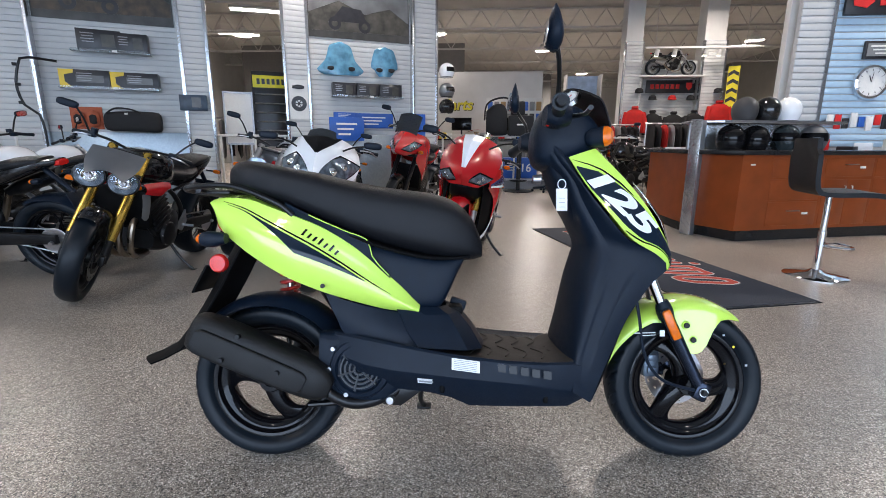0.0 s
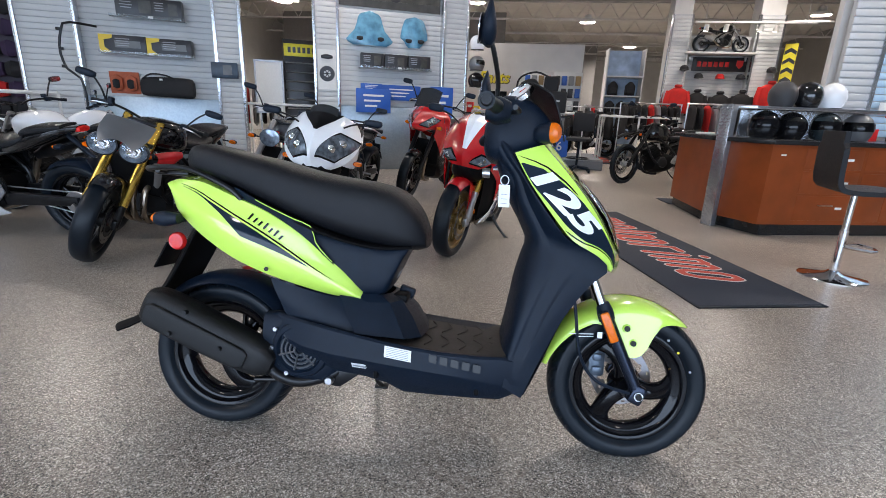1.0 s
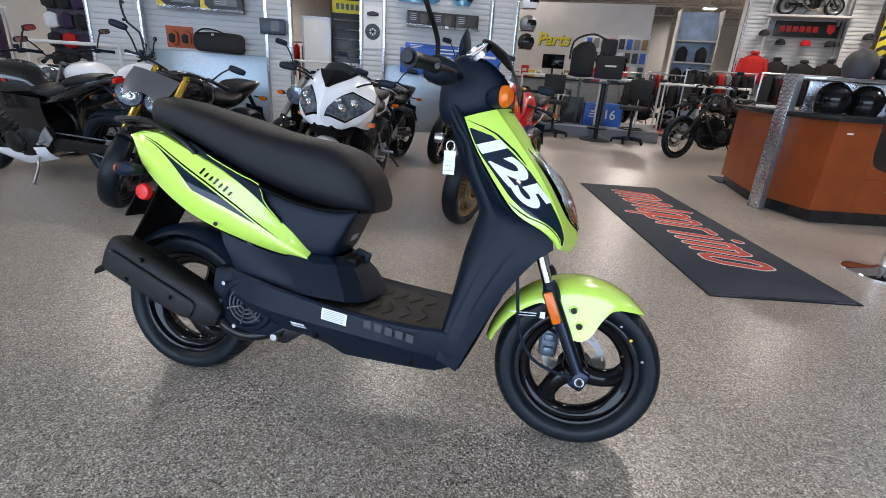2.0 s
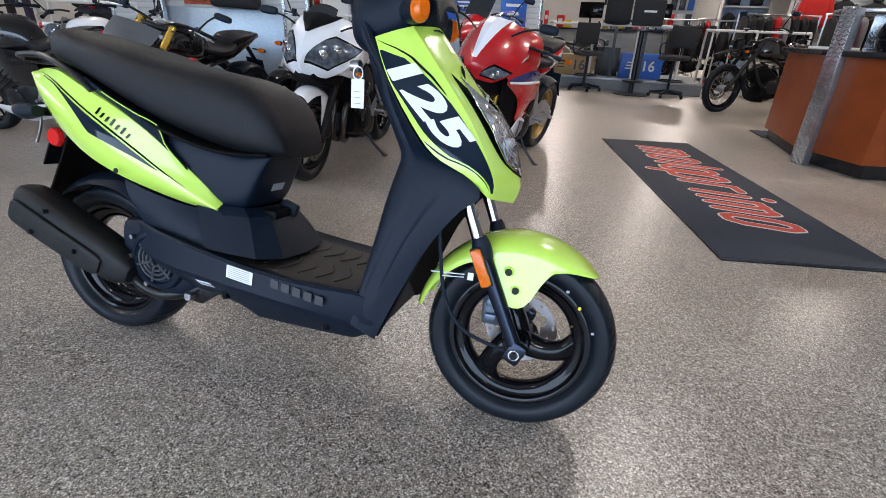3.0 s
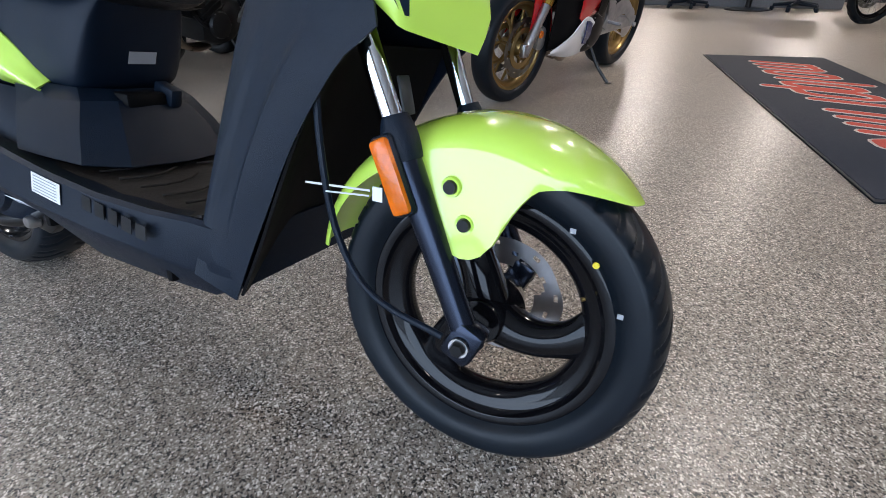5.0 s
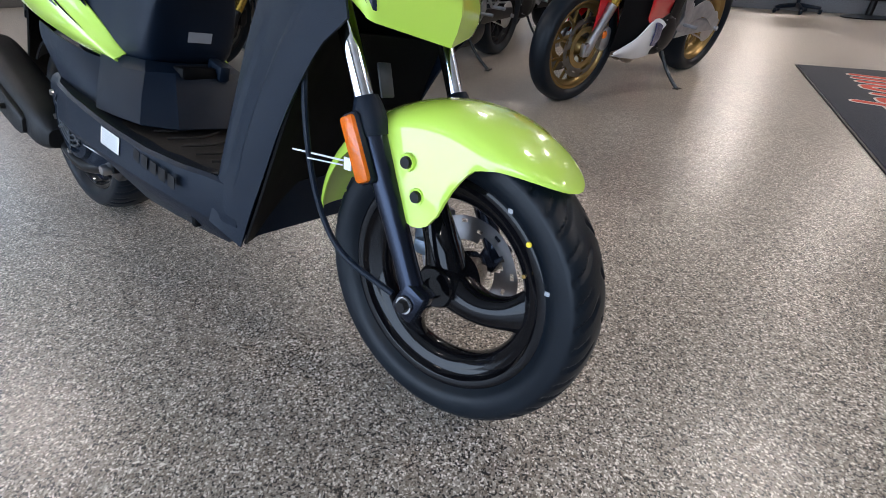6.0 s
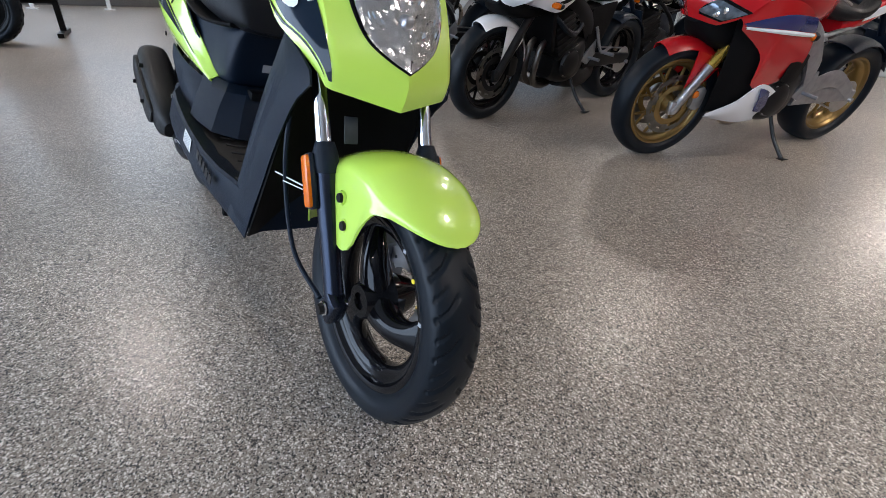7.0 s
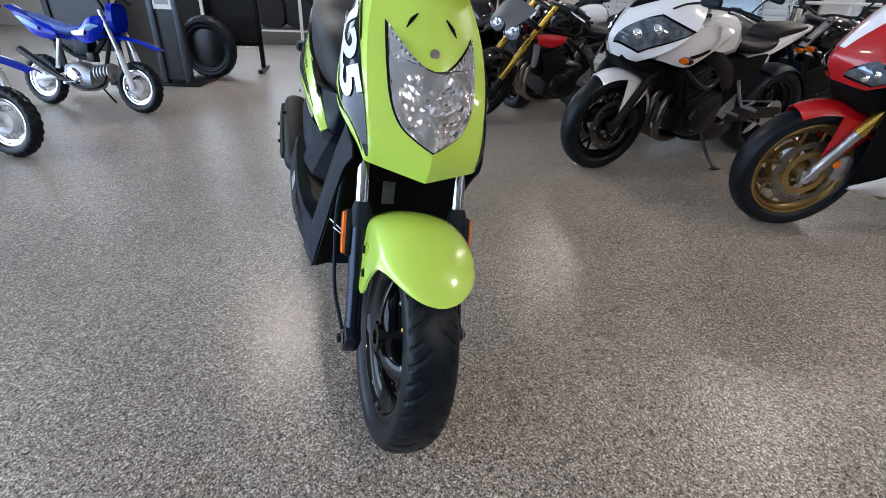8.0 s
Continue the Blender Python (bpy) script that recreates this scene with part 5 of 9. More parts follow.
# ---------------------------------------------------------------- motorcycles
GOLD = mat("gold_anodised", (0.62, 0.40, 0.08), 0.25, metal=0.9, vary=0.08)
GOLDWHEEL = mat("gold_wheel_paint", (0.30, 0.20, 0.075), 0.32, metal=0.8, vary=0.12)
REDPAINT = mat("red_paint", (0.46, 0.006, 0.010), 0.25, coat=0.6, vary=0.05, scale=4)
WHITEPAINT = mat("white_paint", (0.82, 0.83, 0.85), 0.2, coat=0.7, vary=0.04, scale=4)
NAVY = mat("navy_paint", (0.02, 0.03, 0.12), 0.2, coat=0.6, vary=0.08)
BLUEPAINT = mat("blue_plastic", (0.0, 0.016, 0.36), 0.14, spec=0.3, vary=0.1, scale=6)
SILVERPAINT = mat("silver_paint", (0.26, 0.27, 0.29), 0.32, metal=0.8, coat=0.5, vary=0.06)
GREYPAINT = mat("graphite_paint", (0.10, 0.10, 0.105), 0.28, metal=0.4, coat=0.5, vary=0.08)
BLACKPAINT = mat("black_paint", (0.008, 0.008, 0.009), 0.14, coat=0.4, vary=0.1)
DISCSTEEL = mat("disc_steel", (0.30, 0.29, 0.27), 0.35, metal=1.0, vary=0.25, scale=30)
GREYHEADER = mat("dull_steel_pipe", (0.16, 0.15, 0.14), 0.35, metal=1.0, vary=0.35, scale=9)
HEADER = mat("heat_tinted_steel", (0.36, 0.30, 0.24), 0.3, metal=1.0, vary=0.35, scale=9)
SMOKE = mat("smoked_screen", (0.05, 0.055, 0.06), 0.05, glass=0.6)
CLEARSCREEN = mat("clear_screen", (0.92, 0.94, 0.95), 0.03, glass=1.0, ior=1.2)
LAMPGLASS = mat("lamp_glass_dark", (0.20, 0.235, 0.28), 0.06, metal=0.6, vary=0.6, scale=30, bump=0.5, bump_scale=40)


def cast_spokes(rim, w, n, forked=True, r0=0.045, t=0.009):
    out = []
    for k in range(n):
        a = 2 * math.pi * k / n + 0.3
        mid = rim * 0.5
        c, s = math.cos(a), math.sin(a)
        out.append(tube([(r0 * c, 0, r0 * s), (mid * c, 0, mid * s)], [t * 1.3, t], 8))
        for d in ((-0.22, 0.22) if forked else (0.0,)):
            e = a + d
            out.append(tube([(mid * c, 0, mid * s), ((rim - 0.02) * math.cos(e), 0, (rim - 0.02) * math.sin(e))], [t, t * 0.8], 8))
    return join(*out)


def wire_spokes(rim, w, n=28):
    out = []
    for k in range(n):
        a = 2 * math.pi * k / n
        b = a + (0.5 if k % 2 else -0.5)
        y = w * 0.35 * (1 if k % 4 < 2 else -1)
        out.append(tube([(0.05 * math.cos(b), y, 0.05 * math.sin(b)), ((rim - 0.02) * math.cos(a), 0, (rim - 0.02) * math.sin(a))], 0.0022, 5))
    return join(*out)


def disc_mesh(r0, r1, y):
    return moved(drilled_disc(r0, r1, 0.0, 0.004, 72), Matrix.Translation((0, y, 0)))


def arc_guard(R, w, a0, a1, thick=0.004, skirt=0.05, n=22, taper=0.0):
    rows = []
    for i in range(n):
        s = i / (n - 1)
        a = radians(a0 + (a1 - a0) * s)
        half = w * (1 - taper * max(0, abs(s - 0.5) * 2 - 0.3))
        rows.append([Vector(((R - skirt * abs(v) ** 3) * math.cos(a), v * half, (R - skirt * abs(v) ** 3) * math.sin(a))) for v in [-1 + j / 5 for j in range(11)]])
    return shell(rows, thick, (0, 0, 0))


def side_sheet(outline_top, outline_low, side, bulge=0.02, n=14, m=7, thick=0.005):
    """A body panel between an upper and a lower edge, given as (x, z, half width)."""
    a, b = cr(outline_top, n), cr(outline_low, n)
    rows = [[Vector((p.x + (q.x - p.x) * v / (m - 1), side * (p.z + (q.z - p.z) * v / (m - 1) + bulge * math.sin(v / (m - 1) * math.pi)), p.y + (q.y - p.y) * v / (m - 1))) for v in range(m)] for p, q in zip(a, b)]
    return shell(rows, thick)


def motorcycle(name, at, heading, label, cfg, lean=-9, scale=0.92, category="motorcycle", group="parked motorcycles"):
    g = cfg.get
    wb, Rf, Rr = g("wb", 1.42), g("Rf", 0.30), g("Rr", 0.315)
    rim_f, rim_r = g("rim_f", 0.222), g("rim_r", 0.225)
    wf, wr = g("wf", 0.06), g("wr", 0.092)
    body, second = g("body", BLACKPAINT), g("second", BLACKPAINT)
    wheel_mat = g("wheel", GLOSSBLACK)
    style = g("style", "naked")
    root = thing(name, pose(at[0], at[1], 0, 0, 0, heading) @ pose(0, 0, 0, lean, 0, 0) @ Matrix.Scale(scale, 4), label, category, group)
    top = Vector((-0.42 * g("rake", 1.0), 0, 1.0))                     # where the steering axis passes the clamp
    axis = (top - Vector((0.03, 0, Rf))).normalized()
    S = Matrix.Translation(top) @ Matrix.Rotation(radians(g("steer", 0)), 4, axis) @ Matrix.Translation(-top)

    low_top = g("squash", 0.84)

    def P(n, bm, material, parent=root, lab="", ang=35):
        for v in bm.verts:
            if v.co.z > 0.62:
                v.co.z = 0.62 + (v.co.z - 0.62) * low_top
        return part(n, bm, material, parent, lab, ang)

    # wheels
    for tag_, x, R, rim, w, m in (("front_wheel", 0.0, Rf, rim_f, wf, S), ("rear_wheel", -wb, Rr, rim_r, wr, Matrix())):
        T = m @ Matrix.Translation((x, 0, R))
        wire = g("wire", False)
        ob = P(tag_, moved(rim_mesh(rim, w), T), wheel_mat)
        P("tyre", moved(tyre_mesh(R, w, rim, 96, False, g("knob", False)), T), RUBBER, ob)
        P("spokes", moved(wire_spokes(rim, w) if wire else cast_spokes(rim, w, g("spokes", 5), g("forked", True)), T), STEEL if wire else wheel_mat, ob)
        P("hub", moved(lathe([(0, -0.07), (0.03, -0.07), (0.05, -0.03), (0.05, 0.03), (0.03, 0.07), (0, 0.07)], 20), T), ALU if wire else wheel_mat, ob)
        for side in ((-1, 1) if x == 0 and not g("single_disc") else (-1,)):
            r1 = (0.155 if x == 0 else 0.11) * R / 0.30
            P("brake_disc", moved(disc_mesh(r1 * 0.66, r1, side * 0.066), T), DISCSTEEL, ob, "drilled steel brake disc")
            P("disc_carrier", moved(lathe([(r1 * 0.50, -0.003), (r1 * 0.69, -0.003), (r1 * 0.69, 0.003), (r1 * 0.50, 0.003), (r1 * 0.50, -0.003)], 30), T @ Matrix.Translation((0, side * 0.066, 0))), g("carrier", DARKCAST), ob)
            if x == 0:
                P("caliper", moved(hull([(-0.17 * R / 0.3, 0.05, -0.05, 0.018), (-0.14 * R / 0.3, 0.065, -0.065, 0.022), (-0.10 * R / 0.3, 0.05, -0.05, 0.018)], 0.5, 12, 6), T @ Matrix.Translation((0, side * 0.078, 0.04))), g("caliper", DARKCAST), ob)
    # fork
    fw_ = g("fork_w", 0.105)
    foot_ = Vector((0.03, 0, Rf))
    for side in (-1, 1):
        d = Vector((0, side * fw_, 0))
        split = foot_.lerp(top, g("fork_split", 0.42))
        leg = P("fork_leg", moved(join(tube([foot_ + d + Vector((0.0, 0, -0.02)), split + d], [0.026, 0.026, 0.024, 0.026], 12, 6), box(foot_ + d, (0.05, 0.035, 0.07), 0.01)), S), g("slider", DARKCAST))
        P("fork_tube", moved(tube([split + d, top + d + axis * 0.04], g("tube_r", 0.028), 12), S), g("tube", GOLD), leg)
    P("triple_clamp", moved(join(box(top + Vector((-0.01, 0, 0)), (0.075, 0.26, 0.03), 0.01), box(foot_.lerp(top, 0.78), (0.075, 0.26, 0.04), 0.01)), S), SATINBLACK)
    fr_ = foot_ - Vector((0.03, 0, 0))
    guard = g("fender", body)
    if g("high_fender"):
        rows = [[Vector((0.30 - 0.68 * s, v * (0.055 + 0.03 * math.sin(s * math.pi)), 0.70 * Rf / 0.3 * g("fender_z", 1.0) + 0.10 * s - 0.02 * v * v + 0.06 * math.sin(s * math.pi * 0.7))) for v in [-1 + j / 4 for j in range(9)]] for s in [i / 14 for i in range(15)]]
        P("front_fender", moved(shell(rows, 0.005, (0, 0, -1)), S), guard)
    else:
        P("front_fender", moved(join(arc_guard(Rf + 0.028, wf + 0.022, 62, 168, taper=0.35), *[side_sheet([(-0.20, 0.20, 0.080), (-0.12, 0.26, 0.080), (-0.03, 0.275, 0.080)], [(-0.06, 0.06, 0.092), (-0.035, 0.045, 0.092), (-0.01, 0.06, 0.092)], sd, 0.004, 8, 6) for sd in (-1, 1)]), S @ Matrix.Translation(fr_)), guard)
    # bars
    bh = g("bar_h", 1.06)
    bw = g("bar_w", 0.37)
    for side in (-1, 1):
        bend = [(top.x - 0.01, side * 0.03, bh - 0.03), (top.x, side * 0.12, bh), (top.x - 0.07, side * 0.26, bh), (top.x - 0.13, side * bw, bh - 0.03)] if not g("clip") else \
               [(top.x, side * 0.10, bh - 0.08), (top.x - 0.02, side * 0.16, bh - 0.075), (top.x - 0.09, side * 0.26, bh - 0.10), (top.x - 0.15, side * 0.34, bh - 0.12)]
        bar = P("handlebar", moved(tube(bend, 0.011, 10, 16), S), SATINBLACK)
        e0, e1 = Vector(bend[-2]).lerp(Vector(bend[-1]), 0.05), Vector(bend[-1])
        P("grip", moved(tube([e0, e1], [0.018, 0.016, 0.016, 0.019], 12, 6), S), RUBBER, bar)
        P("lever", moved(tube([e0 + Vector((0.04, -side * 0.02, -0.005)), e0 + Vector((0.06, side * 0.05, -0.01)), e1 + Vector((0.05, 0, -0.02))], 0.006, 6, 8), S), STEEL, bar)
        P("switchgear", moved(box(e0 + Vector((0.01, -side * 0.02, 0.0)), (0.05, 0.05, 0.045), 0.01), S), PLASTIC, bar)
        if side < 0:
            P("reservoir", moved(lathe([(0, 0.035), (0.02, 0.035), (0.022, 0.03), (0.022, 0.0), (0, 0)], 12, "z", e0 + Vector((0.035, -side * 0.03, 0.02))), S), PLASTIC, bar)
        if g("mirrors", True):
            mp = e0 + Vector((0.03, 0, 0.02)) if g("mirror_on", "bar") == "bar" else Vector((0.0 - 0.12, side * 0.13, g("mirror_z", 1.08)))
            mend = mp + (Vector((0.02, side * 0.10, 0.16)) if g("mirror_on", "bar") == "bar" else Vector((-0.03, side * 0.17, 0.07)))
            MS = S if g("mirror_on", "bar") == "bar" else Matrix()
            mi = P("mirror_stem", moved(tube([mp, mp.lerp(mend, 0.5) + Vector((0.0, 0, 0.015)), mend], 0.007, 8, 8), MS), SATINBLACK)
            P("mirror_head", moved(hull([(0.016, 0.014, -0.014, 0.028), (0.010, 0.027, -0.026, 0.055), (-0.006, 0.031, -0.029, 0.064), (-0.010, 0.029, -0.027, 0.060)], 0.6, 20, 8), MS @ Matrix.Translation(mend + Vector((0, side * 0.05, 0.01)))), PLASTIC, mi)
            P("mirror_glass", moved(hull([(-0.0105, 0.025, -0.023, 0.053), (-0.0125, 0.025, -0.023, 0.053)], 0.6, 20, 2, False), MS @ Matrix.Translation(mend + Vector((0, side * 0.05, 0.01)))), CHROME, mi)
    # frame, engine, swingarm
    frame_mat = g("frame", SATINBLACK)
    for side in (-1, 1):
        if g("beam", True):
            P("frame_beam", side_sheet([(top.x + 0.06, 0.90, 0.09), (-0.58, 0.80, 0.15), (-0.80, 0.66, 0.15), (-0.93, 0.52, 0.13)], [(top.x + 0.05, 0.78, 0.09), (-0.56, 0.68, 0.15), (-0.76, 0.52, 0.15), (-0.88, 0.36, 0.13)], side, 0.015), frame_mat)
        else:
            P("frame_tube", join(tube([(top.x + 0.05, side * 0.05, 0.88), (-0.62, side * 0.13, 0.74), (-0.88, side * 0.13, 0.52), (-0.90, side * 0.12, 0.36)], 0.02, 10, 16), tube([(top.x + 0.08, side * 0.05, 0.80), (-0.45, side * 0.14, 0.42), (-0.62, side * 0.15, 0.30)], 0.018, 10, 10)), frame_mat)
        sw = P("swingarm", moved(join(hull([(-0.88, 0.06, -0.05, 0.022, side * 0.11), (-1.1, 0.055, -0.04, 0.022, side * 0.115), (-wb - 0.03, 0.035, -0.035, 0.018, side * 0.12)], 0.5, 14, 8)), Matrix.Translation((0, 0, Rr + 0.02))), g("arm", DARKCAST))
        P("axle_nut", lathe([(0, side * 0.02), (0.014, side * 0.02), (0.016, 0)], 10, "y", (-wb, side * 0.14, Rr)), STEEL, sw)
        pg = P("footpeg", tube([(-0.86, side * 0.15, 0.38), (-0.87, side * 0.25, 0.38)], 0.011, 8), ALU)
        P("heel_guard", plate([(-0.82, 0.42), (-0.78, 0.36), (-0.86, 0.33), (-0.93, 0.40), (-0.90, 0.50)], side * 0.155, side * 0.165), ALU, pg)
    eng = P("engine", join(hull([(-0.86, 0.50, 0.27, 0.13), (-0.74, 0.52, 0.22, 0.18), (-0.60, 0.48, 0.21, 0.19), (-0.48, 0.40, 0.25, 0.15)], 0.5, 22, 12),
                           moved(box((0, 0, 0), (0.20, 0.36 if g("four", True) else 0.2, 0.26), 0.02), Matrix.Translation((-0.52, 0, 0.53)) @ Euler((0, radians(28), 0)).to_matrix().to_4x4())), g("engine", DARKCAST))
    for k in range(6):
        P("fin", moved(box((0, 0, -0.10 + 0.04 * k), (0.215, 0.375 if g("four", True) else 0.23, 0.012), 0.003), Matrix.Translation((-0.52, 0, 0.53)) @ Euler((0, radians(28), 0)).to_matrix().to_4x4()), g("engine", DARKCAST), eng)
    for side in (-1, 1):
        P("engine_cover", lathe([(0, side * 0.035), (0.055, side * 0.033), (0.085, side * 0.02), (0.095, 0)], 24, "y", (-0.70 if side < 0 else -0.60, side * 0.185, 0.36)), g("cover", DARKCAST), eng)
        for a in [q * math.pi / 3 for q in range(6)]:
            P("cover_bolt", lathe([(0, side * 0.006), (0.006, side * 0.006), (0.007, 0)], 6, "y", ((-0.70 if side < 0 else -0.60) + 0.085 * math.cos(a), side * 0.195, 0.36 + 0.085 * math.sin(a))), STEEL, eng)
    if g("radiator", True):
        P("radiator", box((-0.36, 0, 0.58), (0.04, 0.36, 0.30), 0.008, Euler((0, radians(14), 0)).to_matrix().to_4x4()), PLASTIC_DARK)
    for k in range(g("headers", 4)):
        n_ = g("headers", 4)
        y = (k - (n_ - 1) / 2) * 0.085
        P("exhaust_header", tube([(-0.40, y, 0.50), (-0.335, y, 0.46), (-0.32, y * 0.95, 0.34), (-0.36, y * 0.8, 0.235), (-0.48, y * 0.6, 0.19), (-0.62, y * 0.3, 0.185)], 0.021, 10, 24), g("header_mat", HEADER))
    mk = g("muffler", 1)
    if mk:
        e0 = Vector((-0.80, -0.12, 0.24))
        e1 = Vector((-1.05, -0.18, 0.42)) if mk == 1 else Vector((-1.0, -0.15, 0.62))
        e2 = Vector((-1.38, -0.20, 0.56)) if mk == 1 else Vector((-1.42, -0.14, 0.80))
        mf = P("muffler", tube([e1, e1.lerp(e2, 0.12), e1.lerp(e2, 0.9), e2], [0.035, 0.062, 0.066, 0.064, 0.05], 18, 14), g("muffler_mat", STEEL))
        P("link_pipe", tube([(-0.60, -0.05, 0.19), e0, e0.lerp(e1, 0.5) + Vector((0, -0.02, -0.02)), e1], 0.024, 10, 18), HEADER, mf)
    P("side_stand", tube([(-0.72, 0.13, 0.27), (-0.74, 0.22, 0.14), (-0.76, 0.315, 0.052)], 0.011, 8, 10), g("stand", SATINBLACK))
    P("stand_foot", box((-0.76, 0.322, 0.050), (0.06, 0.035, 0.008), 0.002, Euler((radians(9), 0, 0)).to_matrix().to_4x4()), g("stand", SATINBLACK))
    P("chain", join(*[tube([(-0.90, 0.10, 0.40 + z), (-wb, 0.10, Rr + (0.09 if z > 0 else -0.09))], 0.006, 6) for z in (0.035, -0.035)]), STEEL)
    P("sprocket", lathe([(0.03, 0.098), (0.095, 0.098), (0.10, 0.10), (0.095, 0.104), (0.03, 0.104)], 30, "y", (-wb, 0, Rr)), STEEL)
    # tank, seat, tail
    tz = g("tank_z", 1.0)
    P("fuel_tank", hull([(-0.40, 0.95 * tz, 0.80, 0.09), (-0.45, 1.01 * tz, 0.76, 0.15), (-0.55, 1.035 * tz, 0.74, 0.185), (-0.68, 1.02 * tz, 0.72, 0.175), (-0.80, 0.95 * tz, 0.72, 0.11), (-0.86, 0.86 * tz, 0.74, 0.085)], 0.7, 28, 20), g("tank", body), lab=g("tank_label", ""))
    P("filler_cap", lathe([(0, 0.008), (0.03, 0.008), (0.034, 0)], 20, "z", (-0.54, 0, 1.033 * tz)), STEEL)
    P("rider_seat", hull([(-0.80, 0.85, 0.76, 0.09), (-0.90, 0.835, 0.745, 0.13), (-1.02, 0.83, 0.75, 0.15), (-1.12, 0.86, 0.78, 0.14), (-1.16, 0.875, 0.80, 0.12)], 0.65, 24, 14), VINYL)
    P("pillion_seat", hull([(-1.13, 0.91, 0.84, 0.10), (-1.20, 0.945, 0.86, 0.12), (-1.33, 0.96, 0.89, 0.115), (-1.44, 0.965, 0.91, 0.09)], 0.65, 22, 12), VINYL)
    P("tail_cover", hull([(-0.95, 0.76, 0.68, 0.11), (-1.10, 0.83, 0.72, 0.135), (-1.25, 0.90, 0.79, 0.13), (-1.42, 0.945, 0.87, 0.10), (-1.54, 0.955, 0.91, 0.06)], 0.6, 22, 14), g("tail", body))
    P("tail_lamp", hull([(-1.56, 0.945, 0.90, 0.05), (-1.53, 0.95, 0.895, 0.06)], 0.6, 14, 4), REDLENS)
    P("plate_bracket", join(tube([(-1.40, 0, 0.88), (-1.58, 0, 0.66)], 0.02, 8), box((-1.60, 0, 0.60), (0.008, 0.18, 0.16), 0.002, Euler((0, radians(20), 0)).to_matrix().to_4x4())), PLASTIC)
    P("subframe", join(*[tube([(-0.80, s * 0.11, 0.66), (-1.1, s * 0.11, 0.74), (-1.40, s * 0.08, 0.87)], 0.013, 8) for s in (-1, 1)]), frame_mat)
    P("rear_hugger", moved(arc_guard(Rr + 0.02, wr + 0.01, 60, 150, skirt=0.03, n=12), Matrix.Translation((-wb, 0, Rr))), PLASTIC)
    for s in (-1, 1):
        for x, z, w in ((g("sig_x", -0.16), g("sig_z", 0.82), g("sig_w", 0.19)), (-1.44, 0.80, 0.14)):
            sg = P("turn_signal", join(tube([(x - 0.02, s * (w - 0.08), z), (x - 0.02, s * w, z)], 0.008, 8), hull([(x - 0.045, z + 0.016, z - 0.016, 0.025, s * (w + 0.02)), (x - 0.02, z + 0.024, z - 0.024, 0.035, s * (w + 0.02)), (x, z + 0.02, z - 0.02, 0.032, s * (w + 0.02))], 0.8, 14, 6)), PLASTIC)
            P("signal_lens", hull([(x + 0.001, z + 0.021, z - 0.021, 0.033, s * (w + 0.02)), (x + 0.016, z + 0.016, z - 0.016, 0.026, s * (w + 0.02))], 0.8, 14, 4), AMBER, sg, "amber turn signal lens")
    return root, P, S


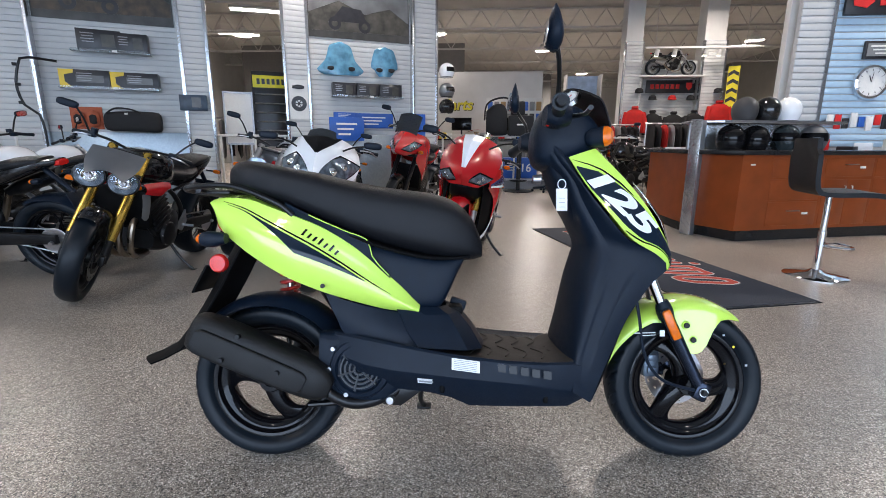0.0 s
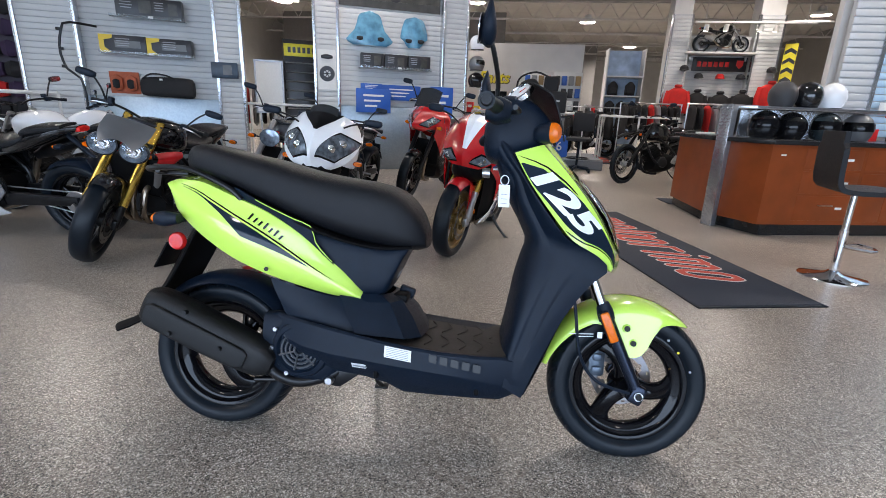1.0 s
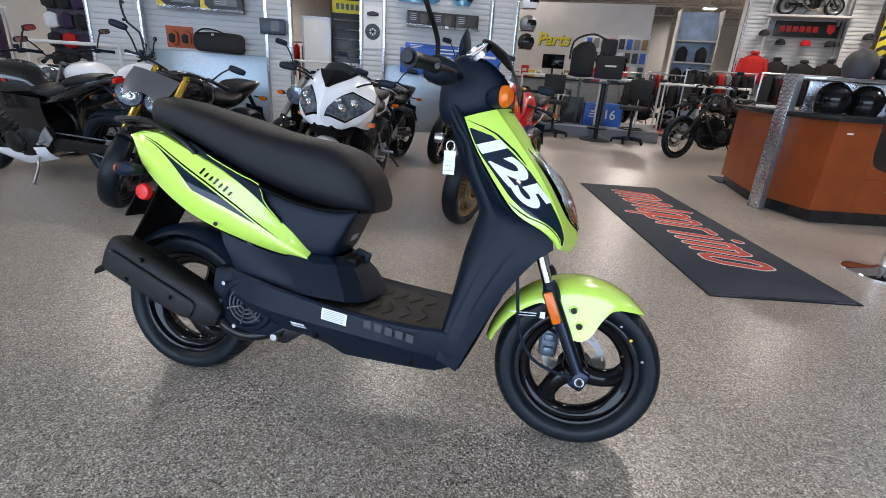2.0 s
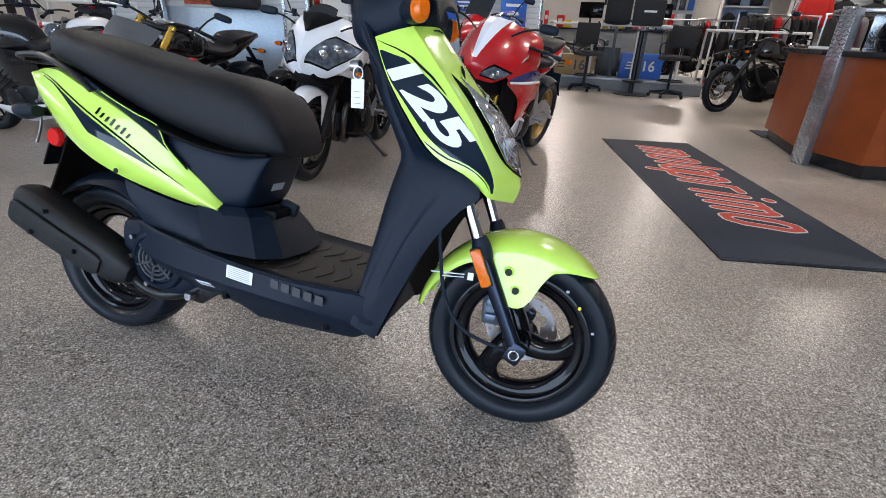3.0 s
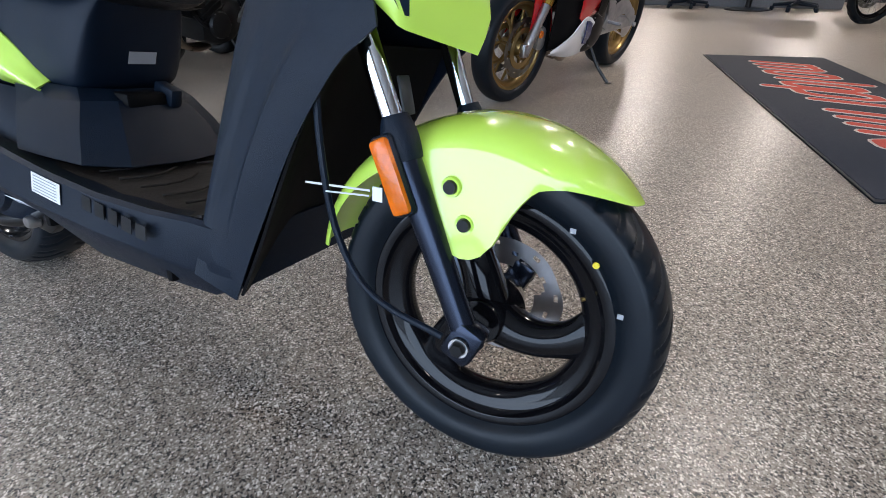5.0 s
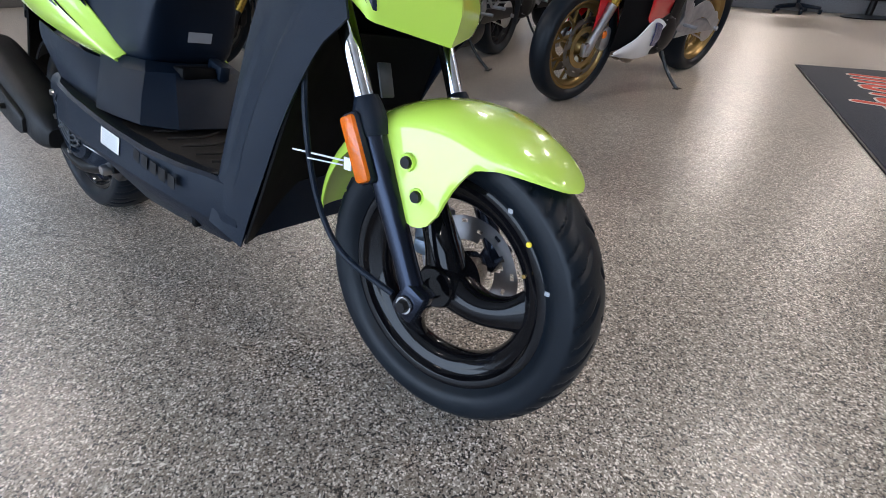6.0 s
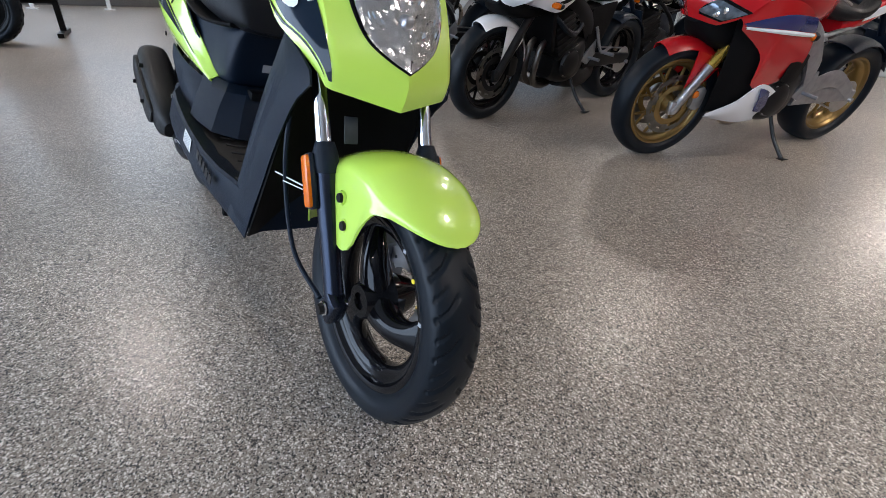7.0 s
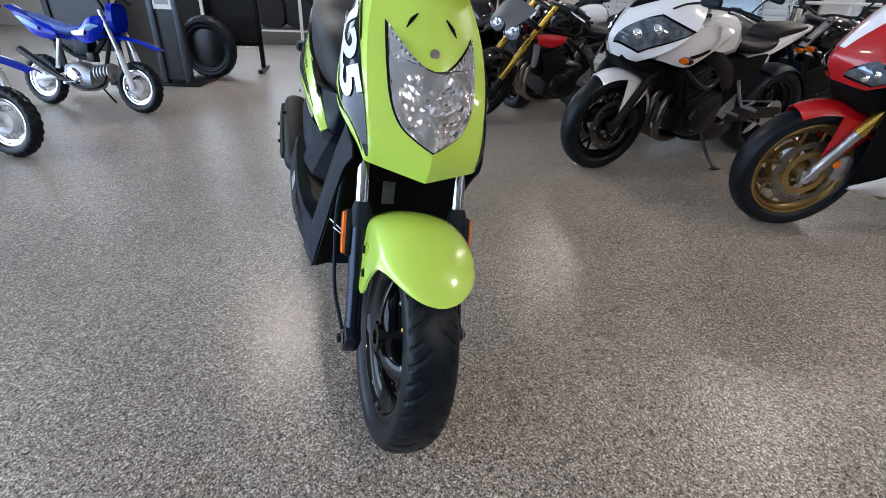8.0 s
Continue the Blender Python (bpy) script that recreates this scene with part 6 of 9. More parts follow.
def faired_nose(P, lines, paint, label, lamp, wide=0.75, blaze=None, grow=(1.0, 1.0), bulb=0.8):
    """Pointed fairing nose from its centre line, brow and outer edge, top to bottom, with a lamp in each cheek."""
    cen_, cor_, out_ = [cr([(x, y * grow[0], 0.72 + (z - 0.72) * grow[1]) for x, y, z in q], 26) for q in lines]
    rows = []
    for c, q, o in zip(cen_, cor_, out_):
        half = [o.lerp(q, j / 6) + Vector((0.006, 0.008, 0)) * math.sin(j / 6 * math.pi) for j in range(6)] + [q.lerp(c, j / 6) + Vector((0.006 * math.sin(j / 12 * math.pi), 0, 0)) for j in range(7)]
        rows.append([Vector((p.x, -p.y, p.z)) for p in half] + half[::-1][1:])
    nose_ = P("nose_fairing", shell(rows, 0.006, (-0.5, 0, 0.85)), paint, lab=label)

    def at_(u, v, lift, s):
        f = min(max(u, 0), 0.9999) * 25
        i, f = int(f), f - int(f)
        c, q, o = cen_[i].lerp(cen_[i + 1], f), cor_[i].lerp(cor_[i + 1], f), out_[i].lerp(out_[i + 1], f)
        p = o.lerp(q, v) + Vector((0.006, 0.008, 0)) * math.sin(v * math.pi) if v <= 1 else q.lerp(c, v - 1) + Vector((0.006 * math.sin((v - 1) / 2 * math.pi), 0, 0))
        n = (out_[i + 1] - out_[i]).cross(q - o if v <= 1 else c - q).normalized()
        n = n if n.x > 0 else -n
        p = p + n * lift
        return Vector((p.x, s * p.y, p.z))
    u0, u1, lo0, lo1, hi0, hi1 = lamp
    for s in (-1, 1):
        for name, grow, lift, m_, lab in (("lamp_rim", 0.03, 0.003, GLOSSBLACK, ""), ("headlamp", 0.0, 0.006, LAMPGLASS, "dark angular headlamp glass")):
            g_ = [[at_(u0 - grow + (u1 - u0 + 2 * grow) * i / 9, (lo0 + (lo1 - lo0) * i / 9 - grow * 1.6) + ((hi0 + (hi1 - hi0) * i / 9 + grow) - (lo0 + (lo1 - lo0) * i / 9 - grow * 1.6)) * j / 7, lift + (0.006 * math.sin(i / 9 * math.pi) if lift > 0.005 else 0), s) for j in range(8)] for i in range(10)]
            P(name, shell(g_, 0.003, (-0.5, 0, 0.85)), m_, nose_, lab)
        for f in (0.36, 0.68):
            um, vm = u0 + (u1 - u0) * f, (lo0 + hi0) / 2 * (1 - f) + (lo1 + hi1) / 2 * f
            P("lamp_bulb", moved(lathe([(0, 0.002), (0.010, 0.010), (0.016, 0.006), (0.032, 0.004), (0.042, 0.0)], 22, "x"), Matrix.Translation(at_(um, vm, 0.010, s)) @ Matrix.Rotation(radians(s * 24), 4, "Z") @ Matrix.Scale(bulb, 4)), CHROME, nose_)
    if blaze:
        g_ = [[at_(blaze[0] + (blaze[1] - blaze[0]) * i / 9, 2 - abs(w) * (wide * (1 - 0.75 * i / 9)), 0.004, 1 if w >= 0 else -1) for w in [-1 + j / 5 for j in range(11)]] for i in range(10)]
        P("nose_blaze", shell(g_, 0.003, (-0.5, 0, 0.85)), WHITEPAINT, nose_, "white nose blaze")
    return nose_, at_


# white half-faired bike
wbike, P, S = motorcycle("motorcycle", (-0.82, 3.11), -80, "white half-faired sport touring motorcycle on its side stand",
    dict(body=WHITEPAINT, wb=1.45, tail=WHITEPAINT, fender=WHITEPAINT, frame=DARKCAST, tube=STEEL, slider=DARKCAST, tube_r=0.022, fork_split=0.55, spokes=5, mirror_on="fairing", mirror_z=1.02, sig_z=0.74, sig_x=-0.22, sig_w=0.235, bar_h=1.05, muffler_mat=DARKCAST, header_mat=GREYHEADER), lean=-6)
WN = [(-0.03, 1.00, 0.76, 0.08), (-0.12, 1.05, 0.70, 0.165), (-0.22, 1.05, 0.68, 0.205), (-0.32, 1.00, 0.72, 0.21), (-0.46, 0.94, 0.79, 0.185)]
P("fairing_body", hull(WN, 0.7, 32, 22), WHITEPAINT, lab="white fairing")
nose_w, at_w = faired_nose(P, ([(-0.15, 0, 1.085), (-0.04, 0, 1.03), (0.05, 0, 0.955), (0.115, 0, 0.865), (0.125, 0, 0.80), (0.075, 0, 0.725)],
                               [(-0.20, 0.11, 1.075), (-0.11, 0.115, 1.01), (-0.01, 0.090, 0.935), (0.075, 0.052, 0.855), (0.09, 0.044, 0.79), (0.055, 0.04, 0.715)],
                               [(-0.31, 0.175, 1.03), (-0.27, 0.212, 0.965), (-0.21, 0.226, 0.885), (-0.12, 0.205, 0.805), (-0.04, 0.155, 0.74), (0.0, 0.08, 0.695)]),
                           WHITEPAINT, "white nose fairing", (0.36, 0.80, 0.03, 0.42, 0.86, 1.55), grow=(1.18, 1.14))
P("screen_base", shell([[at_w(0.40 * i / 8, 2 - abs(w) * (1.02 - 0.118 * i), 0.006, 1 if w >= 0 else -1) for w in [-1 + j / 5 for j in range(11)]] for i in range(9)], 0.004, (-0.5, 0, 0.85)), GLOSSBLACK, nose_w, "black wedge below the windscreen")
for s in (-1, 1):
    P("cheek_vent", skin(WN, 0.7, [(-0.24, 0.90), (-0.30, 0.90), (-0.37, 0.885)], [(-0.25, 0.88), (-0.30, 0.85), (-0.36, 0.86)], s, 0.012, 10, 5), PLASTIC_DARK, nose_w)
    P("tank_pad", side_sheet([(-0.46, 0.95, 0.172), (-0.56, 0.94, 0.192), (-0.68, 0.90, 0.182)], [(-0.48, 0.80, 0.17), (-0.58, 0.78, 0.185), (-0.70, 0.80, 0.17)], s, 0.006, 8, 4), WHITEPAINT)
    P("side_fairing", side_sheet([(-0.10, 0.90, 0.205), (-0.28, 0.94, 0.238), (-0.44, 0.96, 0.215), (-0.60, 0.93, 0.20)], [(-0.10, 0.73, 0.165), (-0.27, 0.69, 0.222), (-0.40, 0.74, 0.215), (-0.58, 0.86, 0.20)], s, 0.012, 16, 7), WHITEPAINT, lab="white side fairing")
    P("fairing_slot", side_sheet([(-0.27, 0.765, 0.243), (-0.34, 0.785, 0.243), (-0.42, 0.81, 0.233)], [(-0.27, 0.745, 0.243), (-0.34, 0.76, 0.243), (-0.42, 0.79, 0.233)], s, 0.003, 8, 3), PLASTIC_DARK)
    P("coolant_hose", tube([(-0.36, s * 0.15, 0.66), (-0.44, s * 0.205, 0.58), (-0.56, s * 0.20, 0.55), (-0.66, s * 0.17, 0.60)], 0.017, 10, 16), RUBBER)
    P("frame_plate", side_sheet([(-0.78, 0.70, 0.15), (-0.92, 0.74, 0.15), (-1.10, 0.76, 0.13)], [(-0.80, 0.36, 0.145), (-0.90, 0.30, 0.145), (-1.0, 0.46, 0.135)], s, 0.012, 10, 6), PLASTIC_DARK)
    P("peg_hanger", join(tube([(-0.86, s * 0.165, 0.58), (-0.96, s * 0.19, 0.42), (-1.10, s * 0.17, 0.44)], 0.011, 8, 12), tube([(-0.96, s * 0.19, 0.42), (-0.97, s * 0.29, 0.42)], 0.012, 8)), ALU)
P("chin", hull([(0.06, 0.76, 0.70, 0.06), (-0.02, 0.74, 0.63, 0.12), (-0.16, 0.72, 0.62, 0.15), (-0.28, 0.72, 0.64, 0.13)], 0.6, 20, 10), PLASTIC_DARK)
scr = P("windscreen", shell([[Vector((-0.06 - 0.16 * u, v * (0.035 + 0.085 * min(1, u * 1.8) - 0.03 * u), 1.045 + 0.155 * u - 0.025 * v * v)) for v in [-1 + j / 5 for j in range(11)]] for u in [i / 8 for i in range(9)]], 0.004), SMOKE, lab="dark tinted windscreen")
scr.visible_shadow = False
P("dash", box((-0.24, 0, 1.03), (0.06, 0.18, 0.07), 0.015), PLASTIC)
P("collector_box", hull([(-0.66, 0.30, 0.17, 0.13), (-0.80, 0.31, 0.15, 0.15), (-0.95, 0.32, 0.16, 0.14), (-1.06, 0.31, 0.20, 0.11)], 0.5, 20, 10), DARKCAST)
P("air_box", hull([(-0.70, 0.72, 0.50, 0.13), (-0.86, 0.73, 0.46, 0.14), (-1.00, 0.74, 0.52, 0.13), (-1.10, 0.77, 0.62, 0.11)], 0.5, 20, 10), PLASTIC_DARK)

# red race-replica bike
rbike, P, S = motorcycle("motorcycle", (0.035, 3.57), -99, "red, white and blue fully faired sport motorcycle with gold wheels",
    dict(body=REDPAINT, wb=1.40, wheel=GOLDWHEEL, spokes=7, forked=True, clip=True, bar_h=1.0, fender=REDPAINT, tail=REDPAINT, frame=ALU, arm=ALU, carrier=GOLDWHEEL, tube=GOLD, slider=STEEL, fork_split=0.30, mirror_on="fairing", mirror_z=1.0, sig_z=0.70, sig_x=-0.55, sig_w=0.20, muffler_mat=ALU, caliper=ALU, header_mat=HEADER, steer=-4, squash=0.98))
RN = [(-0.02, 0.97, 0.79, 0.07), (-0.10, 1.00, 0.765, 0.15), (-0.18, 1.005, 0.77, 0.185), (-0.26, 0.99, 0.79, 0.20), (-0.36, 0.95, 0.82, 0.19)]
P("fairing_body", hull(RN, 0.8, 32, 22), REDPAINT, lab="red fairing")
nose_r, at_r = faired_nose(P, ([(-0.16, 0, 1.05), (-0.06, 0, 1.005), (0.035, 0, 0.915), (0.095, 0, 0.835), (0.110, 0, 0.785), (0.06, 0, 0.72)],
                               [(-0.20, 0.078, 1.04), (-0.10, 0.082, 0.99), (-0.005, 0.072, 0.90), (0.062, 0.054, 0.822), (0.076, 0.048, 0.775), (0.035, 0.044, 0.715)],
                               [(-0.30, 0.16, 1.0), (-0.245, 0.192, 0.955), (-0.18, 0.208, 0.88), (-0.10, 0.195, 0.805), (-0.05, 0.16, 0.75), (-0.01, 0.10, 0.71)]),
                           REDPAINT, "red nose fairing", (0.73, 0.90, 0.02, 0.24, 0.66, 1.06), 0.9, (0.0, 0.70), grow=(1.12, 1.12), bulb=0.36)
P("intake", hull([(0.03, 0.77, 0.70, 0.05), (-0.04, 0.77, 0.62, 0.10), (-0.16, 0.76, 0.58, 0.13), (-0.26, 0.74, 0.60, 0.12)], 0.6, 20, 10), PLASTIC_DARK)
for s in (-1, 1):
    P("nose_edge", skin(RN, 0.82, [(-0.02, 0.80), (-0.14, 0.835), (-0.28, 0.87)], [(-0.02, 0.785), (-0.14, 0.815), (-0.28, 0.85)], s, 0.005, 10, 3), WHITEPAINT, nose_r)
    P("fairing_side", side_sheet([(-0.03, 0.79, 0.165), (-0.22, 0.86, 0.232), (-0.42, 0.83, 0.238), (-0.56, 0.74, 0.225)], [(-0.10, 0.71, 0.180), (-0.27, 0.60, 0.215), (-0.33, 0.44, 0.215), (-0.62, 0.50, 0.205)], s, 0.02, 22, 10), REDPAINT, lab="red side fairing")
    P("air_duct", side_sheet([(-0.10, 0.76, 0.14), (-0.2, 0.78, 0.185), (-0.34, 0.72, 0.205)], [(-0.17, 0.28, 0.13), (-0.26, 0.32, 0.175), (-0.38, 0.40, 0.20)], s, 0.012), PLASTIC_DARK)
    P("navy_stripe", side_sheet([(-0.08, 0.742, 0.197), (-0.28, 0.80, 0.254), (-0.50, 0.79, 0.243)], [(-0.095, 0.730, 0.200), (-0.30, 0.735, 0.259), (-0.54, 0.72, 0.243)], s, 0.006, 12, 4), NAVY, lab="navy stripe")
    P("white_stripe", side_sheet([(-0.095, 0.729, 0.201), (-0.30, 0.733, 0.260), (-0.54, 0.718, 0.244)], [(-0.10, 0.717, 0.203), (-0.30, 0.714, 0.262), (-0.54, 0.70, 0.244)], s, 0.006, 12, 3), WHITEPAINT)
    P("belly_pan", side_sheet([(-0.15, 0.285, 0.160), (-0.27, 0.36, 0.205), (-0.40, 0.46, 0.222), (-0.62, 0.38, 0.20)], [(-0.16, 0.265, 0.150), (-0.32, 0.235, 0.150), (-0.48, 0.22, 0.150), (-0.72, 0.24, 0.14)], s, 0.012, 18, 8), WHITEPAINT, lab="white belly pan")
    P("belly_chevron", side_sheet([(-0.39, 0.44, 0.229), (-0.43, 0.435, 0.230), (-0.47, 0.42, 0.228)], [(-0.47, 0.30, 0.196), (-0.51, 0.295, 0.194), (-0.55, 0.29, 0.190)], s, 0.006, 8, 5), NAVY, lab="navy chevron")
    P("frame_spar", side_sheet([(-0.52, 0.80, 0.19), (-0.70, 0.72, 0.18), (-0.86, 0.56, 0.165)], [(-0.58, 0.66, 0.19), (-0.72, 0.56, 0.18), (-0.84, 0.40, 0.165)], s, 0.012), ALU, lab="bare aluminium frame spar")
    P("seat_flash", side_sheet([(-1.05, 0.80, 0.14), (-1.25, 0.87, 0.13), (-1.45, 0.92, 0.09)], [(-1.05, 0.76, 0.14), (-1.25, 0.82, 0.135), (-1.45, 0.885, 0.09)], s, 0.004, 8, 3), WHITEPAINT)
    P("fairing_gap", side_sheet([(-0.50, 0.60, 0.232), (-0.58, 0.62, 0.228), (-0.66, 0.60, 0.21)], [(-0.50, 0.48, 0.228), (-0.58, 0.46, 0.222), (-0.66, 0.47, 0.205)], s, 0.004, 8, 4), PLASTIC_DARK)
    P("swingarm_brace", side_sheet([(-0.95, 0.46, 0.14), (-1.12, 0.50, 0.145), (-1.35, 0.40, 0.14)], [(-0.95, 0.36, 0.14), (-1.15, 0.40, 0.145), (-1.38, 0.31, 0.14)], s, 0.01), ALU)
scr = P("windscreen", shell([[Vector((-0.10 - 0.26 * u, v * (0.135 - 0.02 * u), 0.975 + 0.16 * u - 0.04 * v * v)) for v in [-1 + j / 5 for j in range(11)]] for u in [i / 6 for i in range(7)]], 0.004), CLEARSCREEN, lab="clear bubble windscreen")
scr.visible_shadow = False
P("race_reflector", lathe([(0, 0.006), (0.018, 0.006), (0.02, 0)], 14, "y", (-0.06, 0.13, 0.38)), AMBER)

# black bike with twin round lamps and gold fork
tbike, P, S = motorcycle("motorcycle", (-2.08, 2.80), -84, "black naked motorcycle with twin headlamps and gold fork",
    dict(body=BLACKPAINT, tank=BLACKPAINT, wb=1.43, tube=GOLD, tube_r=0.03, fork_split=0.16, slider=DARKCAST, steer=22, fender=BLACKPAINT, bar_h=1.06, headers=3, beam=False, muffler=2, muffler_mat=DARKCAST, sig_z=0.78, wheel=SATINBLACK, mirrors=True))
lamp_mount = P("flyscreen", moved(shell([[Vector((0.04 - 0.20 * u, v * (0.10 + 0.05 * math.sin(min(1, u * 1.5) * math.pi / 2)), 0.925 + 0.13 * u - 0.05 * v * v * (1.2 - u))) for v in [-1 + j / 5 for j in range(11)]] for u in [i / 6 for i in range(7)]], 0.006), S), SILVERPAINT, lab="satin silver flyscreen")
for s in (-1, 1):
    hl = P("headlamp", moved(lathe([(0, -0.09), (0.05, -0.085), (0.085, -0.05), (0.092, 0.0), (0.09, 0.012), (0.08, 0.014)], 28, "x", (-0.04, s * 0.092, 0.84)), S), GLOSSBLACK, lab="round headlamp in black bucket")
    P("reflector_bowl", moved(lathe([(0, 0.0), (0.05, 0.004), (0.08, 0.012), (0.082, 0.016)], 28, "x", (-0.04, s * 0.092, 0.84)), S), LAMPGLASS, hl)
    P("bulb_cap", moved(lathe([(0.0, 0.014), (0.016, 0.014), (0.020, 0.010), (0.024, 0.0), (0.040, 0.004), (0.044, 0.002)], 20, "x", (-0.038, s * 0.092, 0.84)), S), CHROME, hl)
    P("lens", moved(lathe([(0, 0.034), (0.05, 0.028), (0.083, 0.015)], 28, "x", (-0.04, s * 0.092, 0.84)), S), CLEAR, hl).visible_shadow = False
    P("radiator_shroud", side_sheet([(-0.30, 0.78, 0.17), (-0.42, 0.80, 0.22), (-0.56, 0.78, 0.21)], [(-0.31, 0.70, 0.18), (-0.42, 0.68, 0.22), (-0.52, 0.70, 0.21)], s, 0.02), REDPAINT, lab="red radiator shroud")
    P("shroud_edge", side_sheet([(-0.285, 0.70, 0.175), (-0.31, 0.70, 0.19), (-0.335, 0.69, 0.2)], [(-0.30, 0.52, 0.165), (-0.32, 0.50, 0.18), (-0.34, 0.52, 0.19)], s, 0.006, 6, 5), SILVERPAINT)

# further bikes in the row
gbike, P, S = motorcycle("motorcycle", (-1.72, 3.95), -96, "graphite grey naked motorcycle behind the row",
    dict(body=GREYPAINT, tail=GREYPAINT, frame=REDPAINT, beam=False, tube=STEEL, bar_h=1.08, steer=14, headers=2, muffler=2, muffler_mat=SATINBLACK, fender=BLACKPAINT, sig_z=0.82, sig_x=-0.2))
P("headlamp", moved(lathe([(0, -0.1), (0.06, -0.09), (0.09, -0.03), (0.092, 0.0), (0.0, 0.02)], 24, "x", (-0.10, 0, 0.86)), S), LAMPGLASS)
obike, P, S = motorcycle("motorcycle", (-1.42, 4.55), -92, "black naked motorcycle with orange signals behind the row",
    dict(body=BLACKPAINT, tail=BLACKPAINT, tube=STEEL, bar_h=1.06, headers=2, muffler=2, muffler_mat=GREYPAINT, fender=BLACKPAINT, sig_z=0.80, sig_x=-0.12, sig_w=0.24, beam=False))
P("headlamp", lathe([(0, -0.1), (0.06, -0.09), (0.09, -0.03), (0.092, 0.0), (0.0, 0.02)], 24, "x", (-0.10, 0, 0.86)), LAMPGLASS)
# black bike with white belly pan, nose to the wall side
bbike, P, S = motorcycle("motorcycle", (-3.88, 3.12), 188, "black naked motorcycle with white belly pan and red stripe",
    dict(body=BLACKPAINT, headers=3, beam=False, bar_h=1.08, tube=FORKPAINT, muffler=2, muffler_mat=SATINBLACK, stand=STEEL, fender=BLACKPAINT, header_mat=SATINBLACK))
for s in (-1, 1):
    P("belly_pan", side_sheet([(-0.32, 0.31, 0.18), (-0.5, 0.30, 0.195), (-0.84, 0.33, 0.17)], [(-0.34, 0.19, 0.10), (-0.55, 0.15, 0.11), (-0.86, 0.21, 0.10)], s, 0.02), WHITEPAINT, lab="white belly pan")
    P("airbox_cover", side_sheet([(-0.40, 0.80, 0.15), (-0.62, 0.78, 0.17), (-0.92, 0.74, 0.14)], [(-0.42, 0.50, 0.155), (-0.62, 0.44, 0.17), (-0.92, 0.46, 0.14)], s, 0.015, 12, 6), BLACKPAINT)
    P("tank_stripe", side_sheet([(-0.46, 0.90, 0.176), (-0.58, 0.92, 0.192), (-0.72, 0.90, 0.178)], [(-0.47, 0.885, 0.177), (-0.58, 0.90, 0.194), (-0.72, 0.885, 0.178)], s, 0.004, 8, 3), REDPAINT)
P("headlamp", lathe([(0, -0.1), (0.06, -0.09), (0.09, -0.03), (0.092, 0.0), (0.0, 0.02)], 24, "x", (-0.06, 0, 0.84)), LAMPGLASS)
# white and black bike behind it, facing the wall
vbike, P, S = motorcycle("motorcycle", (-3.45, 5.05), 62, "white and black motorcycle with steel lattice frame",
    dict(body=WHITEPAINT, tail=WHITEPAINT, frame=SILVERPAINT, beam=False, bar_h=1.12, tube=STEEL, headers=2, muffler=2, fender=WHITEPAINT, steer=-10))
P("headlamp", lathe([(0, -0.1), (0.06, -0.09), (0.09, -0.03), (0.092, 0.0), (0.0, 0.02)], 24, "x", (-0.06, 0, 0.86)), LAMPGLASS)
lbike, P, S = motorcycle("motorcycle", (-4.02, 3.90), 182, "white-tanked motorcycle with silver tube frame at the row's end",
    dict(body=WHITEPAINT, tail=BLACKPAINT, bar_h=1.12, tube=STEEL, frame=SILVERPAINT, beam=False, headers=2, muffler=2, muffler_mat=SATINBLACK, fender=BLACKPAINT))
P("headlamp", lathe([(0, -0.1), (0.06, -0.09), (0.09, -0.03), (0.092, 0.0), (0.0, 0.02)], 24, "x", (-0.06, 0, 0.86)), LAMPGLASS)
# red adventure bike further back
abike, P, S = motorcycle("motorcycle", (-0.79, 5.70), -100, "red and black adventure motorcycle with beak and small screen",
    dict(body=REDPAINT, tank=REDPAINT, wb=1.53, tube=SATINBLACK, bar_h=1.16, headers=2, fender=BLACKPAINT, tank_z=1.06, steer=4, mirror_on="bar", sig_z=0.9, squash=1.0), scale=0.95)
P("fairing_body", hull([(-0.06, 1.03, 0.86, 0.08), (-0.15, 1.09, 0.85, 0.165), (-0.32, 1.08, 0.84, 0.20), (-0.45, 1.00, 0.80, 0.18)], 0.65, 26, 16), REDPAINT, lab="red fairing")
beak, at_b = faired_nose(P, ([(-0.16, 0, 1.13), (-0.04, 0, 1.08), (0.08, 0, 1.0), (0.18, 0, 0.92), (0.16, 0, 0.88), (0.06, 0, 0.85)],
                             [(-0.20, 0.09, 1.12), (-0.10, 0.095, 1.06), (0.0, 0.07, 0.985), (0.10, 0.04, 0.91), (0.10, 0.035, 0.875), (0.03, 0.04, 0.845)],
                             [(-0.32, 0.18, 1.09), (-0.26, 0.205, 1.03), (-0.18, 0.20, 0.96), (-0.10, 0.16, 0.90), (-0.04, 0.11, 0.865), (0.0, 0.07, 0.84)]),
                         REDPAINT, "red beak fairing", (0.36, 0.72, 0.12, 0.35, 0.70, 1.0))
for s in (-1, 1):
    P("fairing_side", side_sheet([(-0.12, 1.0, 0.17), (-0.35, 0.95, 0.22), (-0.55, 0.85, 0.2)], [(-0.16, 0.80, 0.16), (-0.34, 0.62, 0.2), (-0.48, 0.52, 0.18)], s, 0.015), REDPAINT, beak)
P("windscreen", shell([[Vector((-0.12 - 0.14 * u, v * 0.14, 1.12 + 0.22 * u - 0.03 * v * v)) for v in [-1 + j / 4 for j in range(9)]] for u in [i / 4 for i in range(5)]], 0.004), SMOKE, lab="smoked windscreen").visible_shadow = False
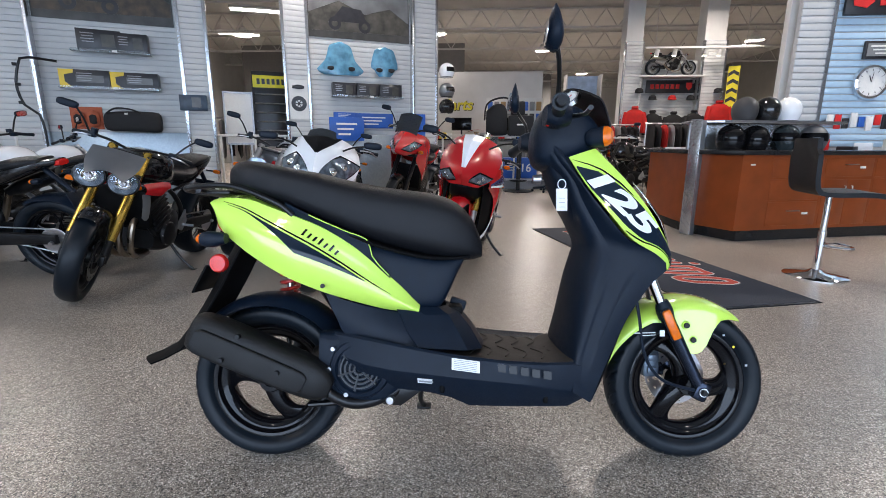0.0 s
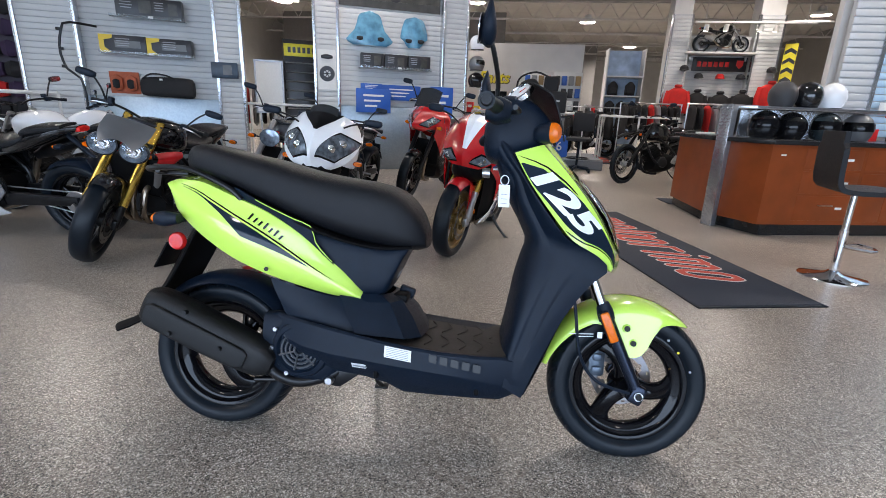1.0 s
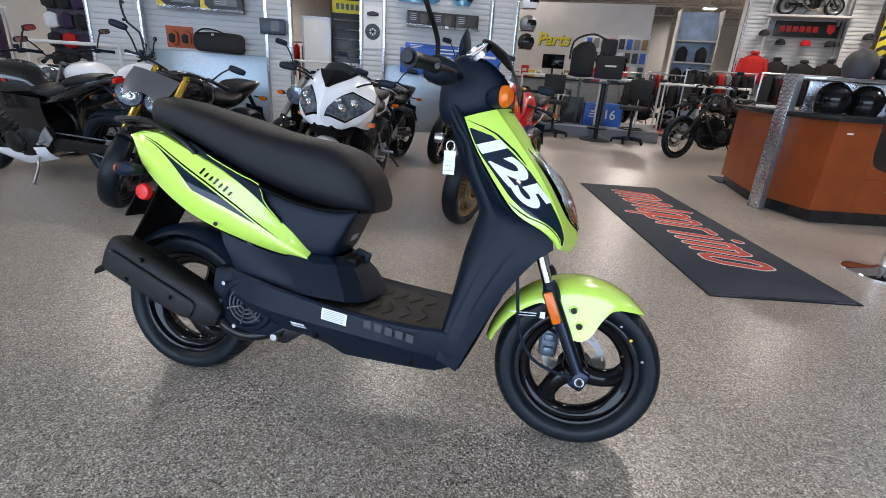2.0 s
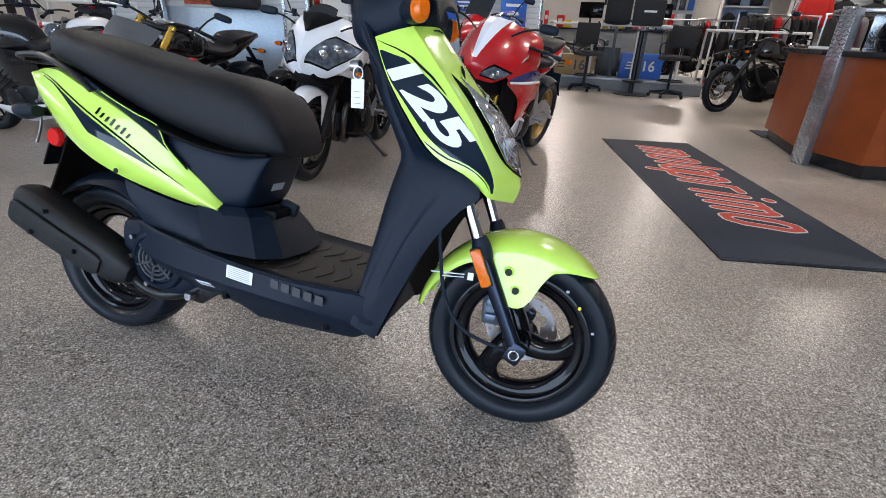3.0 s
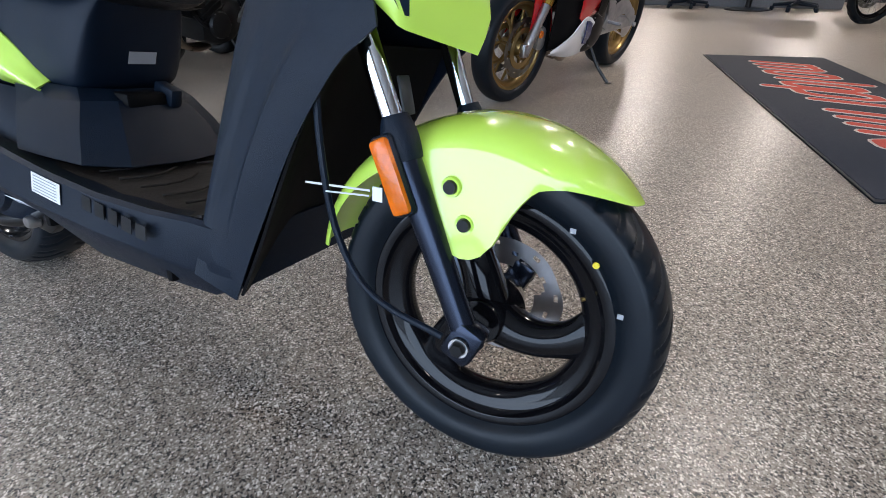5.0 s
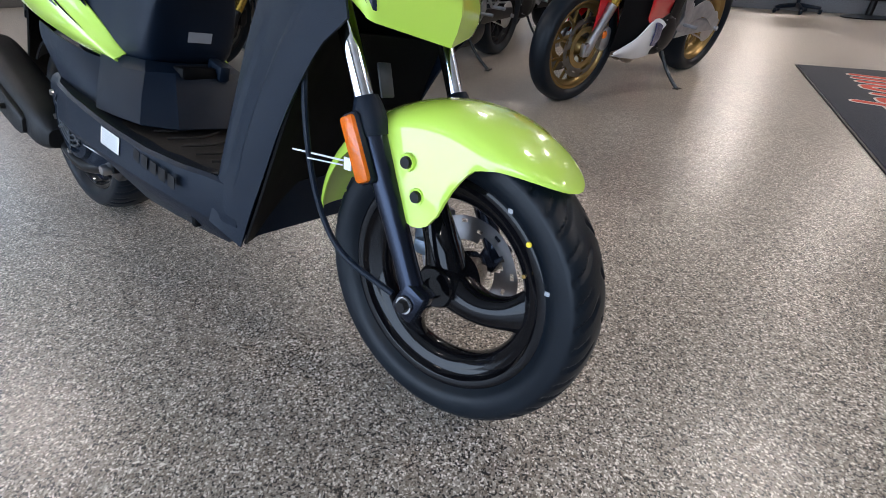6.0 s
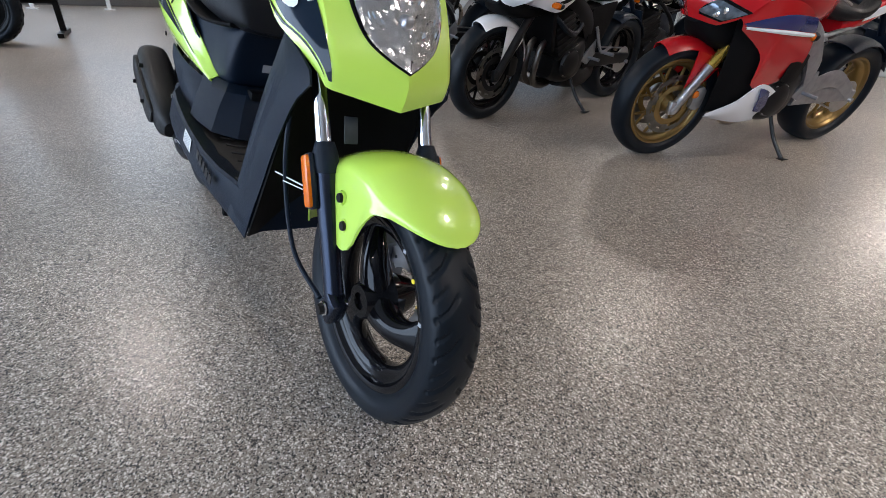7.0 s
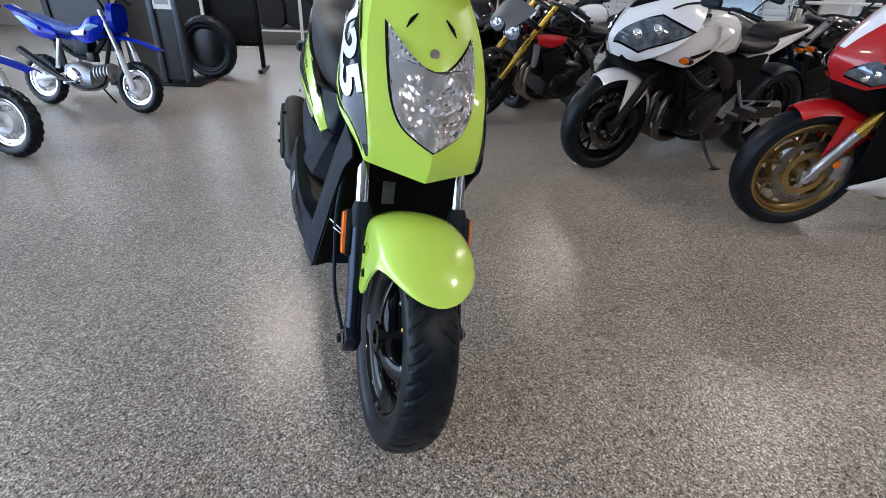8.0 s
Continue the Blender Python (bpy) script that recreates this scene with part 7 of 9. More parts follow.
# dual-sport bike by the counter
dbike, P, S = motorcycle("motorcycle", (2.17, 8.28), 202, "black dual-sport motorcycle with knobbly spoked wheels",
    dict(body=BLACKPAINT, Rf=0.345, rim_f=0.275, Rr=0.33, rim_r=0.245, wf=0.042, wr=0.058, wire=True, knob=True, wheel=GLOSSBLACK, high_fender=True, fender=BLACKPAINT, headers=1, four=False, beam=False, bar_h=1.18, tube=SATINBLACK, tank_z=1.02, single_disc=True, radiator=False, muffler=2, muffler_mat=SATINBLACK, steer=22, squash=1.0, engine=PLASTIC_DARK, header_mat=SATINBLACK), lean=12)
P("headlamp", hull([(-0.10, 0.98, 0.86, 0.07), (-0.06, 1.02, 0.84, 0.10), (-0.16, 1.04, 0.84, 0.11)], 0.6, 18, 6, False), BLACKPAINT)


# mini bikes
PALEBLUE = mat("pale_blue_graphic", (0.25, 0.45, 0.75), 0.25, vary=0.1)


def mini_bike(at, heading):
    root = thing("mini_bike", pose(at[0], at[1], 0, 0, 0, heading) @ pose(0, 0, 0, -8, 0, 0) @ Matrix.Scale(0.93, 4), "blue child-size trail motorcycle on its side stand", "mini motorcycle", "blue trail bikes")
    R, rim, w, wb = 0.198, 0.128, 0.040, 0.90
    for n, x in (("front_wheel", 0.0), ("rear_wheel", -wb)):
        T = Matrix.Translation((x, 0, R))
        ob = part(n, moved(rim_mesh(rim, w), T), CHROME, root)
        part("tyre", moved(tyre_mesh(R, w, rim, 96, False, True), T), RUBBER, ob, "knobbly black tyre")
        part("spokes", moved(wire_spokes(rim, w, 24), T), STEEL, ob)
        part("drum_hub", moved(lathe([(0, -0.05), (0.03, -0.05), (0.06, -0.035), (0.06, 0.035), (0.03, 0.05), (0, 0.05)], 24), T), WHITEVINYL, ob)
    top = Vector((-0.20, 0, 0.72))
    for s in (-1, 1):
        leg = part("fork_leg", tube([(0.01, s * 0.075, R - 0.02), (-0.085, s * 0.075, 0.46)], [0.022, 0.022, 0.02], 10), WHITEVINYL, root)
        part("fork_tube", tube([(-0.085, s * 0.075, 0.46), (-0.20, s * 0.075, 0.74)], 0.016, 10), STEEL, leg)
        bar = part("handlebar", tube([(-0.20, s * 0.03, 0.74), (-0.20, s * 0.10, 0.83), (-0.25, s * 0.20, 0.85), (-0.29, s * 0.32, 0.83)], 0.010, 8, 14), SATINBLACK, root)
        part("grip", tube([(-0.26, s * 0.22, 0.848), (-0.29, s * 0.32, 0.83)], 0.016, 10), RUBBER, bar)
        part("tank_shroud", side_sheet([(-0.15, 0.70, 0.07), (-0.25, 0.69, 0.115), (-0.42, 0.60, 0.09)], [(-0.19, 0.56, 0.085), (-0.29, 0.50, 0.125), (-0.46, 0.53, 0.09)], s, 0.02), BLUEPAINT, root, "blue tank shroud")
        part("tank_flash", side_sheet([(-0.28, 0.60, 0.152), (-0.36, 0.585, 0.145), (-0.44, 0.58, 0.12)], [(-0.30, 0.555, 0.152), (-0.37, 0.55, 0.142), (-0.44, 0.555, 0.118)], s, 0.004, 8, 3), WHITEVINYL, root)
        part("side_plate", side_sheet([(-0.60, 0.59, 0.08), (-0.80, 0.65, 0.10), (-1.02, 0.71, 0.07)], [(-0.64, 0.51, 0.09), (-0.80, 0.53, 0.105), (-0.98, 0.64, 0.07)], s, 0.014), BLUEPAINT, root, "blue side number plate")
        part("swingarm", tube([(-0.52, s * 0.085, 0.27), (-wb, s * 0.09, R)], 0.017, 8), WHITEVINYL, root)
        part("shock", tube([(-0.66, s * 0.09, 0.30), (-0.60, s * 0.09, 0.52)], 0.016, 8), STEEL, root)
        part("footpeg", tube([(-0.50, s * 0.08, 0.20), (-0.50, s * 0.20, 0.20)], 0.01, 8), STEEL, root)
    part("number_plate", hull([(-0.13, 0.78, 0.58, 0.06), (-0.10, 0.80, 0.60, 0.075), (-0.145, 0.80, 0.57, 0.08)], 0.6, 16, 5, False), BLUEPAINT, root)
    rows = [[Vector((0.24 - 0.50 * s, v * (0.04 + 0.03 * math.sin(s * math.pi)), 0.50 + 0.07 * s + 0.03 * math.sin(s * math.pi) - 0.02 * v * v)) for v in [-1 + j / 4 for j in range(9)]] for s in [i / 12 for i in range(13)]]
    part("front_fender", shell(rows, 0.005, (0, 0, -1)), BLUEPAINT, root, "blue high front fender")
    rows = [[Vector((-0.70 - 0.40 * s, v * (0.09 - 0.02 * s), 0.60 + 0.15 * s - 0.02 * v * v)) for v in [-1 + j / 4 for j in range(9)]] for s in [i / 8 for i in range(9)]]
    part("rear_fender", shell(rows, 0.005, (-0.8, 0, -1)), BLUEPAINT, root, "blue rear fender")
    part("seat", hull([(-0.33, 0.665, 0.60, 0.06), (-0.45, 0.625, 0.55, 0.085), (-0.65, 0.64, 0.56, 0.09), (-0.88, 0.70, 0.63, 0.07)], 0.6, 20, 14), mat("blue_seat_vinyl", (0.02, 0.06, 0.28), 0.5, vary=0.1), root, "blue vinyl seat")
    part("frame", join(tube([(-0.18, 0, 0.66), (-0.35, 0, 0.45), (-0.55, 0, 0.40), (-0.90, 0, 0.60)], 0.02, 8, 14), tube([(-0.20, 0, 0.60), (-0.30, 0, 0.30)], 0.016, 8)), SATINBLACK, root)
    part("engine", join(hull([(-0.62, 0.34, 0.16, 0.08), (-0.5, 0.36, 0.13, 0.10), (-0.38, 0.31, 0.16, 0.08)], 0.6, 18, 8), tube([(-0.40, 0, 0.27), (-0.22, 0, 0.30)], 0.055, 14)), ALU, root, "cast aluminium engine")
    for k in range(5):
        part("fin", tube([(-0.36 + 0.032 * k, 0, 0.276 + 0.0053 * k), (-0.35 + 0.032 * k, 0, 0.278 + 0.0053 * k)], 0.068, 16), ALU, root)
    part("exhaust", tube([(-0.26, -0.05, 0.27), (-0.25, -0.10, 0.20), (-0.40, -0.13, 0.17), (-0.62, -0.13, 0.24), (-0.95, -0.13, 0.42)], [0.013, 0.013, 0.016, 0.03, 0.03], 10, 24), SATINBLACK, root)
    for s in (-1, 1):
        part("engine_cover", lathe([(0, s * 0.03), (0.045, s * 0.028), (0.07, s * 0.015), (0.075, 0)], 24, "y", (-0.52, s * 0.09, 0.24)), CHROME, root, "polished engine cover")
        part("shroud_graphic", side_sheet([(-0.19, 0.640, 0.105), (-0.26, 0.635, 0.140), (-0.35, 0.60, 0.132)], [(-0.20, 0.615, 0.112), (-0.27, 0.59, 0.146), (-0.35, 0.565, 0.138)], s, 0.008, 8, 3), PALEBLUE, root, "pale blue graphic")
        part("plate_graphic", side_sheet([(-0.74, 0.60, 0.125), (-0.84, 0.64, 0.125), (-0.95, 0.67, 0.105)], [(-0.74, 0.57, 0.127), (-0.84, 0.60, 0.128), (-0.94, 0.645, 0.107)], s, 0.006, 6, 3), PALEBLUE, root)
    part("carburettor", box((-0.36, -0.04, 0.40), (0.07, 0.06, 0.07), 0.01), DARKCAST, root)
    part("air_box", box((-0.46, 0, 0.47), (0.14, 0.10, 0.12), 0.02), PLASTIC, root)
    part("side_stand", tube([(-0.46, 0.08, 0.18), (-0.47, 0.22, 0.036)], 0.008, 8), SATINBLACK, root)
    return root


mini_bike((-2.40, 0.22), 64)
mini_bike((-1.32, -0.10), 66)

# ---------------------------------------------------------------- goods on the slatwall
BOXBLACK = mat("printed_black_carton", (0.02, 0.02, 0.024), 0.35, vary=0.3, scale=14)
BOXYELLOW = mat("yellow_carton", (0.75, 0.52, 0.02), 0.4, vary=0.08)
ACRYLIC = mat("clear_acrylic", (0.9, 0.95, 0.96), 0.05, glass=0.9, ior=1.3)
POSTERDARK = mat("poster_dark_print", (0.05, 0.048, 0.045), 0.4, vary=0.6, scale=5)
POSTERMID = mat("poster_grey_print", (0.065, 0.060, 0.050), 0.4, vary=0.7, scale=7)
POSTERSKY = mat("poster_sky_print", (0.13, 0.135, 0.14), 0.4, vary=0.5, scale=3)
BLUEFILM = mat("blue_film_screen", (0.25, 0.60, 0.86), 0.08, coat=0.4, glass=0.55, vary=0.4, scale=9, bump=0.5, bump_scale=14)
BLUEPRINT = mat("blue_print", (0.02, 0.10, 0.42), 0.4, vary=0.15, scale=5)
ORANGE = mat("orange_foam", (0.45, 0.11, 0.05), 0.7, vary=0.2)
NYLON = mat("black_nylon", (0.014, 0.014, 0.016), 0.75, vary=0.3, scale=20, bump=0.5, bump_scale=200)
REDCLOTH = mat("red_cloth", (0.50, 0.015, 0.012), 0.85, vary=0.2, scale=9, bump=0.6, bump_scale=40)
BLACKCLOTH = mat("black_cloth", (0.014, 0.013, 0.014), 0.9, vary=0.3, scale=9, bump=0.6, bump_scale=40)
PURPLE = mat("purple_cloth", (0.035, 0.018, 0.05), 0.85, vary=0.3, scale=9)
PINK = mat("pink_cloth", (0.65, 0.04, 0.16), 0.8, vary=0.1)
WHITEPIPE = mat("white_pipe_paint", (0.62, 0.61, 0.59), 0.4, vary=0.05)
BLUESLAT = mat("pale_blue_laminate", (0.42, 0.58, 0.72), 0.35, vary=0.06)
CARPET = mat("grey_carpet", (0.17, 0.18, 0.20), 0.95, vary=0.2, scale=60, bump=0.6, bump_scale=300)
KRAFT = mat("kraft_card", (0.30, 0.20, 0.095), 0.75, vary=0.12, scale=8)
YELLOWSIGN = mat("yellow_sign", (0.72, 0.62, 0.03), 0.5, vary=0.05)
REDSIGN = mat("red_sign", (0.62, 0.02, 0.02), 0.4, vary=0.08)
GREYLAM = mat("grey_laminate", (0.20, 0.21, 0.22), 0.5, vary=0.12)


def on_wall(name, label, category, group=""):
    return thing(name, WALL, label, category, group)


def poster(u0, u1, z0, z1, label, ground=POSTERMID, sky=POSTERSKY):
    p = on_wall("poster", label, "poster")
    part("print", box(((u0 + u1) / 2, -0.012, (z0 + z1) / 2), (u1 - u0, 0.012, z1 - z0)), POSTERDARK, p)
    part("hill_range", plate([(u0 + 0.02, z0 + 0.35), (u0 + (u1 - u0) * 0.3, z0 + 0.55), (u0 + (u1 - u0) * 0.55, z0 + 0.38), (u0 + (u1 - u0) * 0.8, z0 + 0.50), (u1 - 0.02, z0 + 0.30), (u1 - 0.02, z0 + 0.12), (u0 + 0.02, z0 + 0.10)], -0.024, -0.019), ground, p)
    part("haze", plate([(u0 + 0.02, z0 + 0.36), (u0 + (u1 - u0) * 0.3, z0 + 0.56), (u0 + (u1 - u0) * 0.55, z0 + 0.39), (u0 + (u1 - u0) * 0.8, z0 + 0.51), (u1 - 0.02, z0 + 0.31), (u1 - 0.02, z1 - 0.02), (u0 + 0.02, z1 - 0.02)], -0.022, -0.0185), sky, p)
    part("vehicle_shape", join(plate([(u0 + 0.35, z0 + 0.25), (u0 + 0.55, z0 + 0.48), (u0 + 0.85, z0 + 0.45), (u0 + 0.95, z0 + 0.25)], -0.029, -0.0245), lathe([(0.05, -0.03), (0.10, -0.03), (0.10, -0.026)], 20, "y", (u0 + 0.42, 0, z0 + 0.22)), lathe([(0.05, -0.03), (0.10, -0.03), (0.10, -0.026)], 20, "y", (u0 + 0.9, 0, z0 + 0.2))), BOXBLACK, p)
    return p


poster(-0.22, 1.43, 2.52, 3.5, "dark landscape poster high on the slatwall", mat("printed_dirt", (0.075, 0.05, 0.03), 0.45, vary=0.7, scale=11), mat("printed_woods", (0.022, 0.026, 0.016), 0.45, vary=0.8, scale=5))
poster(3.30, 4.96, 2.56, 3.5, "grey mountain poster high on the slatwall")


def wall_shelf(u0, u1, z):
    s = on_wall("acrylic_shelf", "clear acrylic slatwall shelf", "shelf", "wall shelves")
    part("tray", box(((u0 + u1) / 2, -0.13, z), (u1 - u0, 0.26, 0.006), 0.001), ACRYLIC, s)
    part("lip", box(((u0 + u1) / 2, -0.258, z + 0.014), (u1 - u0, 0.004, 0.034)), ACRYLIC, s)
    part("price_tag", box(((u0 + u1) / 2 + 0.05, -0.263, z + 0.012), (0.06, 0.002, 0.03)), PAPER, s)


def carton(u0, u1, z, h, mat_main, label, yellow=False, d=0.2, turn=0.0):
    b = on_wall("carton", label, "box")
    m = Matrix.Translation(((u0 + u1) / 2, -0.13, z + h / 2)) @ Matrix.Rotation(radians(turn), 4, "Z")
    part("box_body", moved(box((0, 0, 0), (u1 - u0, d, h), 0.003), m), mat_main, b)
    w = u1 - u0
    if yellow:
        part("end_band", moved(plate([(-w / 2, -h / 2), (-w / 2 + 0.14, -h / 2), (-w / 2 + 0.06, -h * 0.2), (-w / 2 + 0.06, h * 0.2), (-w / 2 + 0.16, h * 0.3), (-w / 2 + 0.17, h / 2), (-w / 2, h / 2)], -d / 2 - 0.003, -d / 2 + 0.001), m), BOXYELLOW, b, "yellow printed band")
        part("picture", moved(box((0.06, -d / 2 - 0.0015, 0.0), (w * 0.55, 0.003, h * 0.4)), m), POSTERSKY, b)
    else:
        part("picture", moved(box((w * 0.2, -d / 2 - 0.0015, 0.0), (w * 0.3, 0.003, h * 0.6)), m), POSTERMID, b)
    for k in range(4):
        part("print_line", moved(box((-w * 0.25 + (0.25 * w if yellow else 0), -d / 2 - 0.002, h * (0.3 - 0.13 * k)), (w * (0.3 - 0.04 * (k % 2)), 0.003, 0.010)), m), GREYPRINT, b)
    return b


wall_shelf(0.20, 1.12, 2.10)
carton(0.28, 0.78, 2.11, 0.27, BOXBLACK, "black printed accessory carton on acrylic shelf", turn=6)
carton(0.72, 1.10, 2.11, 0.25, BOXBLACK, "black printed accessory carton on acrylic shelf", d=0.16)
wall_shelf(0.02, 1.20, 1.62)
carton(0.03, 0.60, 1.63, 0.23, BOXBLACK, "black carton with yellow printed end", True)
carton(0.61, 1.18, 1.63, 0.22, BOXBLACK, "black carton with yellow printed end", True)
pads = on_wall("pad_pack", "orange knee pads in clear packaging on the slatwall", "knee pads")
part("backing_card", box((0.22, -0.02, 1.24), (0.38, 0.01, 0.30), 0.004), ORANGE, pads)
for k in (0.13, 0.31):
    part("pad", hull([(k - 0.07, 1.31, 1.15, 0.03, -0.05), (k, 1.35, 1.12, 0.05, -0.06), (k + 0.07, 1.31, 1.15, 0.03, -0.05)], 0.7, 16, 8), ORANGE, pads)
    part("pad_shell", hull([(k - 0.04, 1.27, 1.17, 0.03, -0.095), (k, 1.29, 1.15, 0.035, -0.10), (k + 0.04, 1.27, 1.17, 0.03, -0.095)], 0.8, 14, 6), NYLON, pads)
bag = on_wall("gear_bag", "long black nylon gear bag hanging on the slatwall", "bag")
part("bag_body", hull([(0.45, 1.26, 1.12, 0.06, -0.12), (0.50, 1.32, 1.07, 0.10, -0.12), (0.80, 1.34, 1.06, 0.11, -0.12), (1.10, 1.33, 1.05, 0.11, -0.12), (1.15, 1.28, 1.09, 0.07, -0.12)], 0.55, 22, 14), NYLON, bag)
part("strap", tube([(0.50, -0.22, 1.30), (0.62, -0.25, 1.37), (0.80, -0.25, 1.36), (0.92, -0.22, 1.31)], 0.012, 6, 12), NYLON, bag)
part("bag_tag", box((0.74, -0.24, 1.30), (0.04, 0.003, 0.025)), PAPER, bag)
ss = on_wall("accessory_panel", "small dark blue boxed accessory on the column", "box")
part("panel_body", box((1.60, -0.20, 1.475), (0.36, 0.12, 0.22), 0.006), mat("blue_black_carton", (0.03, 0.05, 0.08), 0.35, vary=0.3, scale=12), ss)
part("picture", box((1.64, -0.262, 1.48), (0.12, 0.003, 0.14)), POSTERSKY, ss)


def screen_shape(u, z, w, h, label, widths):
    s = on_wall("windshield", label, "windshield", "wall windshields")
    rows = []
    for i in range(25):
        a = i / 24
        half = w / 2 * along(a, widths)
        rows.append([Vector((u + v * half, -0.06 - 0.06 * (1 - v * v), z + h * a)) for v in [-1 + j / 6 for j in range(13)]])
    part("screen", shell(rows, 0.004, (u, 0.5, z)), BLUEFILM, s, "clear screen in blue protective film")
    for d in (-1, 1):
        part("bracket", hull([(u + d * w * 0.22 - 0.05, z + 0.12, z + 0.08, 0.015, -0.125), (u + d * w * 0.22, z + 0.13, z + 0.06, 0.02, -0.13), (u + d * w * 0.22 + 0.05, z + 0.12, z + 0.08, 0.015, -0.125)], 0.7, 12, 6), NYLON, s)


screen_shape(3.78, 1.99, 0.76, 0.50, "large motorcycle windshield in blue film on the slatwall",
             ((0, 0.70), (0.08, 0.92), (0.16, 1.0), (0.28, 0.86), (0.45, 0.64), (0.65, 0.55), (0.85, 0.48), (0.94, 0.38), (1.0, 0.12)))
screen_shape(4.51, 2.00, 0.47, 0.46, "small motorcycle windshield in blue film on the slatwall",
             ((0, 0.40), (0.12, 0.62), (0.22, 0.72), (0.30, 0.98), (0.45, 0.96), (0.70, 0.84), (0.90, 0.70), (0.97, 0.5), (1.0, 0.2)))
wall_shelf(3.60, 4.78, 1.645)
for k in range(3):
    carton(3.62 + 0.385 * k, 3.99 + 0.385 * k, 1.65, 0.215, BOXBLACK, "black speaker carton on acrylic shelf", d=0.18)


def blue_board(u0, u1, z0, z1, y, label, card=True):
    b = on_wall("promo_board", label, "sign", "blue promotion boards")
    part("board", box(((u0 + u1) / 2, y, (z0 + z1) / 2), (u1 - u0, 0.012, z1 - z0), 0.003), BLUEPRINT, b)
    for k in range(3):
        part("print_line", box(((u0 + u1) / 2 - 0.02 * k, y - 0.008, z0 + (z1 - z0) * (0.72 - 0.22 * k)), ((u1 - u0) * (0.6 - 0.12 * k), 0.004, (z1 - z0) * 0.08)), PAPER, b)


blue_board(3.52, 4.08, 0.95, 1.32, -0.30, "blue printed promotion board by the wall")
blue_board(3.60, 3.95, 1.30, 1.40, -0.26, "blue printed promotion board by the wall")
blue_board(3.95, 4.62, 1.16, 1.40, -0.14, "blue printed promotion board by the wall")
blue_board(4.75, 5.15, 0.9, 1.40, -0.30, "blue printed promotion board by the wall")
wp = on_wall("wheel_poster", "white poster of a black wheel on the column", "poster")
part("sheet", box((3.09, -0.128, 1.58), (0.28, 0.006, 0.60)), PAPER, wp)
part("wheel_ring", lathe([(0.055, -0.134), (0.115, -0.136), (0.118, -0.13)], 32, "y", (3.09, 0, 1.52)), BOXBLACK, wp)
part("wheel_spoke", join(*[tube([(3.09, -0.136, 1.52), (3.09 + 0.09 * math.cos(a), -0.136, 1.52 + 0.09 * math.sin(a))], 0.008, 6) for a in [k * math.pi / 3 for k in range(6)]]), BOXBLACK, wp)
part("wheel_brush", hull([(3.00, 1.79, 1.75, 0.01, -0.137), (3.09, 1.81, 1.74, 0.014, -0.137), (3.18, 1.79, 1.75, 0.01, -0.137)], 0.7, 12, 6), BOXBLACK, wp)
# bent rack tube and its clear side screen by the first column
rk = on_wall("roll_cage_tube", "black bent tube with clear panel leaning at the column", "tube frame")
part("cage_tube", tube([(0.10, -0.45, 1.92), (-0.22, -0.45, 1.95), (-0.30, -0.45, 1.88), (-0.36, -0.45, 1.60), (-0.30, -0.45, 1.35), (-0.16, -0.45, 1.22), (-0.14, -0.45, 0.6), (-0.14, -0.45, 0.0)], 0.016, 8, 26), SATINBLACK, rk)
for z in (1.62, 1.40, 1.86):
    part("clamp", box((-0.34, -0.45, z), (0.05, 0.05, 0.04), 0.008), SATINBLACK, rk)

# ---------------------------------------------------------------- the opening between the panels
wb_ = on_wall("whiteboard", "white framed board behind the railing", "board")
part("surface", box((2.18, 0.55, 1.30), (0.42, 0.02, 0.80), 0.004), PAPER, wb_)
part("board_frame", join(box((1.965, 0.55, 1.3), (0.025, 0.04, 0.84)), box((2.395, 0.55, 1.3), (0.025, 0.04, 0.84)), box((2.18, 0.55, 1.71), (0.46, 0.04, 0.025)), box((2.18, 0.55, 0.89), (0.46, 0.04, 0.025))), ALU, wb_)
part("board_leg", join(box((2.02, 0.55, 0.44), (0.025, 0.03, 0.88)), box((2.34, 0.55, 0.44), (0.025, 0.03, 0.88))), ALU, wb_)
hs = on_wall("handlebar_display", "black and yellow display stand for handlebars", "display stand")
part("stand_body", box((2.72, 0.9, 1.05), (0.62, 0.25, 2.1), 0.01), BOXBLACK, hs)
part("header_band", box((2.72, 0.768, 1.93), (0.58, 0.012, 0.20), 0.003), YELLOWSIGN, hs, "yellow header")
for k in range(6):
    part("header_bar", box((2.52 + 0.08 * k, 0.758, 1.93), (0.05, 0.006, 0.09)), BOXBLACK, hs)
for k in range(7):
    part("display_bar", tube([(2.45, 0.72, 1.72 - 0.15 * k), (2.99, 0.72, 1.72 - 0.15 * k)], 0.012, 8), STEEL, hs)
rl = on_wall("wall_railing", "white pipe railing across the opening", "railing")
part("top_rail", tube([(1.86, 0.05, 1.02), (2.89, 0.05, 1.02)], 0.02, 10), WHITEPIPE, rl)
for u in (1.9, 2.4, 2.85):
    part("post", tube([(u, 0.05, 0), (u, 0.05, 1.02)], 0.018, 10), WHITEPIPE, rl)
FLUO = mat("fluorescent_tube", (1.0, 0.97, 0.92), 0.4, emit=6.0)
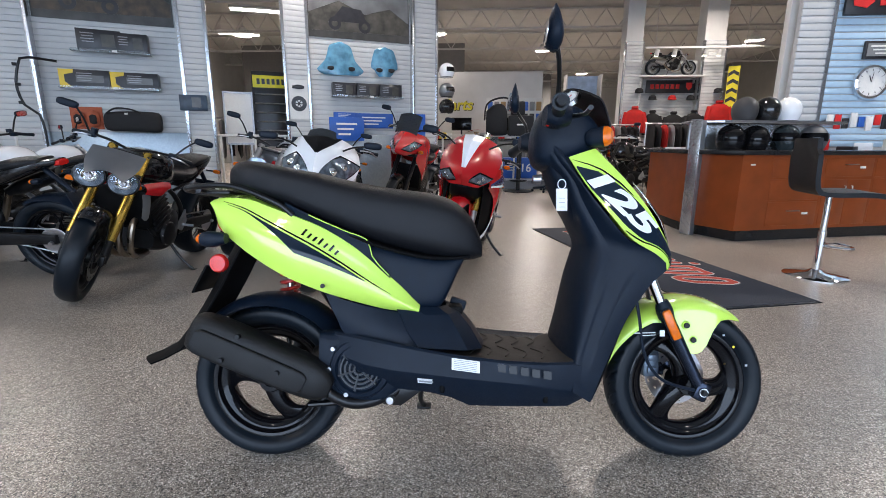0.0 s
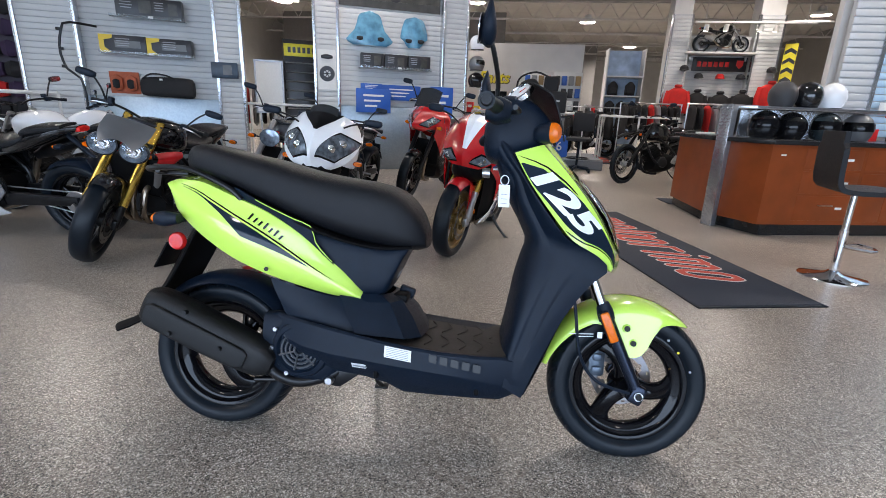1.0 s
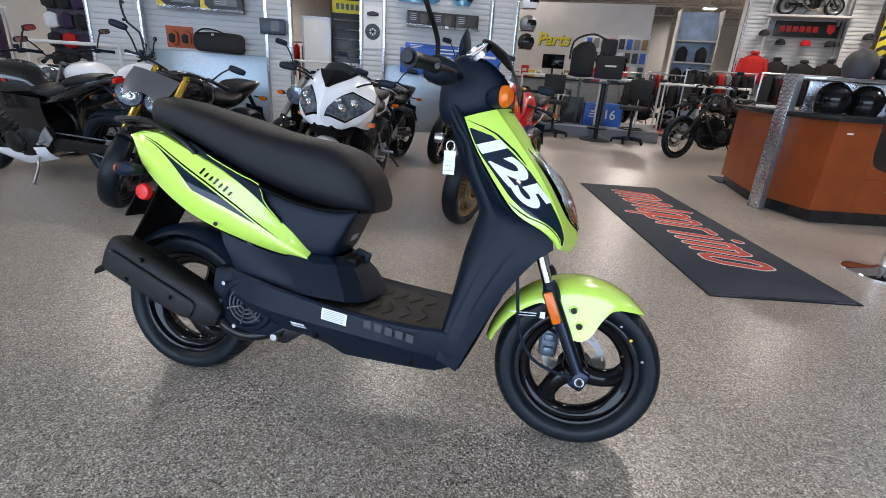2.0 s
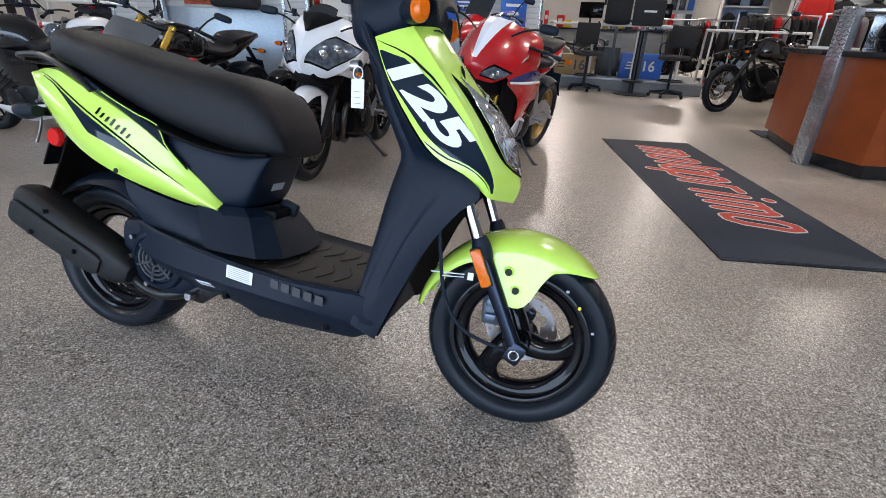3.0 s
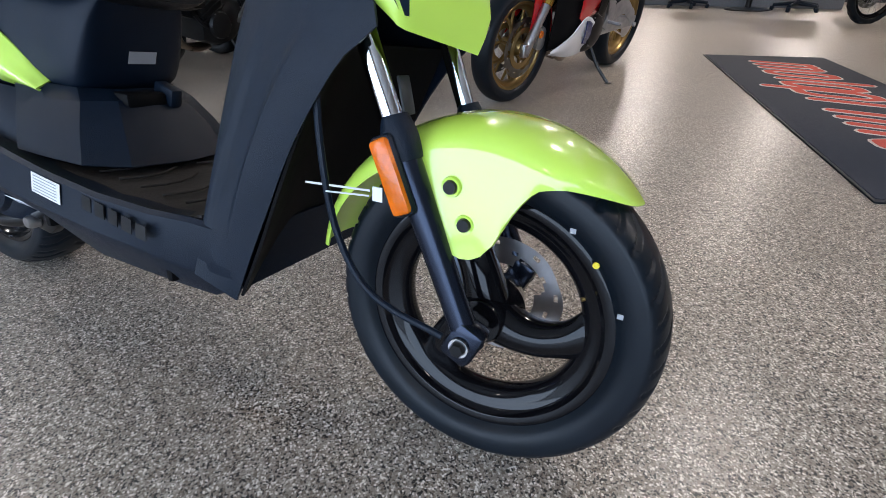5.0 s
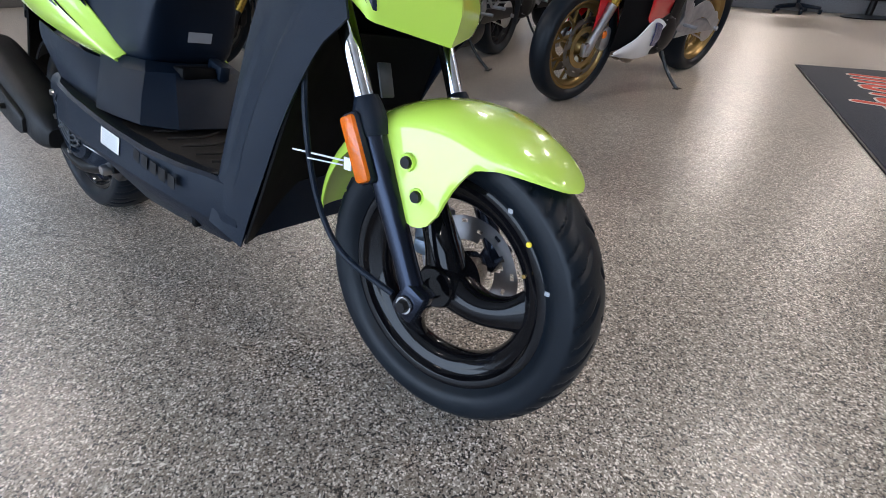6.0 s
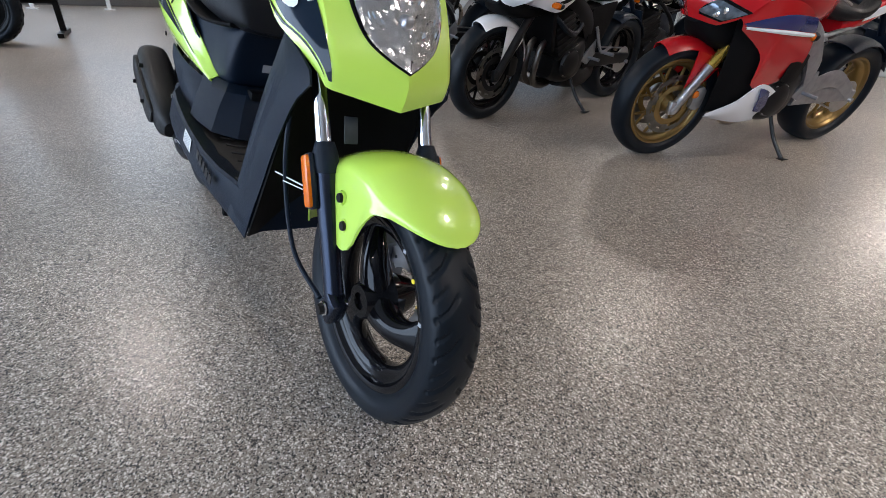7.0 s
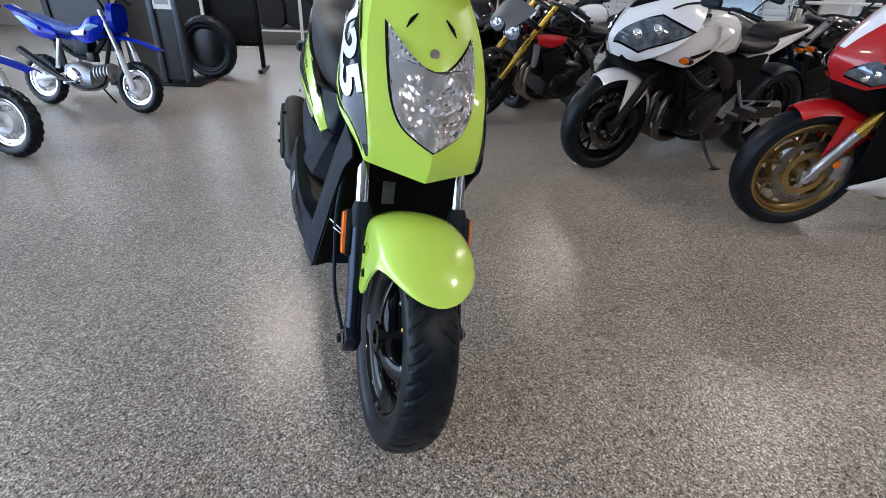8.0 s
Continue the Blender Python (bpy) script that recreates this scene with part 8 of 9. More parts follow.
for fx, fy in ((-5.6, 13.0), (-7.4, 15.6), (-6.0, 18.0)):
    fl = thing("strip_light", pose(fx, fy, 4.2, 0, 0, 20), "lit fluorescent ceiling strip light", "lamp", "strip lights")
    part("housing", box((0, 0, 0.05), (1.25, 0.28, 0.07), 0.01), WALLPAINT, fl)
    part("tube_lens", box((0, 0, 0.005), (1.2, 0.24, 0.02), 0.004), FLUO, fl)
    part("hanger", join(tube([(-0.5, 0, 0.08), (-0.5, 0, 0.5)], 0.005, 5), tube([(0.5, 0, 0.08), (0.5, 0, 0.5)], 0.005, 5)), STEEL, fl)
# partition behind the opening
solid("wall_partition", box((-5.0, 20.0, 2.35), (9.0, 0.15, 4.7)), mat("dark_wall_paint", (0.16, 0.155, 0.15), 0.8, vary=0.1), "grey partition wall", kind="structure")

# helmets on pegs at the end of the panel
def helmet(name, m, shell_mat, label, visor=True, full=True):
    h = thing(name, m, label, "helmet", "helmets")
    rows = []
    for i in range(15):
        a = i / 14
        z = -0.11 + 0.24 * a
        r = 0.128 * math.sqrt(max(0.0, 1 - ((z - 0.0) / 0.132) ** 2)) if z > 0 else 0.128 - 0.035 * (z / 0.11) ** 2
        rows.append([Vector(((1.12 if math.cos(t) > 0 and full else 1.08) * r * math.cos(t), r * 0.96 * math.sin(t), z)) for t in [2 * math.pi * k / 28 for k in range(28)]])
    part("helmet_shell", grid_mesh(rows, wrap_v=True, cap=True), shell_mat, h)
    if visor:
        vr = [[Vector((1.13 * q * math.cos(t), 0.975 * q * math.sin(t), z)) for t in [radians(-66 + 132 * k / 14) for k in range(15)]] for z, q in ((-0.022, 0.129), (-0.005, 0.131), (0.015, 0.1305), (0.035, 0.1265), (0.055, 0.119))]
        part("visor", shell(vr, 0.004, (0, 0, 0)), GLOSSBLACK, h, "dark visor")
    part("trim_edge", tube([Vector((1.1 * 0.100 * math.cos(t), 0.096 * math.sin(t), -0.108)) for t in [2 * math.pi * k / 24 for k in range(24)]], 0.006, 6, cyclic=True), RUBBER, h)
    return h


for k, (z, mm) in enumerate(((2.15, WHITEPAINT), (1.82, SILVERPAINT), (1.55, BLACKPAINT))):
    helmet("helmet", WALL @ pose(5.60, -0.15, z, 0, 0, -50), mm, "%s helmet on a peg at the panel end" % ("white" if k == 0 else "silver" if k == 1 else "black"))
    pg = on_wall("peg", "steel display peg on the column", "peg", "pegs")
    part("rod", tube([(5.42, -0.1, z - 0.11), (5.62, -0.15, z - 0.115)], 0.008, 6), STEEL, pg)

# ---------------------------------------------------------------- parts department
solid("wall_parts", box((-2.2, 16.1, 1.55), (8.6, 0.2, 3.1)), WALLPAINT, "white partition wall of the parts department", kind="structure")
sign = thing("parts_sign", pose(-0.55, 16.01, 2.10), "yellow cut-out Parts lettering on white wall", "sign")
part("letters", lettering("Parts", 0.46, lambda a, b: Vector((a, -0.03, b)), 0.012, 0.2), YELLOWSIGN, sign)
part("letters_back", lettering("Parts", 0.46, lambda a, b: Vector((a + 0.02, -0.012, b - 0.015)), 0.02, 0.2), mat("dark_yellow_sign", (0.10, 0.09, 0.02), 0.5, vary=0.1), sign)
pc = thing("parts_counter", pose(-0.6, 14.6, 0), "grey parts counter with goods on it", "counter")
part("body", box((0, 0, 0.5), (4.6, 0.6, 1.0), 0.01), GREYLAM, pc)
part("top", box((0, 0, 1.02), (4.7, 0.7, 0.04), 0.008), BLACKTOP, pc)
for mx in (-0.35, 1.25):
    mo = thing("monitor", pose(mx, 14.55, 1.04), "black flat monitor on the parts counter", "monitor", "monitors")
    part("screen", box((0, 0, 0.42), (0.58, 0.04, 0.36), 0.008), GLOSSBLACK, mo)
    part("stand", join(box((0, 0.02, 0.14), (0.05, 0.03, 0.26)), box((0, 0, 0.01), (0.24, 0.16, 0.02), 0.004)), PLASTIC, mo)
rng = random.Random(5)
for k in range(22):
    x = -2.6 + 0.19 * k
    w, h = rng.uniform(0.1, 0.2), rng.uniform(0.12, 0.42)
    if abs(x + 0.35) < 0.35 or abs(x - 1.25) < 0.33:
        continue
    mm = rng.choice([BOXBLACK, BLUEPRINT, PAPER, REDSIGN, GREYLAM, KRAFT, BOXYELLOW, BOXBLACK])
    ct = thing("counter_goods", pose(x, 14.5, 1.04, 0, 0, rng.uniform(-15, 15)), "small packaged goods on the parts counter", "package", "counter goods")
    part("pack", box((0, 0, h / 2), (w, 0.12, h), 0.006), mm, ct)
    part("pack_label", box((0, -0.0615, h * 0.6), (w * 0.6, 0.003, h * 0.25)), PAPER if mm is not PAPER else GREYPRINT, ct)
# wall shelving behind the parts counter
for sx in (-4.6, -2.9, 0.8, 1.7):
    sh = thing("wall_rack", pose(sx, 15.906, 0), "white wall rack with hanging packaged goods", "rack", "wall racks")
    part("rack_panel", box((0, 0.08, 1.55), (0.85, 0.03, 1.5), 0.004), SLATWHITE, sh)
    for r in range(4):
        for c in range(4):
            part("hanging_pack", box((-0.31 + 0.205 * c, 0.0, 0.98 + 0.36 * r), (0.15, 0.06, 0.27), 0.006), [BOXBLACK, GREYLAM, PAPER, BLUEPRINT, REDSIGN, BOXBLACK, KRAFT][(r * 3 + c * 5 + int(sx * 10)) % 7], sh)

# raised platform, its railing, cartons, tables and stools
plat = thing("display_platform", pose(0.6, 10.15, 0), "low grey carpeted display platform", "platform")
part("deck", box((0, 0.9, 0.10), (3.0, 1.8, 0.20), 0.01), CARPET, plat)
part("edge_strip", box((0, -0.004, 0.19), (3.0, 0.012, 0.03), 0.002), ALU, plat)


def railing(x0, y0, x1, y1, posts, h, label="white painted steel pipe railing"):
    r = thing("pipe_railing", pose(0, 0, 0), label, "railing", "pipe railings")
    a, b = Vector((x0, y0, h)), Vector((x1, y1, h))
    part("top_rail", tube([a, b], 0.022, 10), WHITEPIPE, r)
    for k in range(posts):
        p = a.lerp(b, k / (posts - 1))
        part("post", tube([(p.x, p.y, 0.0), p], 0.02, 10), WHITEPIPE, r)
    return r


railing(-0.55, 10.25, 1.66, 10.3, 4, 1.07)
railing(2.02, 10.75, 2.55, 13.6, 3, 1.05)
railing(2.02, 10.75, 3.6, 10.9, 3, 1.05)
for x, y, w, d, h, mm, txt in ((-0.15, 10.55, 0.78, 0.5, 0.36, KRAFT, "16"), (1.05, 10.75, 0.72, 0.5, 0.42, BLUEPRINT, "16"), (0.45, 10.9, 0.4, 0.4, 0.5, BOXBLACK, "")):
    c = thing("shipping_carton", pose(x, y, 0.20, 0, 0, 4), "%s shipping carton on the platform" % ("brown card" if mm is KRAFT else "blue printed" if mm is BLUEPRINT else "black"), "box", "cartons")
    part("box_body", box((0, 0, h / 2), (w, d, h), 0.006), mm, c)
    if txt:
        part("number", lettering(txt, 0.24, lambda a, b: Vector((a + 0.12, -d / 2 - 0.003, h / 2 + b)), 0.004), BOXBLACK if mm is KRAFT else PAPER, c, "printed number 16")
        part("print_mark", join(*[box((-0.2, -d / 2 - 0.002, h / 2 - 0.04 + 0.05 * k), (0.14 - 0.03 * k, 0.003, 0.022)) for k in range(3)]), BOXBLACK if mm is KRAFT else PAPER, c)
tb = thing("bar_table", pose(0.98, 9.72, 0), "black round pedestal bar table", "table")
part("base", lathe([(0, 0.03), (0.05, 0.03), (0.28, 0.012), (0.29, 0.0), (0, 0)], 32, "z"), SATINBLACK, tb)
part("foot_ring", lathe([(0.0, 0.20), (0.17, 0.20), (0.18, 0.215), (0.17, 0.23), (0, 0.23)], 28, "z"), SATINBLACK, tb)
part("column", tube([(0, 0, 0.02), (0, 0, 0.98)], 0.04, 12), SATINBLACK, tb)
part("tabletop", lathe([(0, 0.98), (0.36, 0.98), (0.38, 0.99), (0.38, 1.01), (0, 1.01)], 36, "z"), BLACKTOP, tb)


def task_stool(x, y, turn):
    s = thing("drafting_chair", pose(x, y, 0, 0, 0, turn), "black drafting chair with casters and foot ring", "chair", "drafting chairs")
    for k in range(5):
        a = 2 * math.pi * k / 5
        lg = part("base_arm", tube([(0, 0, 0.10), (0.28 * math.cos(a), 0.28 * math.sin(a), 0.07)], [0.03, 0.02], 8), PLASTIC, s)
        part("caster", lathe([(0, -0.018), (0.028, -0.018), (0.03, 0), (0.028, 0.018), (0, 0.018)], 12, "y", (0.28 * math.cos(a), 0.28 * math.sin(a), 0.03)), PLASTIC, lg)
    part("gas_lift", tube([(0, 0, 0.1), (0, 0, 0.58)], 0.024, 10), PLASTIC, s)
    part("foot_ring", tube([(0.21 * math.cos(a), 0.21 * math.sin(a), 0.26) for a in [2 * math.pi * k / 24 for k in range(24)]], 0.012, 8, cyclic=True), SATINBLACK, s)
    part("seat", hull([(-0.22, 0.63, 0.58, 0.15), (-0.18, 0.65, 0.57, 0.21), (0.12, 0.65, 0.57, 0.22), (0.22, 0.63, 0.58, 0.18)], 0.5, 20, 10), NYLON, s)
    part("backrest", moved(box((-0.22, 0, 0.92), (0.05, 0.40, 0.34), 0.02), Matrix()), NYLON, s)
    part("back_bar", tube([(-0.05, 0, 0.57), (-0.25, 0, 0.60), (-0.26, 0, 0.85)], 0.014, 8, 10), SATINBLACK, s)
    for d in (-1, 1):
        part("armrest", tube([(-0.1, d * 0.2, 0.58), (-0.05, d * 0.26, 0.66), (-0.05, d * 0.26, 0.80), (-0.22, d * 0.22, 0.84)], 0.012, 8, 14), PLASTIC, s)


task_stool(1.55, 9.72, -110)
task_stool(0.18, 9.80, -70)
# gear stacked on the bar table
gear = thing("tail_bag", pose(0.75, 10.05, 1.07), "black luggage and seat display above the railing", "luggage")
part("bag_block", box((0.28, 0.25, 0.20), (0.50, 0.25, 0.40), 0.03), NYLON, gear)
part("round_bag", hull([(-0.42, 0.48, 0.02, 0.10, 0.2), (-0.28, 0.60, 0.0, 0.15, 0.2), (-0.1, 0.62, 0.0, 0.15, 0.2), (0.0, 0.5, 0.02, 0.10, 0.2)], 0.7, 18, 10), NYLON, gear)
part("upper_pack", box((0.22, 0.28, 0.54), (0.28, 0.2, 0.28), 0.04), NYLON, gear)
part("strap", tube([(-0.45, 0.15, 0.3), (-0.40, 0.15, 0.62), (-0.1, 0.15, 0.74), (0.15, 0.15, 0.66)], 0.018, 8, 16), NYLON, gear)
part("gear_label", box((0.30, 0.122, 0.22), (0.20, 0.004, 0.03)), PAPER, gear)
part("support", box((-0.2, 0.25, -0.42), (0.05, 0.05, 0.86)), SATINBLACK, gear)
part("support", box((0.3, 0.25, -0.42), (0.05, 0.05, 0.86)), SATINBLACK, gear)
for x, y, w, d in ((2.45, 13.2, 0.9, 3.0), (2.52, 6.75, 0.36, 0.42)):
    m2 = thing("floor_mat", pose(x, y, 0, 0, 0, 6), "dark entrance mat on the floor", "mat", "floor mats")
    part("backing", box((0, 0, 0.004), (w, d, 0.008), 0.003), FABRIC, m2)
    if d > 1:
        for k in range(5):
            part("letter_shape", box((0.0, -1.0 + 0.45 * k, 0.0095), (0.42, 0.24, 0.004), 0.001), MATRED, m2)

# dark column and gear shelves past the platform
solid("column_dark", box((3.25, 27.5, 2.35), (1.2, 0.75, 4.7), 0.01), mat("column_paint", (0.20, 0.195, 0.19), 0.7, vary=0.08), "grey painted building column", kind="structure")


def garment(parent_x, y, z, w, h, material, label, hat=False):
    g = thing("jacket", pose(parent_x, y, z), label, "jacket", "hanging jackets")
    part("body", hull([(-w / 2, h * 0.02, -h * 0.42, 0.05), (-w * 0.32, h * 0.10, -h * 0.55, 0.09), (0, h * 0.16, -h * 0.58, 0.10), (w * 0.32, h * 0.10, -h * 0.55, 0.09), (w / 2, h * 0.02, -h * 0.42, 0.05)], 0.75, 20, 14), material, g)
    part("collar", lathe([(0.07, 0), (0.085, 0.02), (0.07, 0.06), (0.05, 0.05)], 16, "z", (0, 0, h * 0.15)), material, g)
    for d in (-1, 1):
        part("sleeve", tube([(d * w * 0.40, 0, h * 0.04), (d * w * 0.52, -0.03, -h * 0.25), (d * w * 0.50, -0.04, -h * 0.52)], [0.07, 0.062, 0.05], 10, 8), material, g)
    part("hanger_hook", tube([(0, 0, h * 0.2), (0, 0.0, h * 0.3), (0.03, 0, h * 0.34)], 0.005, 6), STEEL, g)
    return g


gs = thing("gear_shelf", pose(3.05, 14.6, 0), "pale shelf unit with black riding gear", "shelf unit")
part("back_panel", box((0, 0.25, 1.4), (0.95, 0.04, 2.8)), mat("pale_blue_print", (0.35, 0.45, 0.6), 0.5, vary=0.3, scale=4), gs)
part("side_panel", box((-0.47, 0, 1.4), (0.03, 0.5, 2.8)), WALLPAINT, gs)
part("side_panel", box((0.47, 0, 1.4), (0.03, 0.5, 2.8)), WALLPAINT, gs)
for z in (0.3, 1.1, 1.6, 2.1):
    part("shelf_board", box((0, 0, z), (0.92, 0.5, 0.03)), WALLPAINT, gs)
for k, (x, z) in enumerate(((-0.28, 1.13), (0.02, 1.13), (0.3, 1.13), (-0.25, 1.63), (0.2, 1.63))):
    gb = thing("backpack", pose(3.05 + x, 14.5, z), "black riding backpack on the shelf", "backpack", "backpacks")
    part("pack_body", hull([(-0.12, 0.26, 0.0, 0.08), (0, 0.36, 0.0, 0.12), (0.12, 0.26, 0.0, 0.08)], 0.6, 16, 8), NYLON, gb)
    part("pocket", box((0, -0.12, 0.11), (0.16, 0.05, 0.14), 0.02), NYLON, gb)
for k in range(9):
    garment(1.6 + 0.24 * k, 12.9, 0.98, 0.34, 0.8, BLACKCLOTH, "black riding jacket hanging on a rail").rotation_euler = (0, 0, radians(70))
gr = thing("garment_rail", pose(2.6, 12.9, 0), "steel garment rail for jackets", "rail")
part("rail_bar", tube([(-1.25, 0, 1.26), (1.25, 0, 1.26)], 0.015, 8), STEEL, gr)
for d in (-1.2, 1.2):
    part("rail_post", tube([(d, 0, 0), (d, 0, 1.26)], 0.015, 8), STEEL, gr)

# ---------------------------------------------------------------- clothing wall with its columns
def slat_panel(name, x0, x1, y, z0, z1, material, label, base=Matrix()):
    root = tagged(new(name), label, kind="structure")
    root.matrix_world = base
    part("backing", box(((x0 + x1) / 2, y + 0.05, (z0 + z1) / 2), (x1 - x0, 0.06, z1 - z0)), SLATGREY, root)
    me, z = to_mesh("slat", box(((x0 + x1) / 2, y + 0.011, PITCH / 2), (x1 - x0, 0.02, PITCH - 0.013), 0.003), material), z0
    while z + PITCH <= z1 + 0.01:
        ob = new("slat", me)
        ob.parent, ob.location = root, (0, 0, z)
        z += PITCH
    return root


slat_panel("slatwall_3", 4.03, 5.42, 12.9, 0.4, 2.9, SLATWHITE, "white slatwall panel with clothing")
for i, (a, b) in enumerate(((3.62, 4.03), (5.42, 5.92))):
    c = slat_panel("slat_column_%d" % (5 + i), a, b, 12.6, 0.0, 3.3, SLATWHITE, "white slatwall column")
    part("core", box(((a + b) / 2, 12.9, 2.35), (b - a - 0.02, 0.45, 4.7)), WALLPAINT, c)
    part("corner_trim", box((a, 12.64, 1.65), (0.04, 0.09, 3.3)), TREAD, c)
    part("corner_trim", box((b, 12.64, 1.65), (0.04, 0.09, 3.3)), TREAD, c)
bp_ = thing("display_shelf", pose(4.72, 12.70, 2.50), "white shelf board carrying a classic motorcycle", "shelf")
part("board", box((0, 0, 0), (1.50, 0.44, 0.04), 0.006), WALLPAINT, bp_)
for d in (-0.6, 0.6):
    part("bracket", plate([(0.0, -0.02), (0.0, -0.2), (-0.20, -0.02)], d - 0.01, d + 0.01, plane="xz") if False else box((d, 0.12, -0.08), (0.02, 0.22, 0.13), 0.004), STEEL, bp_)
classic, P, S = motorcycle("motorcycle", (5.12, 12.66), 0, "small classic black motorcycle shown on a wall shelf", dict(body=BLACKPAINT, fender=SILVERPAINT, tube=STEEL, wheel=SILVERPAINT, wire=True, headers=1, four=False, beam=False, muffler=1, bar_h=1.08, radiator=False, single_disc=True), lean=0, scale=0.58)
classic.matrix_world = Matrix.Translation((0, 0, 2.52)) @ classic.matrix_world
P("headlamp", lathe([(0, -0.1), (0.06, -0.09), (0.09, -0.03), (0.092, 0.0), (0.0, 0.02)], 24, "x", (-0.10, 0, 0.86)), CHROME)
br = thing("brand_sign", pose(4.81, 12.82, 2.29), "black sign panel with red bars and a small shield", "sign")
part("panel", box((0, 0, 0), (1.16, 0.04, 0.30), 0.006), BOXBLACK, br)
for k in range(6):
    part("letter_bar", box((-0.44 + 0.12 * k, -0.024, 0.0), (0.085, 0.01, 0.11), 0.002), REDSIGN, br)
part("shield", plate([(0.36, 0.09), (0.50, 0.09), (0.50, -0.02), (0.43, -0.09), (0.36, -0.02)], -0.028, -0.018), REDSIGN, br)
tk = thing("track_light", pose(5.2, 12.3, 3.09), "white ceiling track with spot lamps, lit", "lamp")
part("track", box((0, 0, 0), (2.4, 0.05, 0.04), 0.004), WALLPAINT, tk)
SPOT = mat("spot_glow", (1.0, 0.93, 0.8), 0.4, emit=12.0)
for x in (-0.95, -0.55, 0.45, 0.15):
    hd = part("spot_head", tube([(x, 0, -0.04), (x, 0.05, -0.16)], [0.045, 0.055], 12), WALLPAINT, tk)
    part("spot_bulb", lathe([(0, 0), (0.04, 0), (0.045, 0.012), (0, 0.012)], 14, "z", (x, 0.055, -0.175)), SPOT, hd)
part("drop_rod", tube([(-1.0, 0, 0), (-1.0, 0, 1.6)], 0.008, 6), STEEL, tk)
part("drop_rod", tube([(1.0, 0, 0), (1.0, 0, 1.6)], 0.008, 6), STEEL, tk)
garment(3.92, 12.49, 1.62, 0.46, 0.85, REDCLOTH, "red jacket hanging on the column")
garment(4.42, 12.72, 1.55, 0.36, 0.80, BLACKCLOTH, "black jacket hanging on the slatwall")
garment(4.92, 12.72, 1.52, 0.42, 0.80, BLACKCLOTH, "black jacket hanging on the slatwall")
garment(5.38, 12.66, 1.55, 0.42, 0.85, BLACKCLOTH, "black jacket hanging on the slatwall")
garment(5.86, 12.49, 1.75, 0.50, 0.85, REDCLOTH, "red jacket hanging on the column")
for x, mm in ((4.40, NYLON), (4.86, REDCLOTH), (5.30, NYLON), (3.98, NYLON), (5.80, NYLON)):
    cp = thing("cap", pose(x, 12.78 if 4.1 < x < 5.4 else 12.5, 1.98 if 4.1 < x < 5.4 else 2.12, 0, 0, -90), "%s cap on a peg" % ("red" if mm is REDCLOTH else "black"), "cap", "caps")
    part("crown", lathe([(0.0, 0.11), (0.05, 0.105), (0.085, 0.07), (0.095, 0.0), (0.0, 0.0)], 20, "z"), mm, cp)
    part("peak", hull([(0.06, 0.02, 0.005, 0.085), (0.12, 0.015, 0.0, 0.08), (0.17, 0.0, -0.01, 0.05)], 0.7, 14, 6), mm, cp)
ya = thing("arrow_banner", pose(6.15, 12.6, 2.25, 0, 0, -30), "yellow banner with black diagonal stripes", "banner")
part("banner", box((0, 0, 0), (0.24, 0.02, 0.95)), YELLOWSIGN, ya)
for k in range(4):
    part("stripe", plate([(-0.11, -0.36 + 0.2 * k), (0.0, -0.29 + 0.2 * k), (0.11, -0.36 + 0.2 * k), (0.11, -0.28 + 0.2 * k), (0.0, -0.21 + 0.2 * k), (-0.11, -0.28 + 0.2 * k)], -0.016, -0.009), BOXBLACK, ya)
# more stock towards the far right
for k, (x, y, h, mm) in enumerate(((6.9, 14.2, 1.7, GREYLAM), (7.9, 13.6, 1.5, BOXBLACK), (8.8, 13.0, 1.8, GREYLAM), (7.4, 16.0, 2.2, SLATWHITE))):
    st_ = thing("gondola", pose(x, y, 0, 0, 0, 10), "tall shop shelving with mixed boxed stock", "shelving", "gondolas")
    part("back_panel", box((0, 0.2, h / 2), (0.95, 0.04, h)), mm, st_)
    part("base", box((0, 0, 0.08), (0.95, 0.45, 0.16)), GREYLAM, st_)
    for r in range(int(h / 0.4)):
        sb = part("shelf_board", box((0, 0, 0.3 + 0.4 * r), (0.95, 0.4, 0.025)), GREYLAM, st_)
        for c in range(5):
            part("stock_box", box((-0.36 + 0.18 * c, -0.04, 0.3125 + 0.4 * r + 0.1), (0.14, 0.22, 0.2), 0.005), [BOXBLACK, BLUEPRINT, PAPER, REDSIGN, KRAFT, GREYLAM][(r * 2 + c * 3 + k) % 6], sb)

